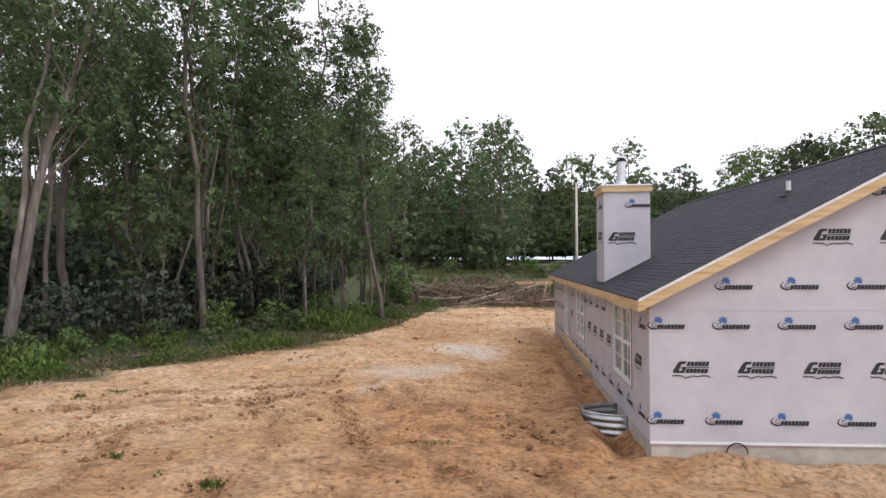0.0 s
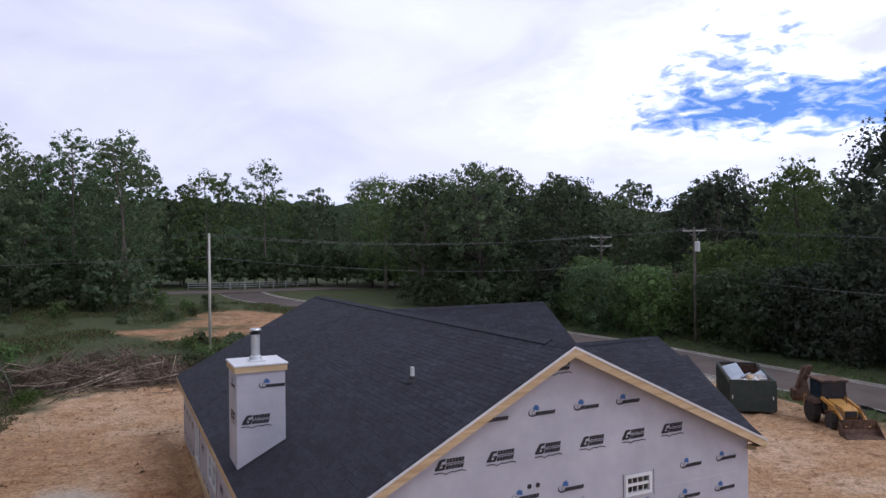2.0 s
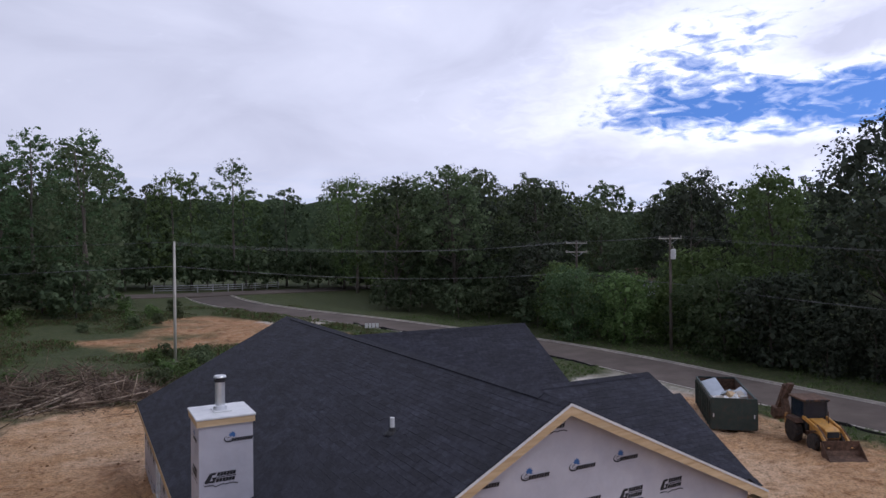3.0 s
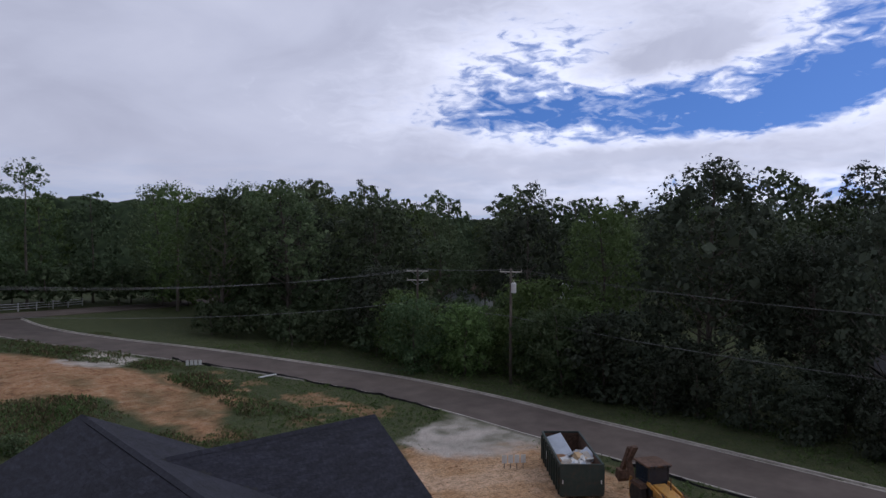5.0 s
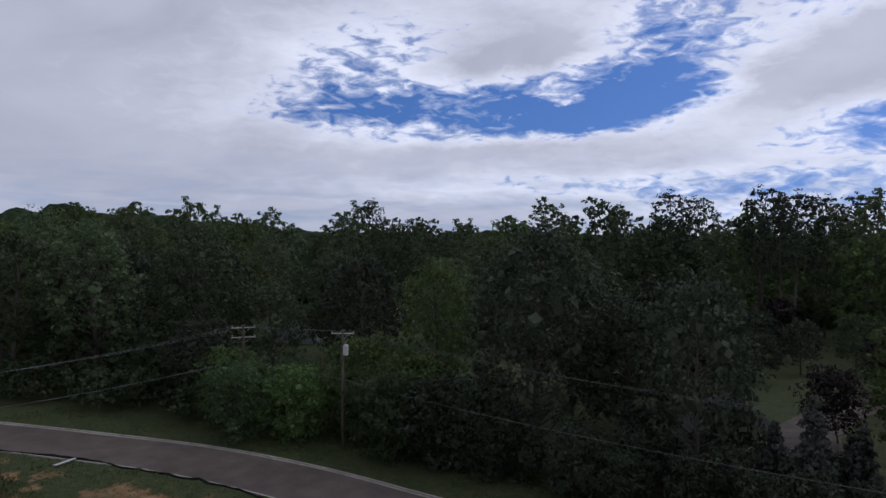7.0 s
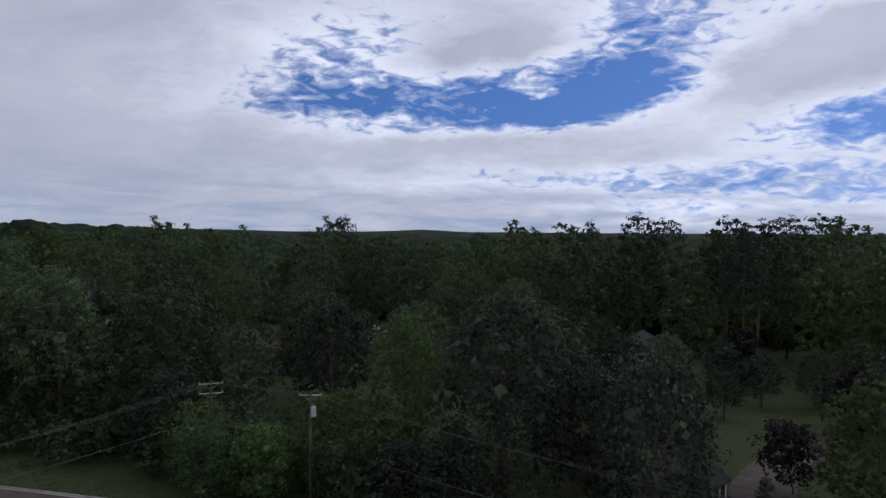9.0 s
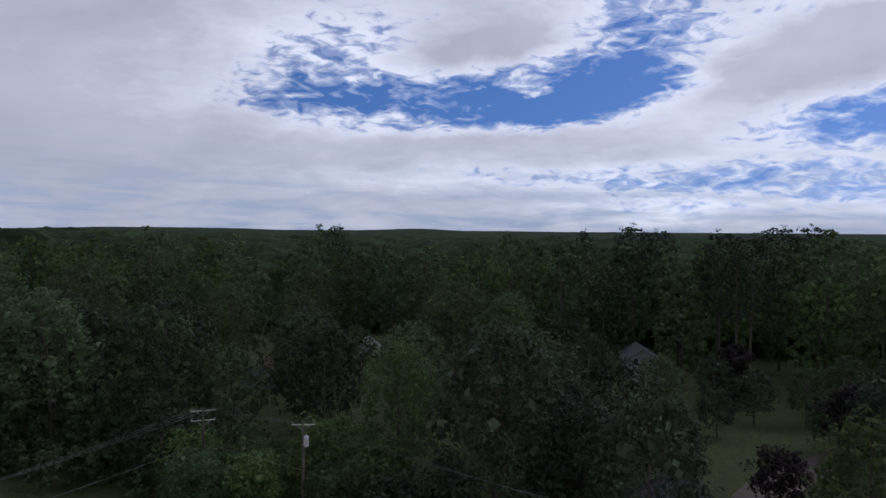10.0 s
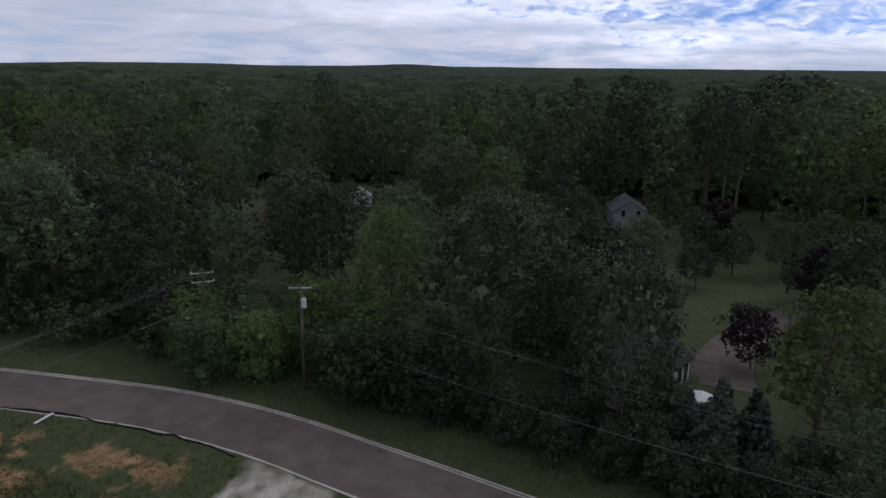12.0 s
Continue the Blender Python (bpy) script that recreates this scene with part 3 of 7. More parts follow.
    g1 = tone_of(mid, [(0.3, (0.044, 0.06, 0.017)), (0.5, (0.068, 0.084, 0.026)), (0.62, (0.096, 0.1, 0.038)), (0.74, (0.18, 0.14, 0.075))])
    g2 = tone_of(fine, [(0.3, (0.5, 0.55, 0.5)), (0.6, (1.2, 1.2, 1.1))])
    grass_c = mix(0.7, g1, g2, "MULTIPLY")
    clay_c = mix(0.6, tone_of(mid, [(0.36, (0.24, 0.115, 0.05)), (0.47, (0.46, 0.245, 0.115)), (0.57, (0.52, 0.32, 0.17)), (0.7, (0.6, 0.46, 0.31))]), clods, "MULTIPLY")
    grav_c = mix(0.7, tone_of(mid, [(0.3, (0.56, 0.49, 0.41)), (0.7, (0.8, 0.73, 0.64))]), tone_of(noise_of(22, 4), [(0.35, (0.6, 0.6, 0.6)), (0.65, (1.15, 1.15, 1.15))]), "MULTIPLY")
    pale_c = mix(0.5, tone_of(mid, [(0.3, (0.6, 0.48, 0.36)), (0.7, (0.77, 0.67, 0.56))]), clods, "MULTIPLY")
    c = mix(sp.outputs[0], grass_c, dirt_c)
    c = mix(sp.outputs[1], c, clay_c)
    c = mix(sp.outputs[2], c, grav_c)
    c = mix(at.outputs["Alpha"], c, pale_c)
    b = add("ShaderNodeBsdfPrincipled", i_Roughness=0.95)
    link(c, b.inputs["Base Color"])
    bp = add("ShaderNodeBump", i_Strength=0.9, i_Distance=0.22)
    hs = add("ShaderNodeMath", operation="ADD")
    link(noise_of(3.0, 9, 0.4, 0.72), hs.inputs[0])
    link(scrape.outputs[0], hs.inputs[1])
    link(hs.outputs[0], bp.inputs["Height"])
    link(bp.outputs[0], b.inputs["Normal"])
    link(b.outputs[0], add("ShaderNodeOutputMaterial").inputs[0])
    me.materials.append(m)
    return ob


ground = make_ground()


# ---- mesh helpers ----
class Shape:
    """Collects faces for one mesh."""

    def __init__(self):
        self.v, self.f = [], []

    def add(self, verts, faces):
        n = len(self.v)
        self.v += [tuple(p) for p in verts]
        self.f += [tuple(i + n for i in q) for q in faces]
        return self

    def box(self, x0, x1, y0, y1, z0, z1, m=None):
        p = [(x, y, z) for z in (z0, z1) for y in (y0, y1) for x in (x0, x1)]
        if m is not None:
            p = [tuple(m @ Vector(q)) for q in p]
        return self.add(p, [(0, 2, 3, 1), (4, 5, 7, 6), (0, 1, 5, 4), (2, 6, 7, 3), (0, 4, 6, 2), (1, 3, 7, 5)])

    def prism(self, poly, offset):
        """A flat polygon given in 3D, thickened by the vector offset."""
        n, o = len(poly), Vector(offset)
        a = [Vector(p) for p in poly]
        self.add(a + [p + o for p in a], [tuple(range(n))[::-1], tuple(range(n, 2 * n))] + [(i, (i + 1) % n, n + (i + 1) % n, n + i) for i in range(n)])
        return self

    def tube(self, points, radii, sides=7, caps=True):
        pts = [Vector(p) for p in points]
        if not hasattr(radii, "__len__"):
            radii = [radii] * len(pts)
        rings = []
        for i, p in enumerate(pts):
            d = (pts[min(i + 1, len(pts) - 1)] - pts[max(i - 1, 0)]).normalized()
            a = d.cross(Vector((0.31, 0.95, 0.1)))
            if a.length < 1e-3:
                a = d.cross(Vector((1, 0, 0)))
            a.normalize()
            b = d.cross(a)
            rings += [p + float(radii[i]) * (math.cos(2 * math.pi * k / sides) * a + math.sin(2 * math.pi * k / sides) * b) for k in range(sides)]
        faces = [(i * sides + k, i * sides + (k + 1) % sides, (i + 1) * sides + (k + 1) % sides, (i + 1) * sides + k) for i in range(len(pts) - 1) for k in range(sides)]
        if caps:
            faces += [tuple(range(sides))[::-1], tuple(range((len(pts) - 1) * sides, len(pts) * sides))]
        return self.add(rings, faces)

    def mesh(self, name, mat, smooth=False):
        me = bpy.data.meshes.new(name)
        me.from_pydata(self.v, [], self.f)
        me.materials.append(mat)
        if smooth:
            me.polygons.foreach_set("use_smooth", np.ones(len(self.f), bool))
        return me


def part(name, shape, mat, parent=None, label="", smooth=False, bevel=0.0):
    ob = new(name, shape.mesh(name, mat, smooth))
    if parent is not None:
        ob.parent = parent
    if label:
        ob["label"] = label
    if bevel:
        b = ob.modifiers.new("bevel", "BEVEL")
        b.width, b.segments, b.limit_method = bevel, 2, "ANGLE"
    return ob


def thing(name, label, category, at=(0, 0, 0), turn=0.0, group="", kind=""):
    ob = new(name)
    ob.matrix_basis = pose(*at, 0, 0, turn)
    return tagged(ob, label, category, group, kind)


# ---- road, kerbs and fences ----
def ribbon(name, inner, outer, z_lo, z_hi, mat, label, category, dz_in=0.0):
    """A strip between two offsets from the road's middle line, solid from z_lo to z_hi above the ground."""
    s = Shape()
    n = len(ROAD)
    z = base_height(ROAD[:, 0], ROAD[:, 1])
    v = []
    for off in (inner, outer):
        p = ROAD + ROAD_LEFT * off
        for dz in (z_lo, z_hi):
            v += [(p[i, 0], p[i, 1], z[i] + dz) for i in range(n)]
    a, b, c, d = (np.arange(n) + k * n for k in range(4))
    f = []
    for i in range(n - 1):
        f += [(b[i], b[i + 1], d[i + 1], d[i]), (a[i], a[i + 1], b[i + 1], b[i]), (c[i], d[i], d[i + 1], c[i + 1])]
    s.add(v, f)
    ob = part(name, s, mat)
    return tagged(ob, label, category, kind="structure")


ribbon("road", -ROAD_HALF, ROAD_HALF, -0.3, -0.06, ASPHALT, "worn brownish grey asphalt road with tyre marks", "road")
for sd in (1, -1):
    lo, hi = sorted((sd * (ROAD_HALF + 0.001), sd * (ROAD_HALF + 0.17)))
    ribbon("gutter", lo, hi, -0.3, -0.04, CONCRETE, "pale concrete gutter pan along the road", "gutter")
    lo, hi = sorted((sd * (ROAD_HALF + 0.21), sd * (ROAD_HALF + 0.36)))
    ribbon("kerb", lo, hi, -0.3, 0.09, CONCRETE, "pale concrete kerb along the road", "kerb")


def road_at(y):
    i = int(np.argmin(np.abs(ROAD[:, 1] - y)))
    return ROAD[i], ROAD_LEFT[i]


def silt_fence(y0, y1, seed):
    rng = np.random.RandomState(seed)
    root = thing("silt_fence", "sagging black silt fence on stakes beside the kerb", "silt fence", group="silt fences along the road")
    ys = np.arange(y0, y1, 1.4)
    pts = []
    for y in ys:
        p, l = road_at(y)
        q = p + l * (ROAD_HALF + 0.85 + 0.12 * rng.randn())
        pts.append(np.array([q[0], y, gz(q[0], y)]))
    fab = Shape()
    tops = [p + [0, 0, 0.2 + 0.05 * rng.randn()] for p in pts]
    lows, highs = [], []
    for a, b, ta, tb in zip(pts, pts[1:], tops, tops[1:]):
        lows += [a - [0, 0, 0.15], (a + b) / 2 - [0, 0, 0.15]]
        highs += [ta, (ta + tb) / 2 - [0, 0, 0.06 * rng.rand()]]
    n = len(lows)
    v = [p + [d, 0, 0] for d in (0.0, 0.03) for row in (lows, highs) for p in row]
    q = []
    for i in range(n - 1):
        q += [(i, i + 1, n + i + 1, n + i), (2 * n + i, 3 * n + i, 3 * n + i + 1, 2 * n + i + 1), (n + i, n + i + 1, 3 * n + i + 1, 3 * n + i)]
    fab.add(v, q)
    part("fabric", fab, SILT, root)
    for p, t in zip(pts[::2], tops[::2]):
        part("stake", Shape().tube([p + [-0.04, 0, -0.2], t + [-0.04, 0, 0.08]], 0.022, 5), POLE_WOOD, root)
    return root


silt_fence(47.5, 81, 1)
silt_fence(10, 32.5, 2)


def cross_road():
    pts = spline([(-30, 113), (-8, 115), (8, 117.5), (20.6, 120), (36, 124.5), (60, 131)], 2.0)
    tan = np.gradient(pts, axis=0)
    tan /= np.linalg.norm(tan, axis=1)[:, None]
    side = np.stack([-tan[:, 1], tan[:, 0]], 1)
    n = len(pts)
    v = []
    for off, dz in ((-3.1, -0.4), (-3.1, 0.1), (3.1, 0.1), (3.1, -0.4)):
        q = pts + side * off
        v += [(a, b, gz(a, b) + dz) for a, b in q]
    f = [(k * n + i, k * n + i + 1, (k + 1) * n + i + 1, (k + 1) * n + i) for k in range(3) for i in range(n - 1)]
    tagged(part("road", Shape().add(v, f), ASPHALT), "grey asphalt cross road in front of the white fence", "road", kind="structure")


cross_road()


def board_fence():
    root = thing("board_fence", "white three-rail board fence beyond the road", "fence")
    pts = spline([(13, 123.5), (20, 124.5), (28, 127), (35.5, 131)], 2.4)
    for p in pts:
        part("post", Shape().box(p[0] - 0.07, p[0] + 0.07, p[1] - 0.07, p[1] + 0.07, gz(*p) - 0.3, gz(*p) + 1.35), FENCE_PAINT, root)
    for h in (0.45, 0.82, 1.2):
        for a, b in zip(pts, pts[1:]):
            part("rail", Shape().prism([(a[0], a[1] - 0.09, gz(*a) + h - 0.045), (b[0], b[1] - 0.09, gz(*b) + h - 0.045), (b[0], b[1] - 0.09, gz(*b) + h + 0.045), (a[0], a[1] - 0.09, gz(*a) + h + 0.045)], (0, -0.03, 0)), FENCE_PAINT, root)


board_fence()

# ---- house under construction ----
WX0, WX1, WY0, WY1 = 5.0, 17.17, 14.5, 35.6  # outer faces of the walls
BASE = 0.35  # top of the foundation
RIDGE_X, RIDGE_Z = 11.41, 6.6
EAVE_WX, EAVE_WZ = 4.73, 3.13
EAVE_EX, EAVE_EZ = 17.49, 3.76
RAKE_Y0, RAKE_Y1 = 14.2, 35.9
SW = (RIDGE_Z - EAVE_WZ) / (RIDGE_X - EAVE_WX)
SE = (RIDGE_Z - EAVE_EZ) / (EAVE_EX - RIDGE_X)
DECK = 0.16
house = thing("house", "single-storey house under construction in printed white wrap, dark shingle roof", "house", (0, 0, 0))


def roof_z(x):
    return EAVE_WZ + SW * (x - EAVE_WX) if x < RIDGE_X else RIDGE_Z - SE * (x - RIDGE_X)


def wall_cells(shape, along, fixed, thick, breaks, top, holes, bottom):
    """A wall along x or y with its outer face at fixed, open at the holes (a0, a1, z0, z1), as one closed skin."""
    br = sorted({b for b in breaks} | {h[0] for h in holes} | {h[1] for h in holes})
    zs = sorted({bottom, 20.0} | {h[2] for h in holes} | {h[3] for h in holes})
    index, pts, cells = {}, [], []

    def point(a, z):
        key = (round(a, 4), round(z, 4))
        if key not in index:
            index[key] = len(pts)
            pts.append((a, z))
        return index[key]

    for a, b in zip(br, br[1:]):
        ta, tb = top(a), top(b)
        for z0, z1 in zip(zs, zs[1:]):
            if any(h[0] <= a + 1e-6 and h[1] >= b - 1e-6 and h[2] <= z0 + 1e-6 and h[3] >= z1 - 1e-6 for h in holes):
                continue
            poly, clipped = [(a, z0), (b, z0), (b, z1), (a, z1)], []
            depth = lambda p: ta + (tb - ta) * (p[0] - a) / (b - a) - p[1]
            for p, q in zip(poly, poly[1:] + poly[:1]):
                dp, dq = depth(p), depth(q)
                if dp >= 0:
                    clipped.append(p)
                if dp * dq < 0:
                    t = dp / (dp - dq)
                    clipped.append((p[0] + (q[0] - p[0]) * t, p[1] + (q[1] - p[1]) * t))
            face = []
            for p in clipped:
                i = point(*p)
                if i not in face:
                    face.append(i)
            if len(face) > 2:
                cells.append(face)
    n = len(pts)
    place = (lambda a, z, d: (a, fixed + d, z)) if along == "x" else (lambda a, z, d: (fixed + d, a, z))
    verts = [place(a, z, 0) for a, z in pts] + [place(a, z, thick) for a, z in pts]
    edges = {}
    for c in cells:
        for i, j in zip(c, c[1:] + c[:1]):
            edges[frozenset((i, j))] = edges.get(frozenset((i, j)), 0) + 1
    faces = [tuple(c) for c in cells] + [tuple(i + n for i in c)[::-1] for c in cells]
    faces += [(j, i, i + n, j + n) for c in cells for i, j in zip(c, c[1:] + c[:1]) if edges[frozenset((i, j))] == 1]
    shape.add(verts, faces)


under = lambda x: roof_z(x) - DECK - 0.02
SOUTH_HOLES = [(11.08, 11.74, 2.05, 3.07), (13.05, 13.86, 2.88, 3.38)]
WEST_HOLES = [(16.24, 18.5, 1.12, 2.84), (24.1, 26.3, 1.18, 2.82), (28.8, 30.4, 0.75, 2.8)]
s = Shape()
wall_cells(s, "x", WY0, 0.15, [WX0, RIDGE_X, WX1], under, SOUTH_HOLES, BASE)
wall_south = part("wall", s, WRAP, house, "gable wall in white house wrap printed with dark marks")
s = Shape()
wall_cells(s, "y", WX0, 0.15, [WY0 + 0.15, WY1 - 0.15], lambda y: under(WX0), WEST_HOLES, BASE)
wall_west = part("wall", s, WRAP, house, "long side wall in house wrap in the shade of the eaves")
s = Shape()
wall_cells(s, "x", WY1 - 0.15, 0.15, [WX0, RIDGE_X, WX1], under, [], BASE)
part("wall", s, WRAP, house)
s = Shape()
wall_cells(s, "y", WX1 - 0.15, 0.15, [WY0 + 0.15, WY1 - 0.15], lambda y: under(WX1), [], BASE)
part("wall", s, WRAP, house)
f = Shape()
f.box(WX0 + 0.03, WX1 - 0.03, WY0 + 0.03, WY0 + 0.25, -1.2, BASE - 0.004)
f.box(WX0 + 0.03, WX1 - 0.03, WY1 - 0.25, WY1 - 0.03, -1.2, BASE - 0.004)
f.box(WX0 + 0.03, WX0 + 0.25, WY0 + 0.25, WY1 - 0.25, -1.2, BASE - 0.004)
f.box(WX1 - 0.25, WX1 - 0.03, WY0 + 0.25, WY1 - 0.25, -1.2, BASE - 0.004)
part("foundation", f, CONCRETE, house, "poured concrete foundation splashed with earth")
part("interior_floor", Shape().box(WX0 + 0.3, WX1 - 0.3, WY0 + 0.3, WY1 - 0.3, BASE + 0.1, BASE + 0.2), LUMBER, house)
# overlap of the upper sheet of wrap
part("wrap_lap", Shape().box(WX0 + 0.02, WX1 - 0.02, WY0 - 0.006, WY0 - 0.001, 2.90, 2.96), WRAP, house, "lapped seam of the wrap")
part("sill_seal", Shape().box(WX0 - 0.004, WX1, WY0 - 0.012, WY0 - 0.001, BASE - 0.02, BASE + 0.03), VINYL, house, "white lower edge of the wrap")


def deck(name, poly, parent=house):
    """A roof plane of boards under shingles, DECK thick downwards."""
    return part(name, Shape().prism(poly, (0, 0, -DECK)), DARK, parent)


roof_w = deck("roof", [(EAVE_WX, RAKE_Y0, EAVE_WZ), (RIDGE_X, RAKE_Y0, RIDGE_Z), (RIDGE_X, RAKE_Y1, RIDGE_Z), (EAVE_WX, RAKE_Y1, EAVE_WZ)])
roof_e = deck("roof", [(RIDGE_X, RAKE_Y0, RIDGE_Z), (EAVE_EX, RAKE_Y0, EAVE_EZ), (EAVE_EX, RAKE_Y1, EAVE_EZ), (RIDGE_X, RAKE_Y1, RIDGE_Z)])


def shingle_unit(width, expose, thick):
    s = Shape()
    w, e, t = width - 0.004, expose + 0.02, thick
    s.add([(0, 0, 0), (w, 0, 0), (0, 0, t), (w, 0, t), (0, e, 0.002), (w, e, 0.002)], [(0, 1, 3, 2), (2, 3, 5, 4), (0, 2, 4), (1, 5, 3)])
    return s


SHINGLE_W, EXPOSE = 0.5, 0.145
SHINGLE_MESH = shingle_unit(SHINGLE_W, EXPOSE, 0.007).mesh("shingle", SHINGLE)


def shingles(parent, origin, u, v, length, run, keep=None, singles=None, seed=0, limit=None):
    """Courses of shingles over a plane: u runs along the eave, v up the slope. keep(a, b) says where the plane is; singles(a, b) which are parts of their own."""
    rng = np.random.RandomState(seed)
    u, v, o = Vector(u).normalized(), Vector(v).normalized(), Vector(origin)
    n = u.cross(v)
    if n.z < 0:
        n = -n
    rest = Shape()
    unit = shingle_unit(SHINGLE_W, EXPOSE, 0.007)
    count = 0
    for j in range(int(run / EXPOSE)):
        b = j * EXPOSE
        a = -SHINGLE_W * (0.5 if j % 2 else 0.17) + rng.uniform(-0.08, 0.08)
        while a < length:
            a0, a1 = max(a, 0.0), min(a + SHINGLE_W, length)
            if limit is not None:
                a1 = min(a1, limit(b))
            mid = (a0 + a1) / 2
            if a1 - a0 > 0.1 and (keep is None or keep(mid, b)):
                lift = 0.003 + rng.uniform(0, 0.003)
                p = o + u * a0 + v * b + n * lift
                if singles is not None and count < 290 and singles(mid, b) and a1 - a0 > SHINGLE_W - 0.01:
                    ob = new("shingle", SHINGLE_MESH)
                    ob.parent = parent
                    m = Matrix((u, v, n)).transposed().to_4x4()
                    if u.cross(v).dot(n) < 0:
                        m = Matrix((-u, v, n)).transposed().to_4x4()
                        p = p + u * SHINGLE_W
                    m.translation = p
                    ob.matrix_basis = m
                    count += 1
                else:
                    k = (a1 - a0) / SHINGLE_W
                    verts = [p + u * (q[0] * k) + v * q[1] + n * q[2] for q in unit.v]
                    rest.add(verts, unit.f)
            a += SHINGLE_W
    ob = new("shingle_field", rest.mesh("shingle_field", SHINGLE_JOINED))
    ob.parent = parent
    tagged(ob, "courses of dark charcoal shingles", kind="stuff")


SHINGLE_JOINED = material("shingle_joined", [(0.3, (0.012, 0.0125, 0.019)), (0.5, (0.02, 0.0205, 0.03)), (0.72, (0.038, 0.038, 0.05))], scale=7, detail=8, big=0.2, big_scale=0.6, rough=0.9, bump=0.6, bump_scale=60, island=0.3)
RUN_W = math.hypot(RIDGE_X - EAVE_WX, RIDGE_Z - EAVE_WZ)
RUN_E = math.hypot(EAVE_EX - RIDGE_X, RIDGE_Z - EAVE_EZ)
LEN = RAKE_Y1 - RAKE_Y0
shingles(roof_w, (EAVE_WX - 0.02, RAKE_Y0, EAVE_WZ), (0, 1, 0), (RIDGE_X - EAVE_WX, 0, RIDGE_Z - EAVE_WZ), LEN, RUN_W, singles=lambda a, b: a < 6.0 and b < 7.0, seed=1)
shingles(roof_e, (EAVE_EX + 0.02, RAKE_Y0, EAVE_EZ), (0, 1, 0), (RIDGE_X - EAVE_EX, 0, RIDGE_Z - EAVE_EZ), LEN, RUN_E, seed=2)


def ridge_cap(parent, a, b, slope_l, slope_r, across, seed):
    """Lapped cap shingles along a ridge from a to b."""
    rng = np.random.RandomState(seed)
    a, b, c = Vector(a), Vector(b), Vector(across)
    d = (b - a).normalized()
    s = Shape()
    t, L = 0.0, (b - a).length
    while t < L:
        p, q = a + d * t, a + d * min(t + 0.33, L)
        w, lift = 0.16, Vector((0, 0, 0.018 + 0.006 * rng.rand()))
        lo = Vector((0, 0, 0.004))
        s.add([p + lift, q + lo, q + lo + c * w - Vector((0, 0, w * slope_r)), p + lift + c * w - Vector((0, 0, w * slope_r)), p + lift - c * w - Vector((0, 0, w * slope_l)), q + lo - c * w - Vector((0, 0, w * slope_l))],
              [(0, 1, 2, 3), (0, 4, 5, 1)])
        t += 0.15
    part("ridge_cap", s, SHINGLE_JOINED, parent)


ridge_cap(roof_w, (RIDGE_X, RAKE_Y0, RIDGE_Z + 0.012), (RIDGE_X, RAKE_Y1, RIDGE_Z + 0.012), SW, SE, (1, 0, 0), 3)


def fascia(a, b, depth, out, label="bare lumber fascia board"):
    """A board hanging from the line a-b, depth tall, thickened by out."""
    a, b = Vector(a), Vector(b)
    dn = Vector((0, 0, -depth))
    part("fascia", Shape().prism([a, b, b + dn, a + dn], out), LUMBER, house, label)


fascia((EAVE_WX, RAKE_Y0 - 0.03, EAVE_WZ - 0.02), (RIDGE_X, RAKE_Y0 - 0.03, RIDGE_Z - 0.02), 0.22, (0, 0.028, 0))
fascia((RIDGE_X + 0.001, RAKE_Y0 - 0.03, RIDGE_Z - 0.02), (EAVE_EX, RAKE_Y0 - 0.03, EAVE_EZ - 0.02), 0.22, (0, 0.028, 0))
fascia((EAVE_WX - 0.03, RAKE_Y0, EAVE_WZ - 0.02), (EAVE_WX - 0.03, RAKE_Y1, EAVE_WZ - 0.02), 0.19, (0.028, 0, 0))
fascia((EAVE_EX + 0.002, RAKE_Y0, EAVE_EZ - 0.02), (EAVE_EX + 0.002, RAKE_Y1, EAVE_EZ - 0.02), 0.19, (0.028, 0, 0))
# pale drip edge over the rake boards
for a, b in (((EAVE_WX, EAVE_WZ), (RIDGE_X, RIDGE_Z)), ((RIDGE_X, RIDGE_Z), (EAVE_EX, EAVE_EZ))):
    part("drip_edge", Shape().prism([(a[0], RAKE_Y0 - 0.045, a[1] + 0.012), (b[0], RAKE_Y0 - 0.045, b[1] + 0.012), (b[0], RAKE_Y0 - 0.045, b[1] - 0.045), (a[0], RAKE_Y0 - 0.045, a[1] - 0.045)], (0, 0.012, 0)), WHITE_METAL, house, "white metal drip edge")
# soffit return and lookout block at the south-west corner
part("soffit", Shape().prism([(EAVE_WX, RAKE_Y0, EAVE_WZ - 0.2), (WX0, RAKE_Y0, EAVE_WZ - 0.2), (WX0, RAKE_Y1, EAVE_WZ - 0.2), (EAVE_WX, RAKE_Y1, EAVE_WZ - 0.2)], (0, 0, 0.015)), LUMBER, house, "raw wooden soffit")
part("soffit", Shape().box(WX1 - 0.1, EAVE_EX - 0.03, RAKE_Y0 + 0.002, WY0 - 0.003, EAVE_EZ - 0.26, EAVE_EZ - 0.245), LUMBER, house, "raw wooden soffit")
part("ridge_vent", Shape().prism([(RIDGE_X, 15.1, RIDGE_Z + 0.055), (RIDGE_X + 0.17, 15.1, RIDGE_Z + 0.055 - 0.17 * SE), (RIDGE_X + 0.17, 15.1, RIDGE_Z - 0.17 * SE), (RIDGE_X, 15.1, RIDGE_Z), (RIDGE_X - 0.17, 15.1, RIDGE_Z - 0.17 * SW), (RIDGE_X - 0.17, 15.1, RIDGE_Z + 0.055 - 0.17 * SW)], (0, RAKE_Y1 - 16.4, 0)), SHINGLE_JOINED, house, "raised ridge vent under cap shingles")
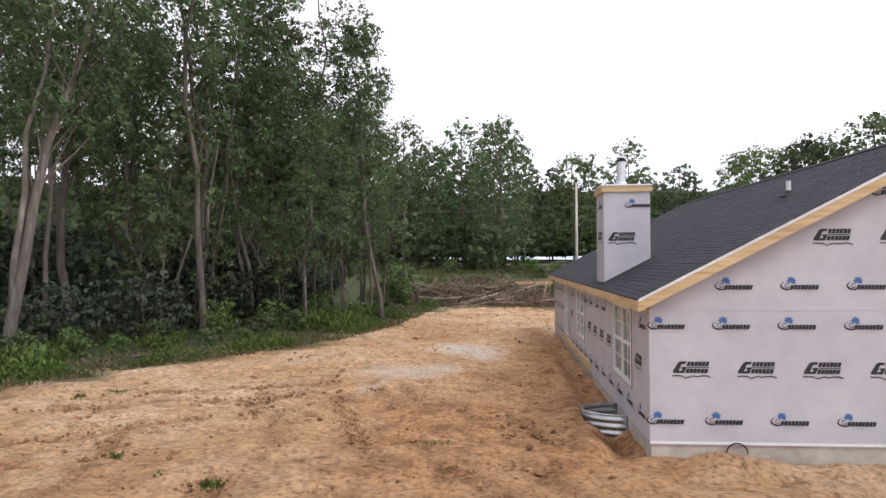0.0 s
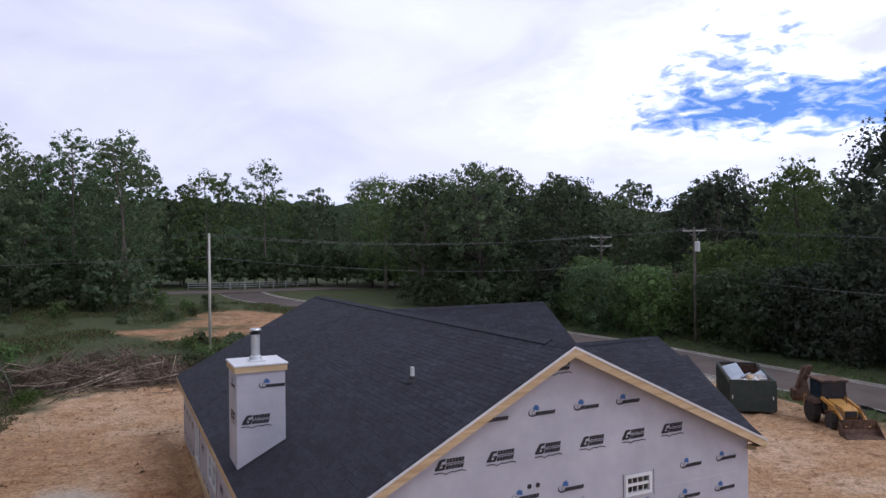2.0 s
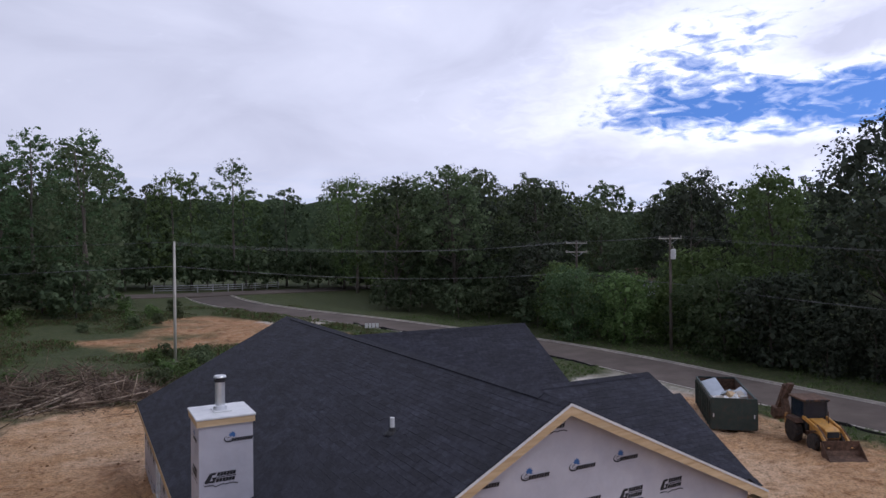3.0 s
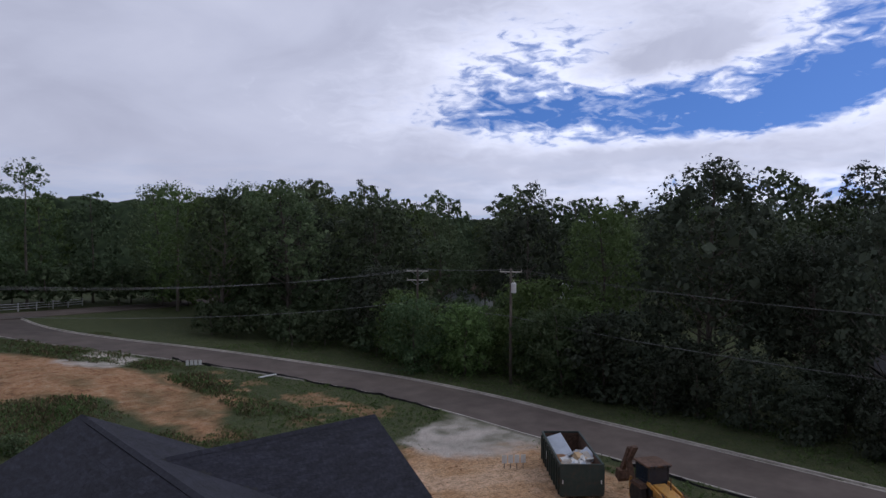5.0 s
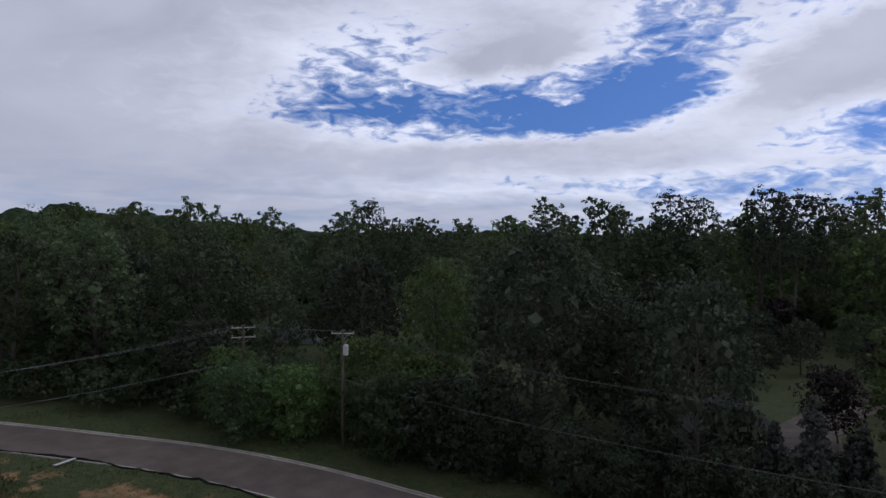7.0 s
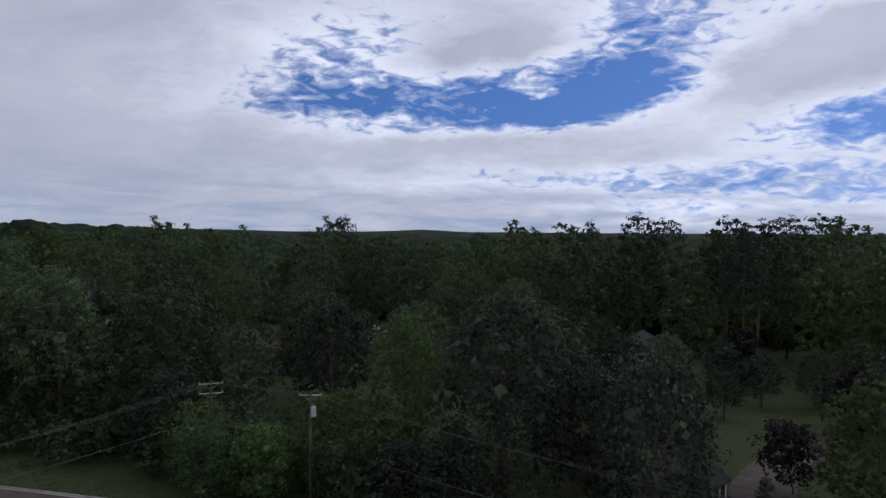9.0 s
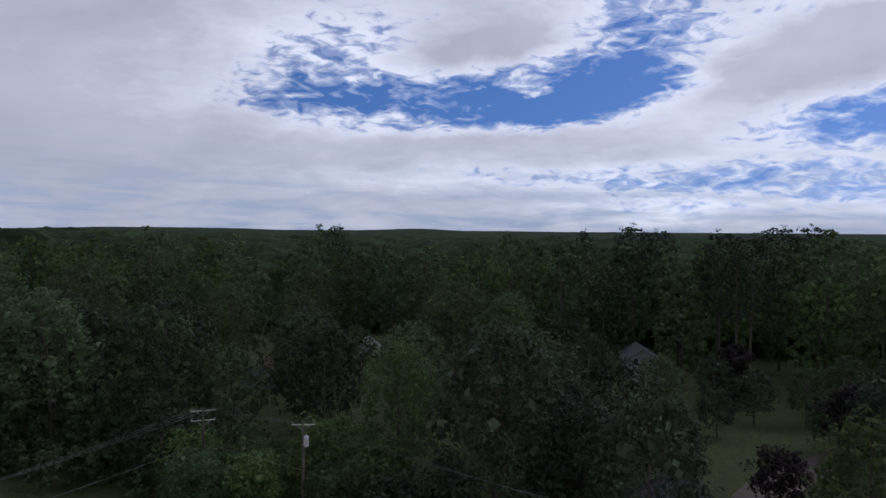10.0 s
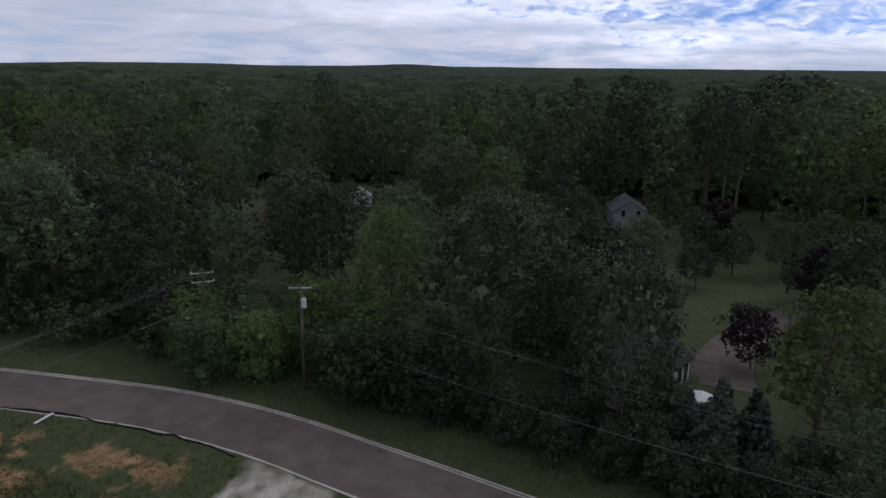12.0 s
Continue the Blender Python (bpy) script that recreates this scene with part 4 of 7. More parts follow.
part("lookout", Shape().box(EAVE_EX - 0.35, EAVE_EX - 0.02, RAKE_Y0, WY0, EAVE_EZ - 0.24, EAVE_EZ - 0.17), LUMBER, house)

# cross gable at the south-east corner: ridge runs east
R3Y, R3Z, R3X = 18.57, 5.93, 17.95
S3 = (R3Z - 3.78) / (R3Y - 14.2)
r3_west = RIDGE_X + (RIDGE_Z - R3Z) / SE
roof3 = deck("roof", [(EAVE_EX - 0.6, 14.56, R3Z - S3 * (R3Y - 14.56)), (17.5, 14.56, R3Z - S3 * (R3Y - 14.56)), (R3X, 16.6, R3Z - S3 * (R3Y - 16.6)), (R3X, R3Y, R3Z), (r3_west, R3Y, R3Z)])
deck("roof", [(r3_west, R3Y, R3Z), (R3X, R3Y, R3Z), (R3X, 22.8, R3Z - S3 * (22.8 - R3Y)), (EAVE_EX - 0.6, 22.8, R3Z - S3 * (22.8 - R3Y))])
run3 = math.hypot(R3Y - 14.3, S3 * (R3Y - 14.3))


def keep3(a, b):
    y = 14.3 + b / run3 * (R3Y - 14.3)
    x = 10 + a
    return R3Z - S3 * (R3Y - y) > roof_z(x) - 0.05


shingles(roof3, (10, 14.3, R3Z - S3 * (R3Y - 14.3)), (1, 0, 0), (0, R3Y - 14.3, S3 * (R3Y - 14.3)), R3X - 10, run3, keep3, seed=4, limit=lambda b: min(R3X, 17.5 + 0.196 * max(0.0, b / run3 * (R3Y - 14.3) - 0.26)) - 10)
# a lower strip steps out past the upper rake
part("roof", Shape().prism([(R3X + 0.002, 16.6, R3Z - S3 * 1.97), (18.24, 17.6, R3Z - S3 * 0.97), (R3X + 0.002, 17.6, R3Z - S3 * 0.97)], (0, 0, -0.14)), SHINGLE_JOINED, house)
ridge_cap(roof3, (r3_west + 0.2, R3Y, R3Z + 0.012), (R3X, R3Y, R3Z + 0.012), S3, S3, (0, 1, 0), 5)
s = Shape()
wall_cells(s, "y", 17.174, 0.1, [14.66, R3Y, 22.5], lambda y: R3Z - S3 * abs(y - R3Y) - 0.2, [], BASE)
part("wall", s, WRAP, house)

# wing to the east
R2Y, R2Z, R2X = 29.2, 6.3, 20.8
S2 = 0.67
E2Y = 25.4
r2_west = RIDGE_X + (RIDGE_Z - R2Z) / SE
e2z = R2Z - S2 * (R2Y - E2Y)
roof2 = deck("roof", [(EAVE_EX - 0.8, E2Y, e2z), (R2X, E2Y, e2z), (R2X, R2Y, R2Z), (r2_west, R2Y, R2Z)])
deck("roof", [(r2_west, R2Y, R2Z), (R2X, R2Y, R2Z), (R2X, 2 * R2Y - E2Y, e2z), (EAVE_EX - 0.8, 2 * R2Y - E2Y, e2z)])
run2 = math.hypot(R2Y - E2Y, R2Z - e2z)


def keep2(a, b):
    y = E2Y + b / run2 * (R2Y - E2Y)
    x = 11 + a
    return R2Z - S2 * (R2Y - y) > roof_z(x) - 0.05 and x < R2X


shingles(roof2, (11, E2Y, e2z), (1, 0, 0), (0, R2Y - E2Y, R2Z - e2z), R2X - 11, run2, keep2, seed=6)
ridge_cap(roof2, (r2_west + 0.2, R2Y, R2Z + 0.012), (R2X, R2Y, R2Z + 0.012), S2, S2, (0, 1, 0), 7)
s = Shape()
wall_cells(s, "y", R2X - 0.35, 0.15, [E2Y + 0.3, R2Y, 2 * R2Y - E2Y - 0.3], lambda y: R2Z - S2 * abs(y - R2Y) - 0.2, [], BASE)
part("wall", s, WRAP, house)
s = Shape()
s.box(WX1, R2X - 0.352, E2Y + 0.3, E2Y + 0.45, BASE, e2z - 0.0)
wall_wing = part("wall", s, WRAP, house, "short wing wall in printed white house wrap")
part("wall", Shape().box(WX1, R2X - 0.352, 2 * R2Y - E2Y - 0.45, 2 * R2Y - E2Y - 0.3, BASE, e2z), WRAP, house)
part("foundation", Shape().box(WX1, R2X - 0.4, E2Y + 0.33, 2 * R2Y - E2Y - 0.33, -1.2, BASE - 0.004), CONCRETE, house)
part("foundation", Shape().box(WX1 + 0.001, 17.24, 14.7, 22.4, -1.2, BASE - 0.004), CONCRETE, house)
fascia((16.5, E2Y - 0.03, e2z - 0.01), (R2X, E2Y - 0.03, e2z - 0.01), 0.19, (0, 0.028, 0))


# printed marks on the wrap: plain shapes in the print's colours
def mark_mesh(kind, size=1.0):
    """kind 'bars': a slanted bold hook, two bars and a wavy line; kind 'wheel': a blue toothed wheel, a dark ring and a bar. In the x-z plane, centred."""
    me = bpy.data.meshes.new("printed_mark")
    v, f, mi = [], [], []

    def poly(pts, m):
        n = len(v)
        v.extend((x * size, -0.0004 * len(f), z * size) for x, z in pts)
        f.append(tuple(range(n, n + len(pts))))
        mi.append(m)

    def blocks(x0, x1, z0, z1, n, slant):
        """A row of close bold slanted blocks."""
        w = (x1 - x0) / n
        for k in range(n):
            a, b = x0 + k * w, x0 + (k + 0.89) * w
            poly([(a, z0), (b, z0), (b + slant, z1), (a + slant, z1)], 0)

    if kind == "bars":
        # bold slanted hook
        poly([(-0.345, 0.03), (-0.27, 0.15), (-0.225, 0.172), (-0.10, 0.172), (-0.125, 0.115), (-0.2, 0.115), (-0.235, 0.03)], 0)
        poly([(-0.345, 0.03), (-0.235, 0.03), (-0.262, -0.018), (-0.30, -0.066), (-0.37, -0.066), (-0.385, -0.03)], 0)
        poly([(-0.30, -0.066), (-0.16, -0.066), (-0.155, -0.018), (-0.262, -0.018)], 0)
        poly([(-0.155, -0.066), (-0.10, 0.058), (-0.205, 0.058), (-0.22, 0.022), (-0.185, 0.022), (-0.205, -0.018)], 0)
        blocks(-0.105, 0.335, 0.076, 0.168, 6, 0.024)
        poly([(-0.10, 0.042), (0.345, 0.042), (0.35, 0.06), (-0.09, 0.06)], 0)
        blocks(-0.13, 0.31, -0.062, 0.026, 6, 0.024)
        top = [(-0.40, -0.09), (-0.385, -0.125), (-0.3, -0.115), (-0.18, -0.125), (-0.13, -0.165), (-0.08, -0.145), (0.02, -0.118), (0.1, -0.135), (0.2, -0.118), (0.3, -0.12), (0.38, -0.15)]
        for (a, b), (c, d) in zip(top, top[1:]):
            poly([(a, b - 0.011), (c, d - 0.011), (c, d + 0.011), (a, b + 0.011)], 0)
    else:
        # small toothed wheel, cut away below
        rim = [(-0.225, 0.02)]
        for k in range(13):
            r = 0.088 if k % 2 else 0.056
            ang = math.pi * (1.05 - 1.3 * k / 12)
            rim.append((-0.165 + 1.2 * r * math.cos(ang), 0.055 + 1.2 * r * math.sin(ang)))
        rim += [(-0.13, 0.0), (-0.17, 0.028)]
        poly(rim, 1)
        A = np.linspace(1.9, 2 * math.pi + 0.05, 16)
        for k in range(15):
            t0, t1 = (0.03 * math.sin(math.pi * q / 15) + 0.004 for q in (k, k + 1))
            (ax, az), (bx, bz) = ((-0.25 + 0.135 * math.cos(a), -0.035 + 0.09 * math.sin(a)) for a in (A[k], A[k + 1]))
            (cx, cz), (dx, dz) = ((-0.25 + (0.135 - t) * math.cos(a), -0.035 + (0.09 - t) * math.sin(a)) for a, t in ((A[k], t0), (A[k + 1], t1)))
            poly([(ax, az), (bx, bz), (dx, dz), (cx, cz)], 0)
        B = np.linspace(0.6, 2 * math.pi - 0.2, 10)
        for k in range(9):
            (ax, az), (bx, bz) = ((-0.245 + 0.05 * math.cos(a), -0.028 + 0.05 * math.sin(a)) for a in (B[k], B[k + 1]))
            (cx, cz), (dx, dz) = ((-0.245 + 0.037 * math.cos(a), -0.028 + 0.037 * math.sin(a)) for a in (B[k], B[k + 1]))
            poly([(ax, az), (bx, bz), (dx, dz), (cx, cz)], 0)
        blocks(-0.2, 0.35, -0.108, -0.018, 8, 0.024)
        poly([(-0.15, -0.165), (0.25, -0.165), (0.25, -0.155), (-0.15, -0.155)], 2)
    me.from_pydata(v, [], f)
    for m in (INK_BLACK, INK_BLUE, INK_GREY):
        me.materials.append(m)
    me.polygons.foreach_set("material_index", np.array(mi, np.int32))
    return me


MARK_BARS, MARK_WHEEL = mark_mesh("bars", 0.95), mark_mesh("wheel", 0.95)
MARK_BARS_S, MARK_WHEEL_S = mark_mesh("bars", 0.98), mark_mesh("wheel", 0.9)


def mark(kind, parent, m):
    ob = new("printed_mark", kind)
    ob.parent = parent
    ob.matrix_basis = m


PITCH = 1.22
SOUTH_ROWS = [(MARK_WHEEL, 0.82, 5.18), (MARK_BARS, 1.76, 5.80), (MARK_WHEEL, 2.65, 5.33), (MARK_WHEEL, 3.41, 5.39), (MARK_BARS, 4.30, 6.01), (MARK_WHEEL, 5.2, 5.85), (MARK_BARS, 6.1, 6.3)]
for kind, z, x0 in SOUTH_ROWS:
    for k in range(11):
        x = x0 + PITCH * k
        if x > WX1 - 0.37 or z + 0.14 > under(x - 0.36) + 0.15 or z + 0.14 > under(x + 0.36) + 0.15:
            continue
        if any(h[0] - 0.36 < x < h[1] + 0.36 and h[2] - 0.15 < z < h[3] + 0.15 for h in SOUTH_HOLES):
            continue
        mark(kind, wall_south, pose(max(x, WX0 + 0.3), WY0 - 0.004, z))
for kind, z, y0 in [(MARK_WHEEL, 0.8, 15.2), (MARK_BARS, 1.76, 15.5), (MARK_WHEEL, 2.6, 15.1)]:
    for k in range(17):
        y = y0 + PITCH * k
        if y > WY1 - 0.3 or any(h[0] - 0.36 < y < h[1] + 0.36 and h[2] - 0.15 < z < h[3] + 0.15 for h in WEST_HOLES):
            continue
        mark(kind, wall_west, pose(WX0 - 0.004, y, z, 0, 0, -90))
mark(MARK_WHEEL, wall_wing, pose(18.9, E2Y + 0.296, 2.6))
mark(MARK_BARS, wall_wing, pose(19.8, E2Y + 0.296, 1.7))
mark(MARK_WHEEL, wall_wing, pose(20.0, E2Y + 0.296, 2.6))


def window(name, along, fixed, a0, a1, z0, z1, cols, rows, out, label, units=1):
    """A framed window in a wall that runs along x or y; out: +1 or -1, the way it faces on the other axis."""
    w = 0.07

    def bar(a, b, c, d, depth, sink):
        s = Shape()
        lo, hi = sorted((fixed + out * 0.02 - out * sink, fixed + out * 0.02 - out * (sink + depth)))
        return s.box(a, b, lo, hi, c, d) if along == "x" else s.box(lo, hi, a, b, c, d)

    fr = Shape()
    for a, b, c, d in ((a0, a1, z0, z0 + w), (a0, a1, z1 - w, z1), (a0, a0 + w, z0 + w, z1 - w), (a1 - w, a1, z0 + w, z1 - w)):
        q = bar(a, b, c, d, 0.12, 0.0)
        fr.add(q.v, q.f)
    root = part(name, fr, VINYL, house, label)
    span = (a1 - a0 - w) / units
    for u in range(units):
        b0, b1 = a0 + w + u * span, a0 + u * span + span
        if u:
            part("mullion", bar(b0 - w, b0, z0 + w, z1 - w, 0.1, 0.005), VINYL, root)
        zm = (z0 + z1) / 2
        part("meeting_rail", bar(b0, b1, zm - 0.03, zm + 0.03, 0.05, 0.03), VINYL, root)
        for s0, s1 in ((z0 + w, zm - 0.03), (zm + 0.03, z1 - w)):
            part("pane", bar(b0, b1, s0, s1, 0.006, 0.06), GLASS, root).visible_shadow = False
            for c in range(1, cols):
                x = b0 + (b1 - b0) * c / cols
                part("muntin", bar(x - 0.01, x + 0.01, s0, s1, 0.012, 0.045), VINYL, root)
            for r in range(1, rows):
                z = s0 + (s1 - s0) * r / rows
                part("muntin", bar(b0, b1, z - 0.01, z + 0.01, 0.010, 0.046), VINYL, root)
    part("nailing_tape", bar(a0 - 0.07, a1 + 0.07, z0 - 0.07, z0 - 0.002, 0.006, 0.012), INK_GREY, root)
    for e, o in ((a0, -1), (a1, 1)):
        part("nailing_tape", bar(*sorted((e + o * 0.002, e + o * 0.055)), z0 - 0.06, z1 + 0.05, 0.006, 0.010), INK_GREY, root)
        part("tape_edge", bar(*sorted((e + o * 0.056, e + o * 0.07)), z0 - 0.06, z1 + 0.05, 0.008, 0.008), INK_BLACK, root)
    return root


window("window", "x", WY0, 11.08, 11.74, 2.05, 3.07, 2, 2, -1, "white single-hung window with grilles and taped edges")
window("window", "x", WY0, 13.05, 13.86, 2.88, 3.38, 4, 1, -1, "small white transom window with grilles")
window("window", "y", WX0, 16.24, 18.5, 1.12, 2.84, 2, 2, -1, "white twin double-hung window with grilles", 2)
window("window", "y", WX0, 24.1, 26.3, 1.18, 2.82, 2, 2, -1, "white twin double-hung window with grilles", 2)
window("patio_door", "y", WX0, 28.8, 30.4, 0.75, 2.8, 1, 1, -1, "white glazed patio door", 2)
part("ledger", Shape().box(WX0 - 0.07, WX0 - 0.002, 22.5, 31.0, 0.42, 0.66), LUMBER, house, "pale ledger board below the patio door")
# two round vent holes and a hose bib high on the gable
for x in (10.37, 10.59):
    part("vent_hole", Shape().tube([(x, WY0 - 0.012, 3.57), (x, WY0 - 0.003, 3.57)], 0.055, 12), DARK, house, "round black vent hole")

# chimney chase through the west slope
CX0, CX1, CY0, CY1 = 4.97, 6.2, 19.65, 20.95
ch = part("chimney", Shape().box(CX0, CX1, CY0, CY1, 2.6, 5.72), WRAP, house, "boxed chimney chase in printed house wrap")
part("trim_board", Shape().box(CX0 - 0.05, CX1 + 0.05, CY0 - 0.05, CY1 + 0.05, 5.721, 5.87), LUMBER, ch, "bare lumber band under the cap")
part("cap", Shape().box(CX0 - 0.07, CX1 + 0.07, CY0 - 0.07, CY1 + 0.07, 5.872, 5.92).box(CX0 + 0.4, CX1 - 0.4, CY0 + 0.4, CY1 - 0.4, 5.921, 5.95), WHITE_METAL, ch, "white sheet-metal chimney cap", bevel=0.012)
fx, fy = 5.56, 20.28
part("flue", Shape().tube([(fx, fy, 5.95), (fx, fy, 6.04), (fx, fy, 6.06), (fx, fy, 6.62)], [0.17, 0.15, 0.115, 0.115], 20), FLUE, ch, "galvanised flue pipe", smooth=False)
part("flue_cap", Shape().tube([(fx, fy, 6.62), (fx, fy, 6.64), (fx, fy, 6.68)], [0.13, 0.14, 0.14], 20).tube([(fx, fy, 6.70), (fx, fy, 6.72)], [0.1, 0.1], 20), DARK, ch, "dark rain cap on the flue")
part("flue_lid", Shape().tube([(fx, fy, 6.721), (fx, fy, 6.74), (fx, fy, 6.77)], [0.15, 0.15, 0.13], 20), FLUE, ch, "galvanised lid of the flue")
part("flashing", Shape().prism([(CX0 - 0.12, CY0 - 0.12, roof_z(CX0 - 0.12) + 0.02), (CX1 + 0.1, CY0 - 0.12, roof_z(CX1 + 0.1) + 0.02), (CX1 + 0.1, CY0 - 0.004, roof_z(CX1 + 0.1) + 0.02), (CX0 - 0.12, CY0 - 0.004, roof_z(CX0 - 0.12) + 0.02)], (0, 0, 0.012)), SHINGLE_JOINED, ch)
mark(MARK_BARS_S, ch, pose(5.46, CY0 - 0.004, 4.46))
mark(MARK_WHEEL_S, ch, pose(5.87, CY0 - 0.004, 5.4))
mark(MARK_WHEEL_S, ch, pose(CX0 - 0.004, 20.2, 5.4, 0, 0, -90))
mark(MARK_BARS_S, ch, pose(CX0 - 0.004, 20.3, 4.5, 0, 0, -90))
# plumbing vent on the west slope
vx, vy = 9.13, 18.05
vz = roof_z(vx)
vp = part("plumbing_vent", Shape().tube([(vx, vy, vz - 0.05), (vx, vy, vz + 0.36)], 0.055, 12), VINYL, house, "white plastic plumbing vent pipe")
part("boot", Shape().tube([(vx, vy, vz - 0.02), (vx, vy, vz + 0.05), (vx, vy, vz + 0.13)], [0.2, 0.1, 0.062], 12), DARK, vp, "black rubber boot flashing")
# meter base low on the gable wall
part("meter_base", Shape().box(16.3, 16.55, WY0 - 0.12, WY0 - 0.002, 1.3, 1.6), SIDING, house, "grey electric meter base", bevel=0.02)
# hose loop leaning on the foundation
part("cable_loop", Shape().tube([(6.62 + 0.2 * math.cos(a), WY0 - 0.04, 0.17 + 0.2 * math.sin(a)) for a in np.linspace(0, math.pi, 14)], 0.014, 6), RUBBER, house, "black cable stub looping from the earth")


def window_well():
    root = thing("window_well", "corrugated galvanised steel window well against the foundation", "window well")
    s = Shape()
    cx, cy, R = WX0 + 0.02, 17.6, 0.7
    zs = np.linspace(-0.95, 0.3, 40)
    ring = []
    A = np.linspace(0, math.pi, 22)
    for z in zs:
        rr = R + 0.022 * math.sin(z * 2 * math.pi / 0.16)
        ring.append([(cx - 1.35 * rr * math.sin(a), cy + rr * math.cos(a), z) for a in A])
    v = [p for r in ring for p in r]
    n = len(A)
    s.add(v, [(i * n + k, i * n + k + 1, (i + 1) * n + k + 1, (i + 1) * n + k) for i in range(len(zs) - 1) for k in range(n - 1)])
    ob = part("steel_shell", s, METAL, root, smooth=True)
    so = ob.modifiers.new("thick", "SOLIDIFY")
    so.thickness = 0.012
    part("rim", Shape().tube([(cx - 1.35 * R * math.sin(a), cy + R * math.cos(a), 0.31) for a in A], 0.022, 6), METAL, root, "rolled steel rim")
    part("flange", Shape().box(WX0 - 0.03, WX0 - 0.005, cy - R - 0.08, cy - R + 0.02, -0.9, 0.3), METAL, root)
    part("flange", Shape().box(WX0 - 0.03, WX0 - 0.005, cy + R - 0.02, cy + R + 0.08, -0.9, 0.3), METAL, root)


window_well()


# ---- trees ----
def unit(a):
    return a / (np.linalg.norm(a, axis=1)[:, None] + 1e-9)


def leaf_cloud(rng, centres, radii, per, size, squash=0.8, bunch=13, inner=0):
    """Leaf sprays gathered in bunches over the shells of lobes, denser above than below: corners, faces and soft normals."""
    k = max(4, int(round(per / bunch)))
    C = np.repeat(np.array(centres), k, axis=0)
    R = np.repeat(np.array(radii), k)
    d = unit(unit(rng.normal(size=(len(C), 3))) + [0, 0, 0.3])
    B = C + d * (R * (0.5 + 0.42 * rng.rand(len(C)) ** 0.6))[:, None] * [1, 1, squash]
    rb = R * 0.44 * (0.55 + 0.75 * rng.rand(len(C)))
    D, B, rb = (np.repeat(q, bunch, axis=0) for q in (d, B, rb))
    n = len(B)
    e = unit(D * 0.55 + unit(rng.normal(size=(n, 3))) + [0, 0, 0.2])
    p = B + e * (rb * (0.35 + 0.8 * rng.rand(n)))[:, None] * [1, 1, 0.8]
    nrm = unit(e * 0.8 + rng.normal(size=(n, 3)) * 0.42 + [0, 0, 0.3])
    a = unit(np.cross(nrm, rng.normal(size=(n, 3))))
    b = np.cross(nrm, a)
    s = size * (0.5 + 0.85 * rng.rand(n))[:, None]
    w = s * (0.42 + 0.3 * rng.rand(n))[:, None]
    q = np.stack([p - a * s, p - b * w - nrm * s * 0.16, p + a * s - [0, 0, 1] * s * 0.22, p + b * w - nrm * s * 0.16], 1)
    soft = unit(e * 0.6 + D * 0.4 + nrm * 0.55 + [0, 0, 0.3])
    if inner:
        # the shaded leaf mass inside each lobe
        C = np.repeat(np.array(centres), inner, axis=0)
        R = np.repeat(np.array(radii), inner)
        m = len(C)
        d = unit(rng.normal(size=(m, 3)))
        p = C + d * (R * (0.15 + 0.35 * rng.rand(m)))[:, None] * [1, 1, squash]
        a = unit(np.cross(d, rng.normal(size=(m, 3))))
        b = np.cross(d, a)
        s = (R * (0.15 + 0.09 * rng.rand(m)))[:, None]
        q = np.concatenate([q, np.stack([p - a * s, p - b * s * 0.8, p + a * s, p + b * s * 0.8], 1)])
        soft = np.concatenate([soft, unit(d + [0, 0, 0.3])])
        n += m
    return q.reshape(-1, 3), np.arange(4 * n).reshape(n, 4), np.repeat(soft, 4, axis=0)


def leaf_mesh(name, rng, centres, radii, per, size, mat, squash=0.8, bunch=13, inner=0):
    v, f, nrm = leaf_cloud(rng, centres, radii, per, size, squash, bunch, inner)
    me = bpy.data.meshes.new(name)
    me.from_pydata(v.tolist(), [], f.tolist())
    me.materials.append(mat)
    me.polygons.foreach_set("use_smooth", np.ones(len(f), bool))
    me.normals_split_custom_set_from_vertices(nrm.tolist())
    return me


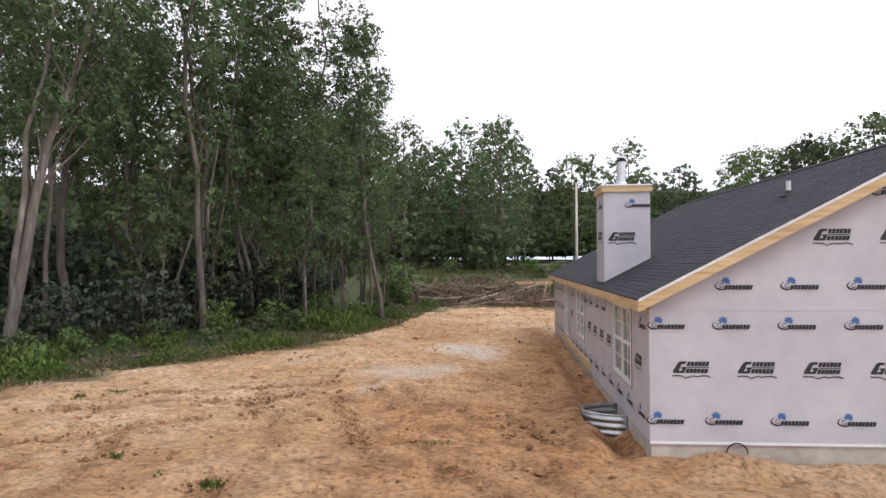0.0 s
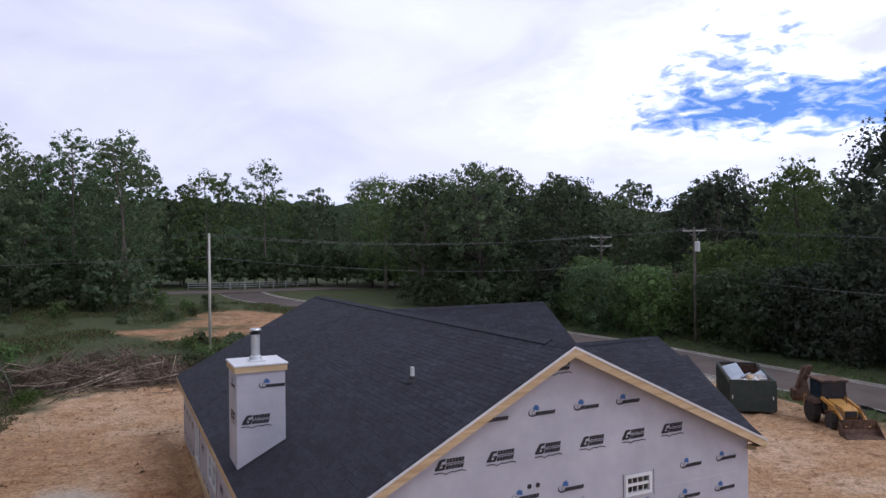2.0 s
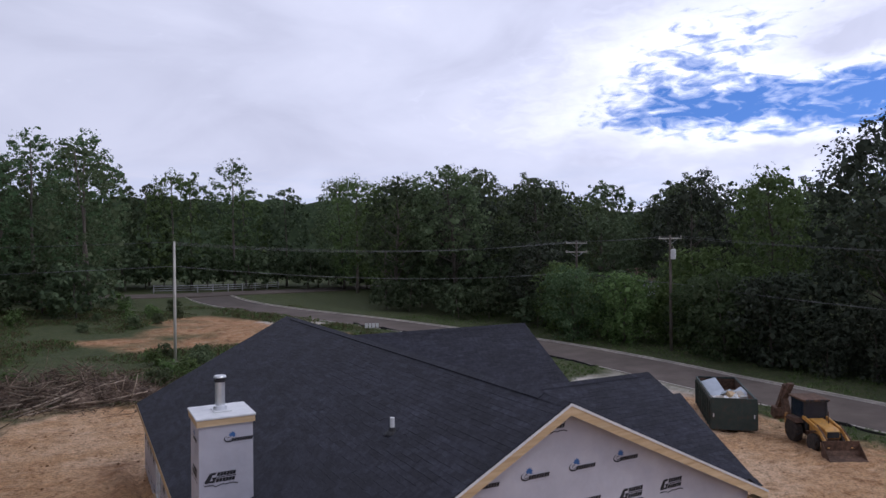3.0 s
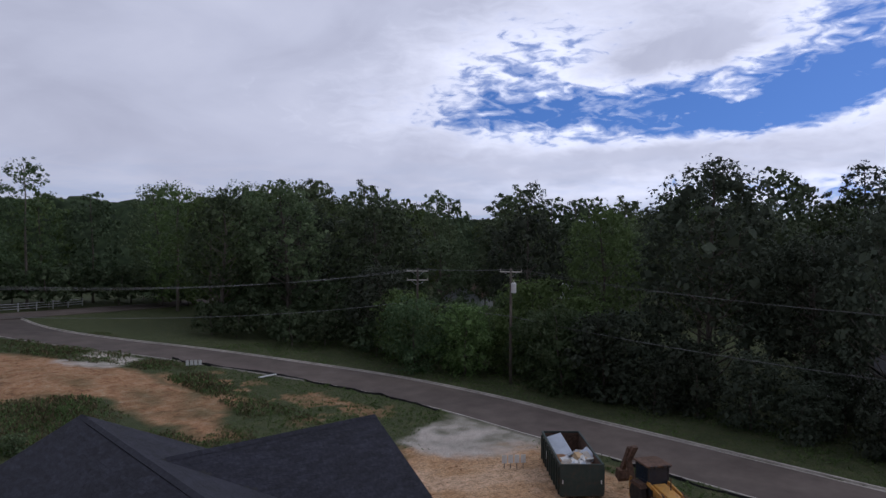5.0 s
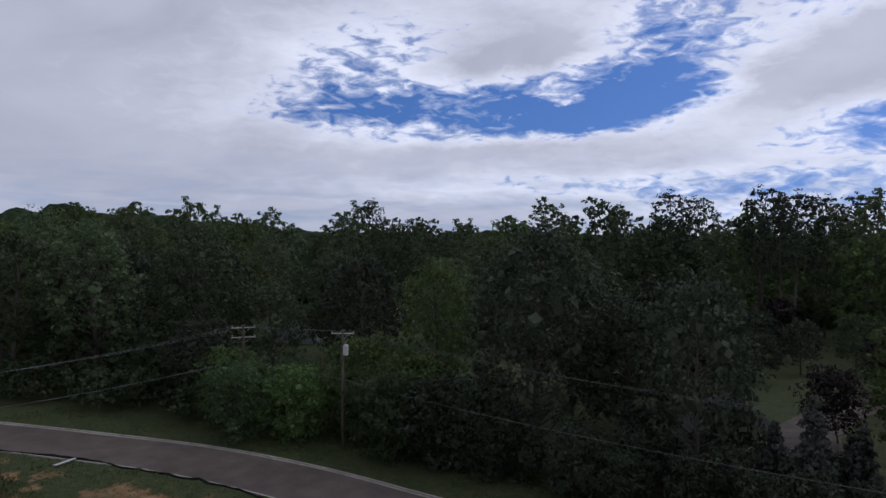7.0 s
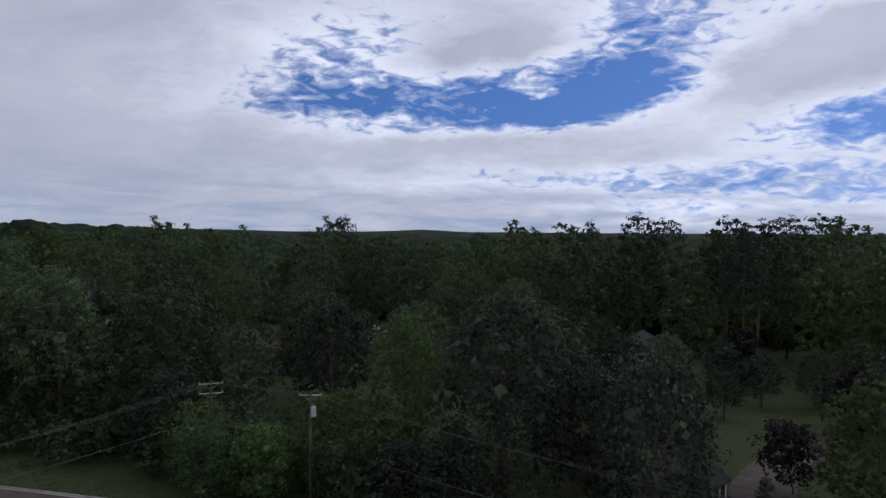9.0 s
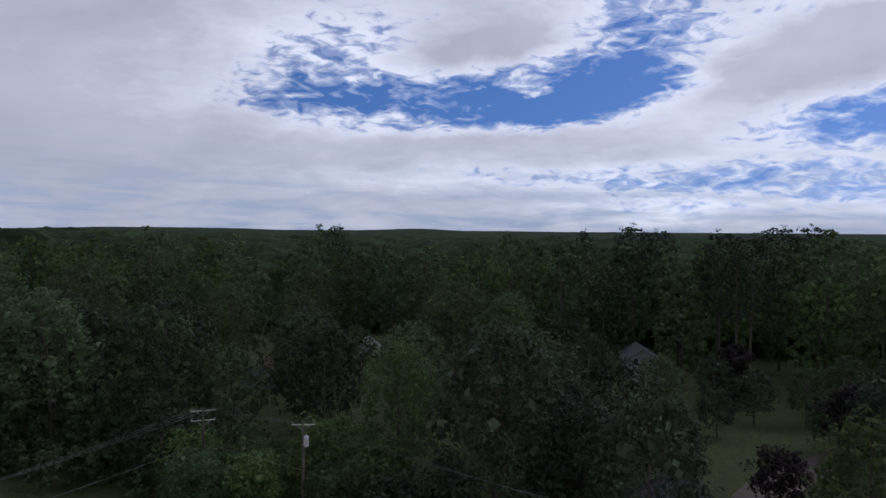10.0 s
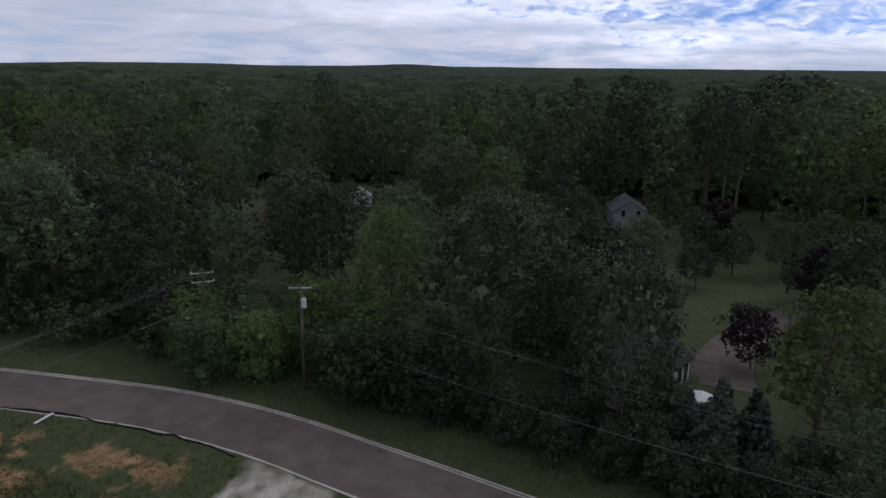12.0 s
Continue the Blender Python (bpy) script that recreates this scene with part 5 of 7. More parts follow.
def make_tree(name, seed, H, clear, R, trunk_r, lobes, per, leaf, mat, bark, label, lean=0.04, bend=0.35, group="", lobe_r=0.42, dome=False, twin=False, limbs=True, category="tree", lean_dir=None, kinks=(), bunch=13, inner=0):
    """A tree at the origin: tapered wandering trunk, limbs to each clump, and a crown of leaf sprays in uneven clumps."""
    rng = np.random.RandomState(seed)
    root = thing(name, label, category, group=group)
    k = 9
    hs = np.linspace(-0.05, 0.93, k)
    wob = np.cumsum(rng.normal(size=(k, 2)) * bend * 0.5, axis=0) * (np.linspace(0, 1, k)[:, None])
    ang = rng.rand() * 6.28 if lean_dir is None else radians(lean_dir)
    line = [np.array([wob[i, 0] + lean * H * hs[i] * math.cos(ang), wob[i, 1] + lean * H * hs[i] * math.sin(ang), H * hs[i]]) for i in range(k)]
    for i, h in enumerate(hs):
        if kinks:
            line[i][0] += float(np.interp(h, [q[0] for q in kinks], [q[1] for q in kinks]))
    line[0][:2] = line[1][:2] * 0.6
    wood = Shape()
    wood.tube(line, [trunk_r * (1.35 if i == 0 else 1.0 - 0.82 * h) for i, h in enumerate(np.maximum(hs, 0))], 7)

    def on_trunk(h):
        i = np.interp(h, hs, np.arange(k))
        j = int(min(i, k - 2))
        return line[j] + (line[j + 1] - line[j]) * (i - j)

    cs, rs = [], []
    for i in range(lobes):
        if dome:
            # clumps over an egg-shaped crown, none right underneath
            z = 1 - (1.62 if limbs else 1.9) * (i + 0.5) / lobes
            a = i * 2.39996 + rng.normal() * 0.25
            rr = math.sqrt(max(0.0, 1 - z * z))
            k2 = 0.6 + 0.2 * rng.rand()
            mid, half = H * (1 + clear) / 2, H * (1 - clear) / 2
            base = on_trunk(min(0.93, (mid + half * z * 0.5) / H))
            lr = R * lobe_r * (0.55 + 0.7 * rng.rand())
            c = np.array([base[0] + R * rr * k2 * math.cos(a), base[1] + R * rr * k2 * math.sin(a), mid + z * (half - lr * 0.75)])
            h = c[2] / H
        else:
            h = clear + (1 - clear) * ((i + rng.rand()) / lobes) ** 0.9
            f = (h - clear) / (1 - clear)
            prof = math.sin(math.pi * min(1, f * 0.78 + 0.14)) ** 0.6
            a = i * 2.4 + rng.rand()
            rad = R * prof * (0.35 + 0.5 * rng.rand())
            base = on_trunk(min(h * 0.97, 0.93))
            c = base + [rad * math.cos(a), rad * math.sin(a), rng.normal() * 0.25]
            lr = R * lobe_r * (0.65 + 0.6 * rng.rand()) * (0.6 + 0.5 * prof)
            c[2] = min(c[2], H - lr * 0.7)
        cs.append(c)
        rs.append(lr)
        if limbs and h < 0.9:
            s0 = on_trunk(max(0.1, h - 0.12 - 0.08 * rng.rand()))
            m = (s0 + c) / 2 + [0, 0, -0.06 * R]
            wood.tube([s0, m, c], [trunk_r * (0.28 * (1 - h) + 0.08), trunk_r * (0.17 * (1 - h) + 0.05), 0.012], 5, caps=False)
    if twin:
        a = rng.rand() * 6.28
        wood.tube([line[1], line[2] + [0.25 * math.cos(a), 0.25 * math.sin(a), 0.2]] + [p + [(0.35 + 0.26 * j + 0.12 * rng.normal()) * math.cos(a), (0.35 + 0.26 * j) * math.sin(a), 0.2] for j, p in enumerate(line[3:8])], [trunk_r * (0.62 - 0.08 * j) for j in range(7)], 6)
    part("trunk", wood, bark, root, smooth=True)
    crown = new("crown", leaf_mesh("crown", rng, cs, rs, per, leaf, mat, bunch=bunch, inner=inner))
    crown.parent = root
    return root


def placed(root, spots, rng, zoff=-0.1, smin=0.85, smax=1.15, first=True):
    """The thing itself at the first spot, copies at the others. A spot: x, y and, if given, scale, turn and breadth."""
    for i, sp in enumerate(spots):
        x, y = sp[:2]
        sc = sp[2] if len(sp) > 2 else rng.uniform(smin, smax)
        rz = sp[3] if len(sp) > 3 else rng.uniform(0, 360)
        wide = sp[4] if len(sp) > 4 else 1.0
        m = Matrix.LocRotScale((x, y, gz(x, y) + zoff), Euler((0, 0, radians(rz))), (wide * sc * rng.uniform(0.92, 1.08), wide * sc * rng.uniform(0.92, 1.08), sc))
        if i == 0 and first:
            root.matrix_basis = m
        else:
            ob = root.copy()
            scene.collection.objects.link(ob)
            ob.matrix_basis = m
            for c in root.children:
                d = c.copy()
                scene.collection.objects.link(d)
                d.parent = ob
                d.matrix_parent_inverse = c.matrix_parent_inverse
                for e in c.children:
                    g = e.copy()
                    scene.collection.objects.link(g)
                    g.parent = d


def scatter(rng, n, x0, x1, y0, y1, ok, gap, taken):
    res = []
    for _ in range(n * 12):
        if len(res) >= n:
            break
        x, y = rng.uniform(x0, x1), rng.uniform(y0, y1)
        if ok(x, y) and all((x - a) ** 2 + (y - b) ** 2 > gap * gap for a, b in taken):
            res.append((x, y))
            taken.append((x, y))
    return res


def off_road(x, y, margin):
    return float(np.min((ROAD[:, 0] - x) ** 2 + (ROAD[:, 1] - y) ** 2)) > (ROAD_HALF + margin) ** 2


rng = np.random.RandomState(11)
WOOD_LABEL = "slender woodland tree with a pale bare trunk and small green leaves"
tall = [make_tree("woodland_tree", 100 + i, H, clear, R, tr, lobes, per, 0.115, LEAF_WOOD if i % 2 else LEAF_PALE, bark, WOOD_LABEL, lean=ln, group="woodland beside the lot", lobe_r=0.4, twin=tw, bend=1.3)
        for i, (H, clear, R, tr, lobes, per, ln, tw, bark) in enumerate([
            (19.5, 0.46, 2.4, 0.117, 24, 156, 0.03, False, BARK_PALE),
            (21.5, 0.5, 2.8, 0.133, 26, 156, 0.07, True, BARK_PALE),
            (18.0, 0.4, 2.4, 0.101, 26, 156, 0.09, False, BARK),
            (22.5, 0.46, 2.9, 0.148, 28, 156, 0.05, False, BARK)])]
leaners = []
for i, (x, y, H, cl, tr, kinks, twin) in enumerate([
        (-14.2, 22.3, 17.5, 0.46, 0.22, ((0, 0), (0.12, 0.1), (0.28, 0.55), (0.45, 1.15), (0.7, 1.75), (1, 2.6)), True),
        (-15.0, 27.6, 17.0, 0.44, 0.2, ((0, 0), (0.12, -0.55), (0.3, -1.0), (0.55, -0.8), (1, 0.3)), False),
        (-13.0, 33.5, 19.5, 0.44, 0.19, ((0, 0), (0.1, 0.4), (0.3, 0.75), (0.6, 1.1), (1, 1.6)), True),
        (-15.0, 32.8, 15.0, 0.34, 0.14, ((0, 0), (0.12, 0.25), (0.3, -0.5), (0.6, -0.1), (1, 0.4)), False),
        (-4.2, 39.0, 18.4, 0.34, 0.14, ((0, 0), (0.15, -0.5), (0.4, -0.85), (0.6, -0.5), (1, -0.5)), False),
        (-7.9, 41.9, 15.0, 0.3, 0.11, ((0, 0), (0.3, -0.15), (0.6, 0.35), (1, 0.6)), False)]):
    t = make_tree("woodland_tree", 120 + i, H, cl, 2.0 if i == 4 else 2.5, tr, 36 if i == 4 else 30, 182, 0.105, LEAF_WOOD, BARK_PALE, "crooked woodland tree with a pale bare trunk", lean=0.0, bend=0.8, kinks=kinks, group="woodland beside the lot", lobe_r=0.4, twin=twin)
    t.matrix_basis = pose(x, y, gz(x, y) - 0.1)
    leaners.append(t)
for t, own in zip(leaners[3:], ([(-17.6, 36.2, 1.1, 20), (-10.2, 36.5, 0.95, 10)], [(-20.5, 33, 1.05, -15), (-9.0, 40.2, 1.1, 60)], [(-10.4, 35.2, 1.0, 40), (-6.3, 43.4, 0.9, 120), (-7.2, 33.5, 0.75, 300), (-5.4, 41.4, 0.8, 80)])):
    placed(t, own, rng, first=False)
edge = [(-19.4, 39.8), (-12.8, 33.8), (-10.4, 35.2), (-9.6, 44.0), (-7.2, 47.2), (-27, 39.7), (-12.0, 38.5), (-16.8, 34.5), (-22, 31), (-29, 37.5), (-24.5, 42), (-31, 45), (-34, 40), (-37, 49)]
taken = list(edge)


def left_edge(y):
    return float(np.interp(y, [-40, 8, 18, 22, 25, 31, 37, 45, 60, 95], [-16, -15, -14, -12.6, -10.8, -8, -6.4, -6.2, -9.5, -15]))


more = scatter(rng, 22, -46, -4, 22, 84, lambda x, y: x < left_edge(y) - 2.0 and x > left_edge(y) - 24, 3.2, taken)
# the last six stand outside the view, added to keep light from the wood
spots = edge + more + [(-17, 18), (-20, 22), (-24, 19), (-21, 13), (-27, 23), (-31, 26)]
for i, t in enumerate(tall):
    placed(t, [(*p, rng.uniform(0.92, 1.12)) for p in spots[i::4]], rng)

# small understorey trees inside the wood
sapling = [make_tree("sapling", 140 + i, 8.0, 0.3, 1.5, 0.05, 12, 80, 0.13, LEAF_PALE, BARK, "thin leafy sapling in the understorey", lean=0.06, group="saplings in the wood", lobe_r=0.5) for i in range(2)]
taken2 = []
sp = [(-8.6, 34.2), (-6.2, 37.6), (-5.0, 43.0), (-9.8, 38.2), (-11.6, 33.0), (-13.6, 29.4), (-7.0, 40.6)] + scatter(rng, 53, -50, -2, 20, 95, lambda x, y: x < left_edge(y) - 3.5 and x > left_edge(y) - 26, 2.2, taken2)
for i, t in enumerate(sapling):
    placed(t, sp[i::2], rng, smin=0.6, smax=1.35)

# bushes and weeds along the edge
bush = [make_tree("bush", 160 + i, 2.0, 0.05, 1.1, 0.04, 10, 110, 0.12, (LEAF_WEED, LEAF_PALE)[i], BARK, "low leafy bush at the edge of the wood", lean=0.02, group="bushes at the wood's edge", lobe_r=0.55, category="bush") for i in range(2)]
bs = [(-14.8, 21.5, 1.1), (-13.5, 22.2, 0.9), (-12.4, 23.8, 0.8), (-15.5, 23.5, 1.3), (-13.8, 25, 1.1), (-12, 27, 0.9), (-10.6, 29.2, 0.9), (-9.3, 30.2, 0.8), (-11.5, 31, 1.2), (-8.4, 33.3, 0.8), (-9.9, 33.8, 1.1), (-7.6, 36.4, 0.9), (-6.4, 38.6, 0.8), (-5.4, 41.5, 0.9), (-8.5, 37.4, 1.2), (-16.5, 26, 1.4), (-4.2, 47.5, 1.0), (-5, 50, 1.2), (-5.5, 54, 1.2), (-17.5, 22, 1.4), (-13.0, 20.4, 0.7), (-14.2, 19.6, 0.8), (-12.2, 21.6, 0.6), (-15.6, 20.6, 0.9), (-11.6, 25.2, 0.6), (-10.2, 27.2, 0.6), (-9.2, 28.6, 0.5), (-13.2, 18.6, 0.6), (-14.6, 17.6, 0.7), (-18, 25, 1.5), (-6.5, 60, 1.1), (7.6, 51.5, 0.8), (9.5, 53.5, 0.8), (10.5, 56, 0.9), (8.4, 55, 0.7), (12.5, 54, 0.7)]
bs = [(b[0] + (0.8 if 26 < b[1] < 46 else -0.3), b[1], b[2] * (0.66 if b[1] < 46 else 1.0)) for b in bs] + [(7.6, 60.0, 0.7), (11.2, 60.5, 0.8), (9.4, 57.0, 0.6), (8.6, 63.0, 0.7), (-1.8, 56.5, 0.5), (1.0, 57.5, 0.45), (-4.6, 57.0, 0.8)]
bs += [(x, y, rng.uniform(0.45, 0.95)) for x, y in scatter(rng, 34, -20, 17, 80, 111, lambda x, y: off_road(x, y, 4) and not within(CLAY, x, y), 2.6, [])]
for i, t in enumerate(bush):
    placed(t, bs[i::2], rng)

# ---- woods across the road ----
MID_LABEL = "broad deciduous tree in dense dark green leaf"
# the third and fifth kinds have backlit shade painted into their leaves
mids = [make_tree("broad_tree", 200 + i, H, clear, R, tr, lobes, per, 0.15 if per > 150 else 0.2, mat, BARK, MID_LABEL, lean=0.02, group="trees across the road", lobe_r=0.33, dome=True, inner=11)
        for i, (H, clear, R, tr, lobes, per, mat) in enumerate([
            (16, 0.1, 5.4, 0.26, 52, 91, LEAF), (17, 0.12, 5.0, 0.26, 48, 91, LEAF_LIME), (15, 0.08, 5.8, 0.24, 52, 91, LEAF_SHADED), (18, 0.15, 5.0, 0.28, 48, 91, LEAF_PALE), (16.5, 0.06, 5.4, 0.26, 60, 169, LEAF_SHADED)])]
# x, y, scale, kind, turn, breadth
named = [(78.8, 38.9, 1.22, 0, 20, 1.3), (61, 34.6, 1.34, 4, 75, 0.97), (63, 46.7, 1.1, 1, 140, 0.9), (112, 68.5, 1.13, 3, 200, 1.36), (79.4, 55.9, 0.99, 3, 60, 1.05), (70.1, 62.9, 1.24, 2, 10, 0.82), (60.2, 20.2, 1.24, 2, 250, 0.72), (66.9, 5.7, 1.0, 1, 30, 1.0)]
named += [(*p, 50 * k, 1.0) for k, p in enumerate([(65.1, 73.5, 0.9, 0), (88, 62.5, 0.68, 3), (90, 41, 0.95, 2), (80.2, 29.9, 1.1, 2), (82.6, 23.9, 0.77, 2), (77.8, 0.5, 0.85, 3), (52.8, 71, 0.75, 2), (99, 80.5, 0.75, 0), (67.7, 90.8, 1.3, 2), (66, 107, 1.3, 3), (70.5, 30, 1.04, 2), (65, 27, 0.92, 4), (58.5, 12.5, 0.42, 2), (60, 2, 0.6, 0), (58, -4, 0.75, 2), (62, -10, 0.8, 3), (59, 80, 1.2, 0), (50, 88, 1.2, 3), (45, 98, 1.25, 0), (56, 96, 1.3, 2), (73, -2, 0.72, 2), (84, -3, 0.8, 0), (90, -9, 0.9, 3), (98, -5, 0.9, 1), (66, -8, 0.8, 1), (108, 32, 0.6, 0), (96, 29, 0.8, 3), (110.4, 23.6, 0.52, 2), (112, 9.4, 0.56, 2), (121, 20, 0.6, 2), (124, 13, 0.62, 0), (126, 27, 0.66, 2), (130, 8, 0.7, 0), (118, 4, 0.6, 2)])]
taken3 = [(a, b) for a, b, *_ in named]


def clearing(x, y):
    return (84 < x < 138 and 3 + 0.08 * (x - 84) < y < 20 + 0.16 * (x - 84) - 0.012 * max(0, x - 112) ** 2) or (66 < x < 88 and 9 < y < 22) or math.hypot(x - 149, y - 46) < 8 or math.hypot(x - 127, y - 100) < 5 or math.hypot(x - 93, y - 97) < 6


def sight(x, y, tx, ty, wide, near):
    """Whether a spot stands in the line from the lot to a far house, past a distance."""
    d = math.hypot(tx - 6.5, ty - 6.7)
    ux, uy = (tx - 6.5) / d, (ty - 6.7) / d
    a, c = (x - 6.5) * ux + (y - 6.7) * uy, abs((x - 6.5) * uy - (y - 6.7) * ux)
    return near < a < d + 3 and c < wide


def open_view(x, y):
    return sight(x, y, 112, 68.5, 8, 88) or sight(x, y, 147, 45, 7, 84) or sight(x, y, 126, 99.5, 8.5, 78) or sight(x, y, 93, 97, 4.5, 95)


def east_ok(x, y):
    return x > 56 and off_road(x, y, 7) and not clearing(x, y) and not open_view(x, y) and 84 < math.hypot(x - 6, y - 7) < 130


fill = scatter(rng, 34, 56, 130, -18, 118, east_ok, 8.0, taken3)
for i, t in enumerate(mids):
    own = [(x, y, sc, rz, wide) for x, y, sc, k, rz, wide in named if k == i]
    placed(t, own + [(x, y, rng.uniform(0.85, 1.15)) for x, y in fill[i::4] if i < 4], rng, zoff=-0.3)

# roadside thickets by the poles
thick = [make_tree("roadside_shrub", 240 + i, 6.5, 0.02, 3.0, 0.1, 24, 208, 0.13, (LEAF_WEED, LEAF_WOOD, LEAF_SHADED)[i], BARK, ("dense rounded roadside shrub, lighter green", "dense rounded roadside shrub, lighter green", "dense roadside shrub under the trees, leaf colour darkened for shade")[i], lean=0.01, group="roadside shrubs", lobe_r=0.42, inner=9, category="shrub") for i in range(3)]
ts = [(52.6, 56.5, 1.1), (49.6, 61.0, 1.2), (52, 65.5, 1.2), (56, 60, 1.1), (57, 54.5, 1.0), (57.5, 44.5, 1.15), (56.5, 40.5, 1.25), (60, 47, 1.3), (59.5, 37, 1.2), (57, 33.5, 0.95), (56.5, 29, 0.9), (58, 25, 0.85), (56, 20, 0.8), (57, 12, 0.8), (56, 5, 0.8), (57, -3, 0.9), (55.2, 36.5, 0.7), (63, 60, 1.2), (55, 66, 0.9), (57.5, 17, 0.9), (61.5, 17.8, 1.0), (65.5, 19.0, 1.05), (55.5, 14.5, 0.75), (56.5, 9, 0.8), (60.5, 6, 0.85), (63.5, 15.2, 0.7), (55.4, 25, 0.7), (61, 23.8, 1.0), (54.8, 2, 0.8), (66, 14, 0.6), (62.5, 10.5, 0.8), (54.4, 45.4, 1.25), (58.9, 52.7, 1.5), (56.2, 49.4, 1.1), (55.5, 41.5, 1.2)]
# shrubs up to y 43 take the kind with shade in its leaf colour
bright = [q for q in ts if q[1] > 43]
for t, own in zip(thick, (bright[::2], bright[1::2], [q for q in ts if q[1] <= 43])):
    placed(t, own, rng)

# low growth that fills the foot of the far woods
under_far = make_tree("thicket", 260, 6.0, 0.02, 3.6, 0.1, 18, 52, 0.27, LEAF, BARK, "low dark thicket at the foot of the woods", lean=0.01, group="thickets under the woods", lobe_r=0.46, limbs=False, dome=True, category="thicket", inner=6)
foot = [(-34 + 3.6 * i, 95 + 4 * math.sin(i * 1.7), 1.2) for i in range(11)] + [(2 + 3.5 * i, 133 + 5 * math.sin(i * 2.1), 1.3) for i in range(15)] + [(54 + 1.2 * i, 112 - 7.5 * i, 1.3) for i in range(5)] + [(47 + 4 * i, 128 - 3 * i, 1.3) for i in range(6)] + [(-62 + 5 * i, 104, 1.4) for i in range(5)] + [(-20 + 4 * i, 128, 1.2) for i in range(6)] + [(*(road_at(58 + 3.6 * i)[0] - road_at(58 + 3.6 * i)[1] * (ROAD_HALF + 9.5 + 1.8 * math.sin(i * 2.3))), 0.85) for i in range(9)] + [(*(road_at(60 + 5 * i)[0] - road_at(60 + 5 * i)[1] * (ROAD_HALF + 15)), 1.25) for i in range(6)]
placed(under_far, foot, rng, zoff=-0.4)
# the gloom inside the wood is painted into this thicket's leaves
under_near = make_tree("thicket", 262, 5.0, 0.03, 2.6, 0.08, 20, 78, 0.18, LEAF_SHADED, BARK, "low green thicket inside the wood, leaf colour darkened for shade", lean=0.01, group="thickets under the woods", lobe_r=0.42, limbs=False, dome=True, category="thicket", inner=4)
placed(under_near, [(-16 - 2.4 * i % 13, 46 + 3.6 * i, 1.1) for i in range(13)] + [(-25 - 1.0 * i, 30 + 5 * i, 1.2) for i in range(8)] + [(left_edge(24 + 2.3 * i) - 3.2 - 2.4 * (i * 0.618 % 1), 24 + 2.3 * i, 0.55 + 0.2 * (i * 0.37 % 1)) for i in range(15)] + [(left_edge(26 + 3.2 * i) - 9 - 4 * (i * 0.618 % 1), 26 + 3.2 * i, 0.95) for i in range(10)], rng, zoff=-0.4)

# taller woods further off, all round the view
FAR_LABEL = "tall distant woodland tree in full leaf"
FAR_KINDS = [(25, 7.0, 30), (24, 7.4, 30), (26.5, 6.4, 30)]
skyline = [make_tree("distant_tree", 320 + i, H, 0.03, R, 0.3, lobes + 26, 78, 0.23, (LEAF_PALE, LEAF_LIME, LEAF_WOOD)[i], BARK, FAR_LABEL, lean=0.01, group="distant woods", lobe_r=0.28, limbs=False, dome=True, inner=8)
           for i, (H, R, lobes) in enumerate(FAR_KINDS)]
fars = [make_tree("distant_tree", 300 + i, H, 0.03, R, 0.3, lobes + 12, 39, 0.45, (LEAF, LEAF_LIME, LEAF_PALE)[i], BARK, FAR_LABEL, lean=0.01, group="distant woods", lobe_r=0.33, limbs=False, dome=True, inner=10)
        for i, (H, R, lobes) in enumerate(FAR_KINDS)]


def far_ok(x, y):
    d = math.hypot(x - 5, y - 5)
    a = math.degrees(math.atan2(x - 5, y - 5))
    if not (-32 < a < 108) or d > 205:
        return False
    if clearing(x, y) or open_view(x, y) or not off_road(x, y, 9):
        return False
    if d < 118 and a > 25:
        return False
    if a <= 25 and (y < 94 or (y < 130 and 4 < x < 46)):
        return False
    return True


taken4 = list(taken3)
EMERGENT = [(163, 50.8, 1.06, 40, 1.0), (145.9, 125, 0.965, 10, 0.75), (141.8, 28.8, 1.03, 120, 1.05), (200, 16.2, 1.09, 80, 1.2), (185, 70.5, 1.0, 0, 0.6), (147, 24.0, 1.01, 220, 1.0), (170, 47.5, 1.03, 140, 0.9), (197, 23, 1.08, 310, 1.1), (134, 24.5, 0.97, 60, 0.8)]
# the six listed spots, mostly unseen, are added to block light from the west
north = [(-45, 52), (-53, 62), (-41, 64), (-49, 44), (-41, 37), (-58, 52)] + scatter(rng, 56, -75, 62, 92, 142, far_ok, 7.2, taken4)
north.sort(key=lambda p: p[1] - 0.25 * p[0])
for i, t in enumerate(skyline):
    placed(t, [(x, y, rng.uniform(0.84, 0.94)) for x, y in north[:33][i::3]], rng, zoff=-0.5)
emergent = make_tree("emergent_tree", 330, 30, 0.45, 5.2, 0.35, 34, 78, 0.3, LEAF_SHADED, BARK, "tall tree standing above the distant woods", lean=0.01, group="distant woods", lobe_r=0.36, limbs=False, dome=True, inner=4)
placed(emergent, EMERGENT, rng, zoff=-0.5)
ring = scatter(rng, 86, 70, 215, -60, 190, far_ok, 10.5, taken4)
for i, t in enumerate(fars):
    placed(t, [(x, y, rng.uniform(0.76, 0.92)) for x, y in north[33:][i::3]] + [(x, y, rng.uniform(0.8, 1.12) * (1.06 if y < 78 and x > 118 else 0.95)) for x, y in ring[i::3]], rng, zoff=-0.5)


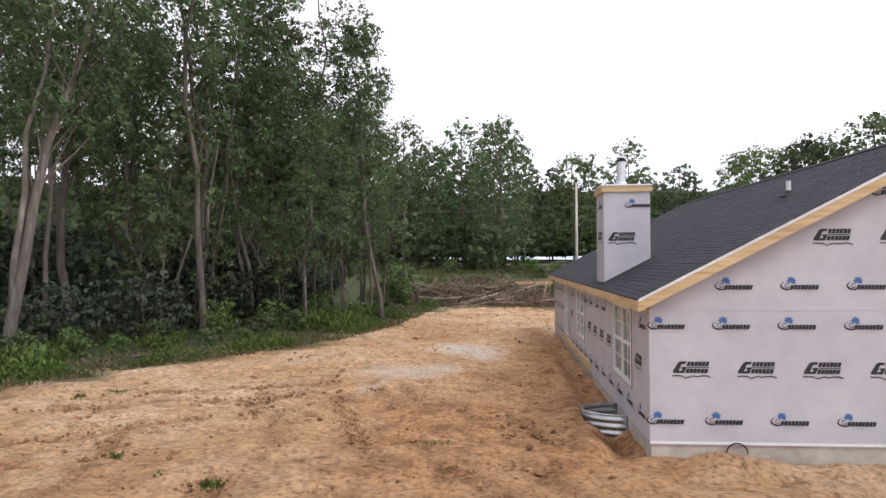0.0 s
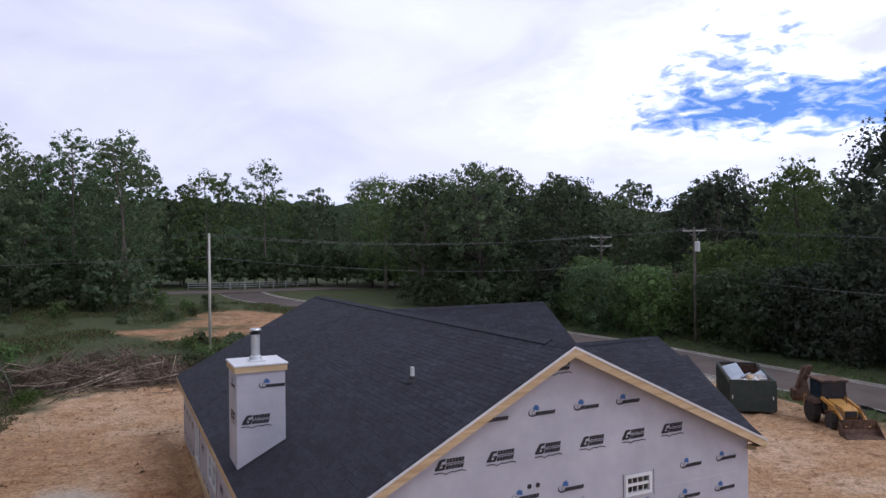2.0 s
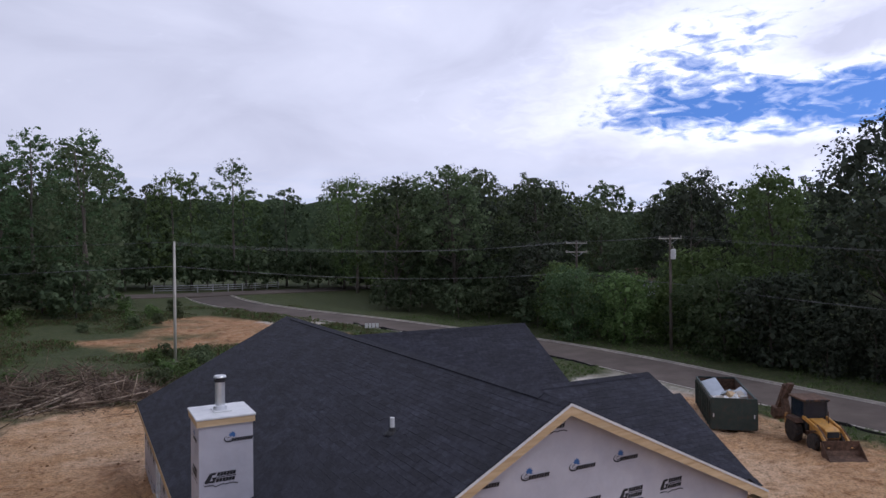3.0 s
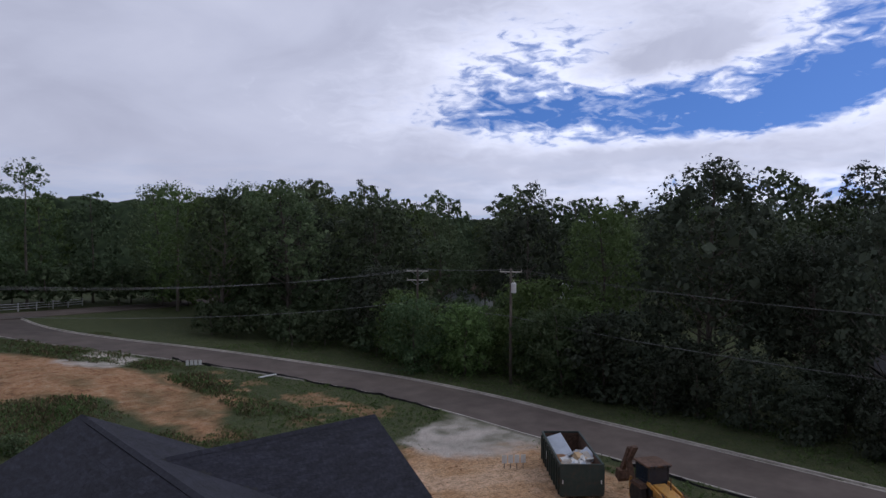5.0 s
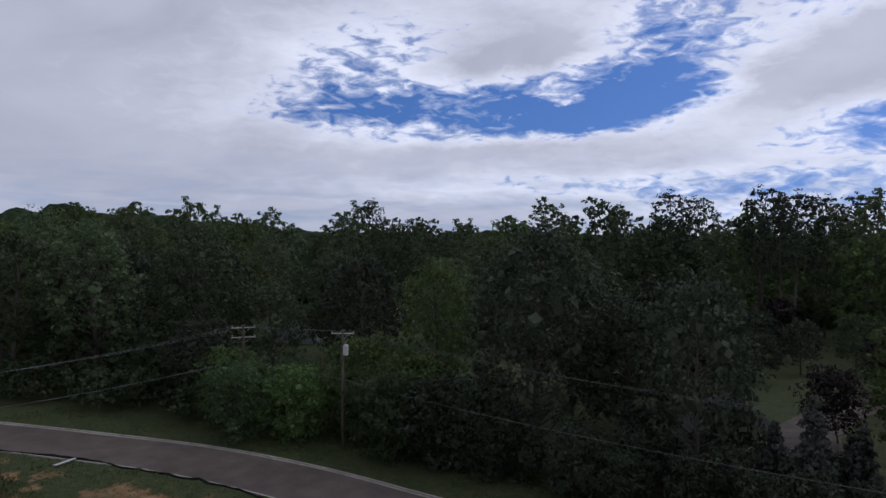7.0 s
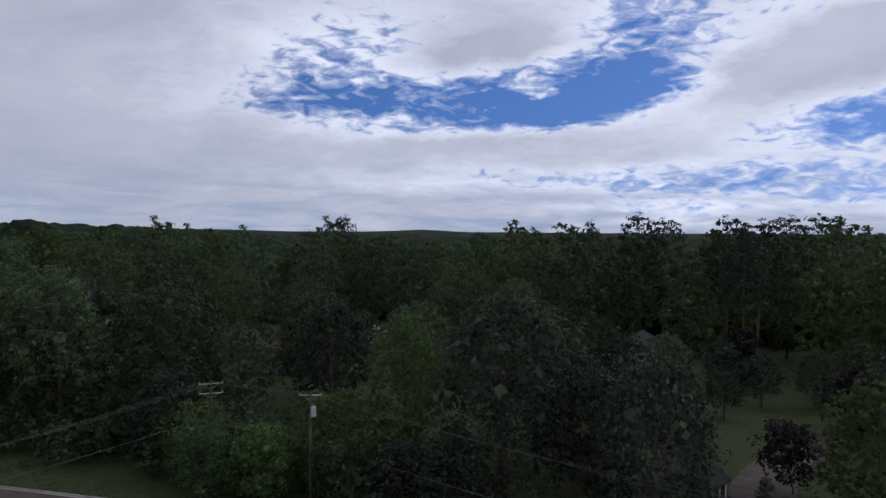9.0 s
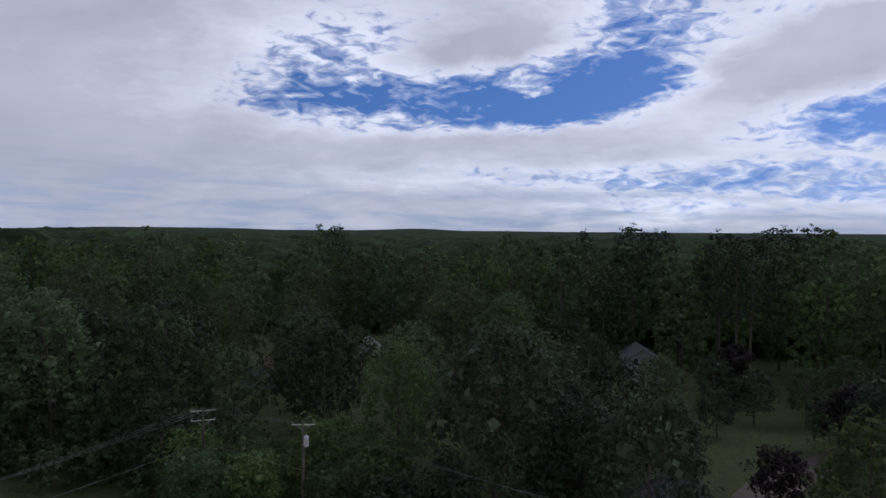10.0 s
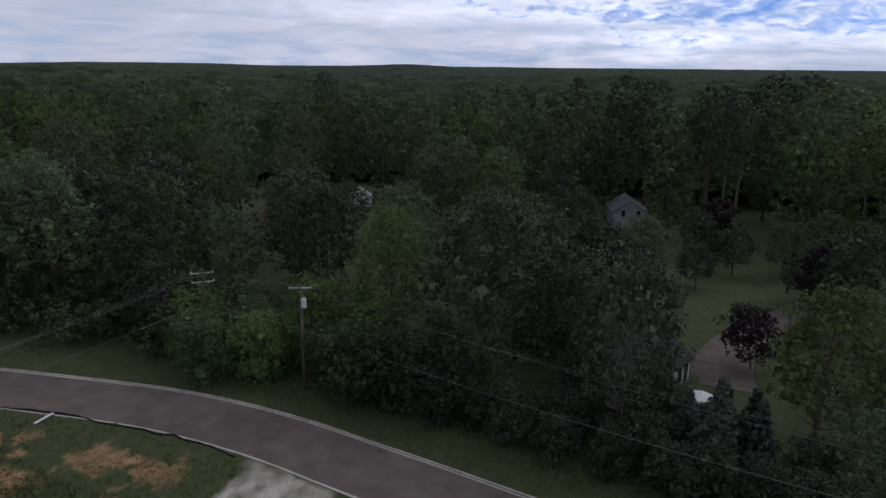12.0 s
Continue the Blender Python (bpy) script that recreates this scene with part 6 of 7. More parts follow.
def domes(x, y, cell, seed):
    """Rounded tree heads, one to a cell of a jittered grid: height 0 to 1, and a tone of its own for each."""
    ix, iy = np.floor(x / cell), np.floor(y / cell)
    best, tone = np.zeros(x.shape), np.full(x.shape, 0.5)
    for dx in (-1, 0, 1):
        for dy in (-1, 0, 1):
            cx, cy = ix + dx, iy + dy
            r1, r2, r3 = (value_noise(cx, cy, seed + k) for k in (0, 5, 9))
            px, py = (cx + 0.5 + 0.7 * (r1 - 0.5)) * cell, (cy + 0.5 + 0.7 * (r2 - 0.5)) * cell
            d2 = ((x - px) ** 2 + (y - py) ** 2) / (cell * (0.62 + 0.3 * r3)) ** 2
            h = np.sqrt(np.clip(1 - d2, 0, 1)) * (0.6 + 0.4 * r3)
            tone = np.where(h > best, r1, tone)
            best = np.maximum(best, h)
    return best, tone


def canopy():
    """The unbroken roof of leaves from the far woods to the horizon."""
    th = np.radians(np.arange(-50, 118, 0.5))
    rr = [178.0]
    while rr[-1] < 4500:
        rr.append(rr[-1] * 1.014 + 0.45)
    T, R = np.meshgrid(th, np.array(rr))
    X, Y = 5 + R * np.sin(T), 5 + R * np.cos(T)
    crowns, tone = domes(X, Y, 10.5, 93)
    near = np.clip(700 / R, 0.45, 1)
    Z = 11.5 + near * (8.5 * crowns + 3 * value_noise(X * 0.03, Y * 0.03, 94) + 3.0 * fbm(X * 0.3, Y * 0.3, 95)) + 6 * fbm(X * 0.004, Y * 0.004, 97)
    Z = Z + 7 * np.clip((48 - np.degrees(T)) / 20, 0, 1) * np.clip(900 / R, 0, 1)
    fall = np.clip((R - 178) / 30, 0, 1)
    Z = Z * (0.25 + 0.75 * fall)
    az = np.degrees(T)
    hill = 11 * np.exp(-((az - 36) / 7.5) ** 4) * np.clip((R - 2600) / 900, 0, 1) + 14 * np.exp(-((az - 56) / 3) ** 2) * np.clip((R - 1800) / 500, 0, 1)
    Z = Z + hill + np.clip((R - 1200) / 3300, 0, 1) * 6
    ny, nx = X.shape
    i = np.arange(nx * ny).reshape(ny, nx)
    me = bpy.data.meshes.new("far_woods")
    me.from_pydata(np.stack([X, Y, Z], -1).reshape(-1, 3).tolist(), [], np.stack([i[:-1, :-1], i[:-1, 1:], i[1:, 1:], i[1:, :-1]], -1).reshape(-1, 4).tolist())
    me.materials.append(CANOPY)
    ta = me.attributes.new("crown_tone", "FLOAT", "POINT")
    ta.data.foreach_set("value", tone.reshape(-1).astype(np.float32))
    me.polygons.foreach_set("use_smooth", np.ones(len(me.polygons), bool))
    tagged(new("far_woods", me), "unbroken dark green woods reaching to low hills on the horizon", "woods", kind="stuff")


CANOPY = material("canopy", [(0.32, (0.014, 0.022, 0.011)), (0.5, (0.031, 0.046, 0.022)), (0.72, (0.06, 0.084, 0.04))], scale=0.5, detail=8, rough=0.9, bump=1.0, bump_scale=0.7, big=0.3, big_scale=0.03)
cn = CANOPY.node_tree
for n in list(cn.nodes):
    if n.type == "BSDF_PRINCIPLED":
        n.inputs["Specular IOR Level"].default_value = 0.04
        base = n.inputs["Base Color"].links[0].from_socket
        ca = cn.nodes.new("ShaderNodeAttribute")
        ca.attribute_name = "crown_tone"
        cm = cn.nodes.new("ShaderNodeMapRange")
        cm.inputs["To Min"].default_value, cm.inputs["To Max"].default_value = 0.6, 1.35
        ch_ = cn.nodes.new("ShaderNodeHueSaturation")
        cn.links.new(ca.outputs["Fac"], cm.inputs["Value"])
        cn.links.new(cm.outputs[0], ch_.inputs["Value"])
        cn.links.new(base, ch_.inputs["Color"])
        cn.links.new(ch_.outputs[0], n.inputs["Base Color"])
canopy()


# ---- poles and wires ----
def power_pole(x, y, z_top, arm, label, transformer, mat, arm_dir=(0, 1), r=0.14):
    root = thing("utility_pole", label, "utility pole", group="utility poles")
    z0 = gz(x, y)
    part("pole", Shape().tube([(x, y, z0 - 0.5), (x, y, (z0 + z_top) / 2), (x, y, z_top)], [r * 1.15, r, r * 0.8], 12), mat, root, smooth=True)
    ax, ay = arm_dir
    if arm:
        for dz in ((-0.35, -1.35) if not transformer else (-0.35,)):
            part("crossarm", Shape().tube([(x - ax * arm / 2, y - ay * arm / 2, z_top + dz), (x + ax * arm / 2, y + ay * arm / 2, z_top + dz)], 0.065, 4), POLE_PALE, root, "weathered wooden crossarm")
            for t in (-0.46, 0.0, 0.46):
                if t == 0.0 and dz < -1:
                    continue
                px, py = x + ax * arm * t, y + ay * arm * t
                part("insulator", Shape().tube([(px, py, z_top + dz + 0.05), (px, py, z_top + dz + 0.14), (px, py, z_top + dz + 0.26)], [0.03, 0.06, 0.035], 8), CONCRETE, root, "pale ceramic insulator")
            part("brace", Shape().tube([(x + ax * arm * 0.3, y + ay * arm * 0.3, z_top + dz - 0.04), (x, y, z_top + dz - 0.6)], 0.018, 4), METAL, root)
            part("brace", Shape().tube([(x - ax * arm * 0.3, y - ay * arm * 0.3, z_top + dz - 0.04), (x, y, z_top + dz - 0.6)], 0.018, 4), METAL, root)
    if transformer:
        tx, ty = x - ax * 0.35 - 0.1, y - ay * 0.35
        can = part("transformer", Shape().tube([(tx, ty, z_top - 2.4), (tx, ty, z_top - 2.35), (tx, ty, z_top - 1.5), (tx, ty, z_top - 1.38)], [0.2, 0.25, 0.25, 0.17], 14), WHITE_METAL, root, "pale grey pole-mounted transformer can", smooth=False)
        part("bushing", Shape().tube([(tx, ty, z_top - 1.38), (tx, ty, z_top - 1.1)], 0.045, 8), CONCRETE, can)
    return root


TP, FP, LP = (53.45, 51.0, 11.0), (52.3, 63.8, 10.7), (9.2, 61.4, 10.65)
power_pole(*TP, 2.2, "dark wooden utility pole with crossarm and transformer beside the road", True, POLE_WOOD, (-0.55, 0.83))
power_pole(*FP, 2.4, "wooden utility pole with two crossarms standing among roadside shrubs", False, POLE_WOOD, (0.78, -0.63))
power_pole(*LP, 0, "slim pale wooden utility pole in the grass", False, POLE_PALE, (1, 0), 0.11)
power_pole(52.2, -2.0, 9.3, 2.2, "wooden utility pole further along the road", False, POLE_WOOD, (0.9, 0.1))


def wire(a, b, sag, r=0.012, label="black overhead cable sagging between poles"):
    a, b = Vector(a), Vector(b)
    pts = [a.lerp(b, t) - Vector((0, 0, 4 * sag * t * (1 - t))) for t in np.linspace(0, 1, 25)]
    ob = part("overhead_wire", Shape().tube(pts, r, 5), WIRE)
    tagged(ob, label, "wire", "overhead wires")


for o in (-0.9, 0.0, 0.9):
    wire((FP[0] - 0.78 * o, FP[1] + 0.63 * o, FP[2] - 0.1), (LP[0], LP[1] + 0.12 * o, LP[2] - 0.05 - 0.12 * (o + 0.9)), 0.9)
    wire((TP[0] - 0.5 * o, TP[1] + 0.8 * o, TP[2] - 0.1), (FP[0] - 0.78 * o, FP[1] + 0.63 * o, FP[2] - 0.1), 0.15)
    if o:
        wire((TP[0] - 0.5 * o, TP[1] + 0.8 * o, TP[2] - 0.1), (52.2 + 0.95 * o, -2.0, 9.2), 0.9)
wire((FP[0], FP[1], FP[2] - 3.6), (LP[0], LP[1], 8.65), 0.9, 0.02)
wire((TP[0], TP[1], TP[2] - 4.7), (FP[0], FP[1], FP[2] - 3.6), 0.15, 0.02)
wire((TP[0], TP[1], TP[2] - 4.7), (52.0, -2.0, 5.4), 0.8, 0.02)
wire((LP[0], LP[1], LP[2] - 0.05), (-60, 66, 11.5), 0.9)
wire((LP[0], LP[1], 8.65), (-60, 66, 9.4), 0.9, 0.02)


# ---- brush pile and site clutter ----
def brush_pile():
    rng = np.random.RandomState(5)
    root = thing("brush_pile", "heap of cut branches and uprooted brush beside the lot", "brush pile")
    twigs = Shape()
    for _ in range(2100):
        u = rng.rand()
        x = -4.6 + 11.6 * u
        y = 50.8 + rng.normal() * 2.0
        ridge = 1.75 * math.exp(-((x - 1.2) / 5.0) ** 4) * math.exp(-((y - 50.8) / 2.4) ** 2) * (0.7 + 0.5 * math.sin(x * 1.7) ** 2)
        z = gz(x, y) + ridge * rng.rand() ** 0.5
        L = 0.5 + 3.2 * rng.rand() ** 3
        a, e = rng.rand() * 6.28, rng.normal() * 0.4
        d = np.array([math.cos(a) * math.cos(e), math.sin(a) * math.cos(e), math.sin(e)]) * L
        p = np.array([x, y, z])
        r = 0.008 + 0.018 * rng.rand()
        twigs.tube([p - d / 2, p + rng.normal(size=3) * 0.08, p + d / 2], [r, r, r * 0.4], 3, caps=False)
    tagged(part("twig_litter", twigs, BRUSHWOOD, root), "tangle of brown twigs", kind="stuff")
    core = Shape()
    n = 26
    for i in range(n):
        x = -1.8 + 8.6 * i / n + rng.normal() * 0.2
        y = 50.6 + rng.normal() * 0.7
        h = 0.8 * math.exp(-((x - 2.0) / 4.4) ** 4)
        rr = 0.55 + 0.3 * rng.rand()
        core.tube([(x, y, gz(x, y) - 0.2), (x + 0.1, y, gz(x, y) + h * 0.5), (x, y, gz(x, y) + h)], [rr * 1.5, rr, rr * 0.35], 7)
    tagged(part("soil_core", core, BRUSHWOOD, root, smooth=True), "dark earth and roots inside the heap", kind="stuff")
    for k in range(26):
        x, y, a = rng.uniform(-4.4, 4.6), rng.uniform(48.0, 50.6), rng.normal() * 0.5 + (0.35 if k % 3 else 2.4)
        L, z = rng.uniform(1.0, 2.6), gz(x, y) + rng.uniform(0.5, 1.5)
        d = np.array([math.cos(a), math.sin(a) * 0.6, rng.normal() * 0.25]) * L / 2
        p = np.array([x, y, z])
        part("log", Shape().tube([p - d, p + rng.normal(size=3) * 0.12, p + d], [0.035, 0.03, 0.012], 6), DEADWOOD, root, "bare pale branch", smooth=True)
    for (x0, y0, z0), (x1, y1, z1), r in [((-2.6, 47.2, 0.55), (2.6, 49.6, 1.6), 0.07), ((-1.8, 46.6, 0.5), (3.2, 50.2, 1.75), 0.05), ((-3.6, 49.4, 1.2), (0.6, 49.6, 1.35), 0.06), ((0.2, 48.6, 0.9), (4.4, 49.8, 1.9), 0.045), ((3.0, 48.2, 0.6), (5.6, 49.2, 0.5), 0.05), ((4.6, 49, 1.0), (4.9, 48.6, 2.3), 0.035), ((-0.6, 48.1, 0.7), (1.4, 47.0, 0.45), 0.05), ((-2.2, 46.9, 0.45), (3.6, 49.4, 1.35), 0.085), ((-3.4, 48.4, 1.3), (-0.4, 48.3, 1.25), 0.075), ((-3.2, 47.4, 0.8), (-1.6, 48.4, 1.5), 0.05), ((1.6, 48.4, 0.9), (6.2, 49.2, 1.1), 0.06), ((5.2, 48.6, 0.9), (5.6, 48.4, 2.4), 0.04), ((2.0, 48.0, 0.6), (4.2, 47.4, 0.5), 0.045), ((-0.2, 49, 1.5), (0.9, 48.6, 2.3), 0.035), ((0.9, 49.3, 1.3), (-1.3, 48.7, 2.0), 0.04)]:
        m = ((x0 + x1) / 2, (y0 + y1) / 2 - 0.15, (z0 + z1) / 2 - 0.12)
        part("log", Shape().tube([(x0, y0, z0), m, (x1, y1, z1)], [r, r * 0.85, r * 0.5], 7), DEADWOOD, root, "bare pale branch", smooth=True)


brush_pile()


def leaning_stick(x, y, pts, r):
    ob = part("bent_sapling", Shape().tube([(x + a, y + b, gz(x, y) + c) for a, b, c in pts], [r * (1 - 0.12 * i) for i in range(len(pts))], 6), BARK_PALE, smooth=True)
    tagged(ob, "bare pale sapling bent over at the wood's edge", "sapling", "bent saplings")


leaning_stick(-3.0, 46.0, [(0, 0, -0.1), (-0.15, 0, 1.0), (-0.55, 0.1, 2.0), (-1.1, 0.1, 3.1), (-1.25, 0.2, 4.6)], 0.06)
leaning_stick(-6.9, 38.2, [(0, 0, -0.1), (-0.2, 0, 2.0), (-0.1, 0.1, 4.0), (0.4, 0.1, 6.4), (0.2, 0.2, 9)], 0.06)
leaning_stick(-13.4, 32.4, [(0, 0, -0.1), (-0.3, 0, 1.2), (0.2, 0.1, 2.6), (0.9, 0.1, 4.6)], 0.09)


def weeds(name, label, n, spot, size, height, mat, seed, category="weeds"):
    """Loose low growth: tufts of upright leaves; spot(rng) gives each tuft's place and vigour."""
    rng = np.random.RandomState(seed)
    C, S = [], []
    while len(C) < n:
        q = spot(rng)
        if q is None:
            continue
        C.append((q[0], q[1], gz(q[0], q[1])))
        S.append(q[2])
    C, S = np.array(C), np.array(S)
    per = 7
    P = np.repeat(C, per, 0)
    V = np.repeat(S, per)
    m = len(P)
    P = P + np.stack([rng.normal(size=m) * 0.14 * V, rng.normal(size=m) * 0.14 * V, rng.rand(m) * height * V * 0.75], 1)
    up = np.stack([rng.normal(size=m) * 0.55, rng.normal(size=m) * 0.55, 0.5 + rng.rand(m)], 1)
    up /= np.linalg.norm(up, axis=1)[:, None]
    a = rng.rand(m) * 6.28
    side = np.stack([np.cos(a), np.sin(a), np.zeros(m)], 1)
    s = (size * V * (0.6 + 0.8 * rng.rand(m)))[:, None]
    q = np.stack([P - up * s * 0.2, P + side * s * 0.3 + up * s * 0.5, P + up * s * 1.2, P - side * s * 0.3 + up * s * 0.5], 1)
    me = bpy.data.meshes.new(name)
    me.from_pydata(q.reshape(-1, 3).tolist(), [], np.arange(4 * m).reshape(m, 4).tolist())
    me.materials.append(mat)
    tagged(new(name, me), label, category, kind="stuff")


def edge_spot(rng):
    y = rng.uniform(16, 48)
    e = float(np.interp(y, [16, 18.6, 21.8, 26.9, 31.1, 36.9, 44.6, 48], [-12, -11.6, -9.6, -6.4, -4.7, -3.5, -2.5, -1.5]))
    x = e + 0.1 - abs(rng.normal()) * 2.6
    d = e - x
    v = float(value_noise(np.array([x * 0.45]), np.array([y * 0.45]), 27)[0])
    if v < 0.5 + 0.14 * rng.rand():
        return None
    return (x, y, 0.25 + 0.5 * v * min(max(d + 0.6, 0.2), 2.5) * rng.rand() + 0.15 * rng.rand())


def field_spot(rng):
    x, y = rng.uniform(-8, 31), rng.uniform(47, 100)
    if not off_road(x, y, 0.8) or within(CLAY, x, y) or within(LOT, x, y) or math.hypot((x - 2.4) / 5, (y - 50.5) / 2) < 1:
        return None
    v = float(value_noise(np.array([x * 0.25]), np.array([y * 0.25]), 7)[0])
    return (x, y, 0.35 + 1.1 * v * v) if v > 0.3 else None


def verge_spot(rng):
    x, y = rng.uniform(23, 60), rng.uniform(8, 84)
    if not off_road(x, y, 0.5) or any(within(p, x, y) for p in (CLAY, LOT, GRAVEL, GRAVEL_FAR)):
        return None
    v = float(value_noise(np.array([x * 0.3]), np.array([y * 0.3]), 8)[0])
    return (x, y, 0.25 + 0.5 * v)


def tuft_spot(rng):
    x, y = TUFTS[rng.randint(len(TUFTS))]
    return (x + 0.1 * rng.normal(), y + 0.1 * rng.normal(), 0.25 + 0.25 * rng.rand())


TUFTS = [(-4.9, 13.1), (-3.4, 12.4), (-2.6, 11.9), (-2.6, 11.95), (-3.4, 12.35), (0.9, 14.8), (-8.6, 17.6), (-7.9, 18.4)]
WEED = leaf_material("weed", (0.06, 0.1, 0.025), (0.1, 0.16, 0.04), (0.16, 0.23, 0.07))
DRY = leaf_material("dry_grass", (0.09, 0.085, 0.04), (0.15, 0.14, 0.07), (0.26, 0.21, 0.12))
weeds("edge_weeds", "bright green weeds along the edge of the wood", 3400, edge_spot, 0.17, 0.8, WEED, 31)
def fringe_spot(rng):
    y = rng.uniform(16, 48)
    e = float(np.interp(y, [16, 18.6, 21.8, 26.9, 31.1, 36.9, 44.6, 48], [-12, -11.6, -9.6, -6.4, -4.7, -3.5, -2.5, -1.5]))
    return (e + 0.5 - abs(rng.normal()) * 2.2, y, 0.2 + 0.35 * rng.rand())


weeds("dead_grass", "straw and dead stems along the edge of the wood", 2600, fringe_spot, 0.2, 0.3, DRY, 36)
weeds("field_grass", "rough mixed green and straw grass behind the lot", 5200, field_spot, 0.17, 0.45, LEAF_LIME, 32)
weeds("dry_grass", "straw-coloured dry grass stems", 4600, field_spot, 0.2, 0.45, DRY, 33)
weeds("verge_grass", "short rough grass on the road verge", 5200, verge_spot, 0.2, 0.2, LEAF_LIME, 34)
weeds("grass_tuft", "small grass tufts on bare earth", 50, tuft_spot, 0.16, 0.15, WEED, 35)


def clods():
    rng = np.random.RandomState(41)
    s = Shape()
    base = [(1, 0, 0), (-1, 0, 0), (0, 1, 0), (0, -1, 0), (0, 0, 1), (0, 0, -1)]
    tri = [(0, 2, 4), (2, 1, 4), (1, 3, 4), (3, 0, 4), (2, 0, 5), (1, 2, 5), (3, 1, 5), (0, 3, 5)]
    n = 0
    while n < 4200:
        x, y = rng.uniform(-9, 5), 4 + 40 * rng.rand() ** 1.8
        if n > 3700:
            x, y = rng.uniform(18, 41), rng.uniform(12, 38)
        if not within(LOT, x, y):
            continue
        if float(value_noise(np.array([x * 0.5]), np.array([y * 0.5]), 19)[0]) < 0.42:
            continue
        r = 0.012 + 0.075 * rng.rand() ** 5
        k = rng.uniform(0.6, 1.3, (6, 1))
        v = np.array(base) * k * r * [1.2, 1.0, 0.7] + [x, y, gz(x, y) + 0.02]
        s.add(v.tolist(), tri)
        n += 1
    # crumbs thrown up along the machine tracks
    for (ax, ay), (bx, by) in RUTS:
        for _ in range(170):
            t = rng.rand()
            x, y = ax + (bx - ax) * t + rng.normal() * 0.2, ay + (by - ay) * t + rng.normal() * 0.2
            r = 0.012 + 0.05 * rng.rand() ** 3
            v = np.array(base) * rng.uniform(0.6, 1.3, (6, 1)) * r * [1.3, 1.1, 0.8] + [x, y, gz(x, y) + 0.02]
            s.add(v.tolist(), tri)
    me = s.mesh("earth_clods", CLOD)
    tagged(new("earth_clods", me), "loose clods of brown earth and small stones", "clods", kind="stuff")


clods()


def stake(x, y, h, lean, label, mat=LUMBER, r=0.02):
    ob = part("survey_stake", Shape().box(-r, r, -r, r, -0.15, h), mat)
    ob.matrix_basis = pose(x, y, gz(x, y), lean, lean * 0.5, 20)
    tagged(ob, label, "stake", "survey stakes")


stake(-2.4, 21.7, 0.45, 4, "short wooden survey stake in the earth")
stake(-1.0, 38.0, 0.6, -3, "short wooden survey stake in the earth")
rock = part("rock", Shape().tube([(-2.9, 22.4, gz(-2.9, 22.4) - 0.05), (-2.85, 22.4, gz(-2.9, 22.4) + 0.06), (-2.8, 22.45, gz(-2.9, 22.4) + 0.12)], [0.11, 0.1, 0.04], 7), CLOD, smooth=True)
tagged(rock, "pale rounded rock on the bare earth", "rock")
branch = part("fallen_branch", Shape().tube([(-10.6, 23.4, gz(-10, 23) + 0.12), (-9.7, 23.5, gz(-10, 23) + 0.2), (-8.7, 23.1, gz(-9, 23) + 0.1)], [0.04, 0.05, 0.03], 6), BARK_PALE, smooth=True)
tagged(branch, "bare fallen branch lying at the wood's edge", "branch")
plank = part("plank", Shape().box(-1.0, 1.0, -0.14, 0.14, 0.02, 0.1), PAINT_WHITE)
plank.matrix_basis = pose(35.3, 66.0, gz(35.3, 66) + 0.1, 0, 0, 12)
tagged(plank, "white plank lying on the grass", "plank")


def permit_sign(x, y, turn, group):
    root = thing("permit_sign", "small white notice boards on short stakes beside the drive", "sign", (x, y, gz(x, y)), turn, group)
    for i in range(4):
        part("board", Shape().box(-0.75 + 0.4 * i, -0.45 + 0.4 * i, -0.015, 0.015, 0.35, 0.85), PAINT_WHITE, root)
        part("post", Shape().box(-0.62 + 0.4 * i, -0.58 + 0.4 * i, 0.016, 0.05, -0.2, 0.8), POLE_WOOD, root)


permit_sign(35.4, 34.5, -35, "notice boards")
permit_sign(31.0, 73.2, -25, "notice boards")


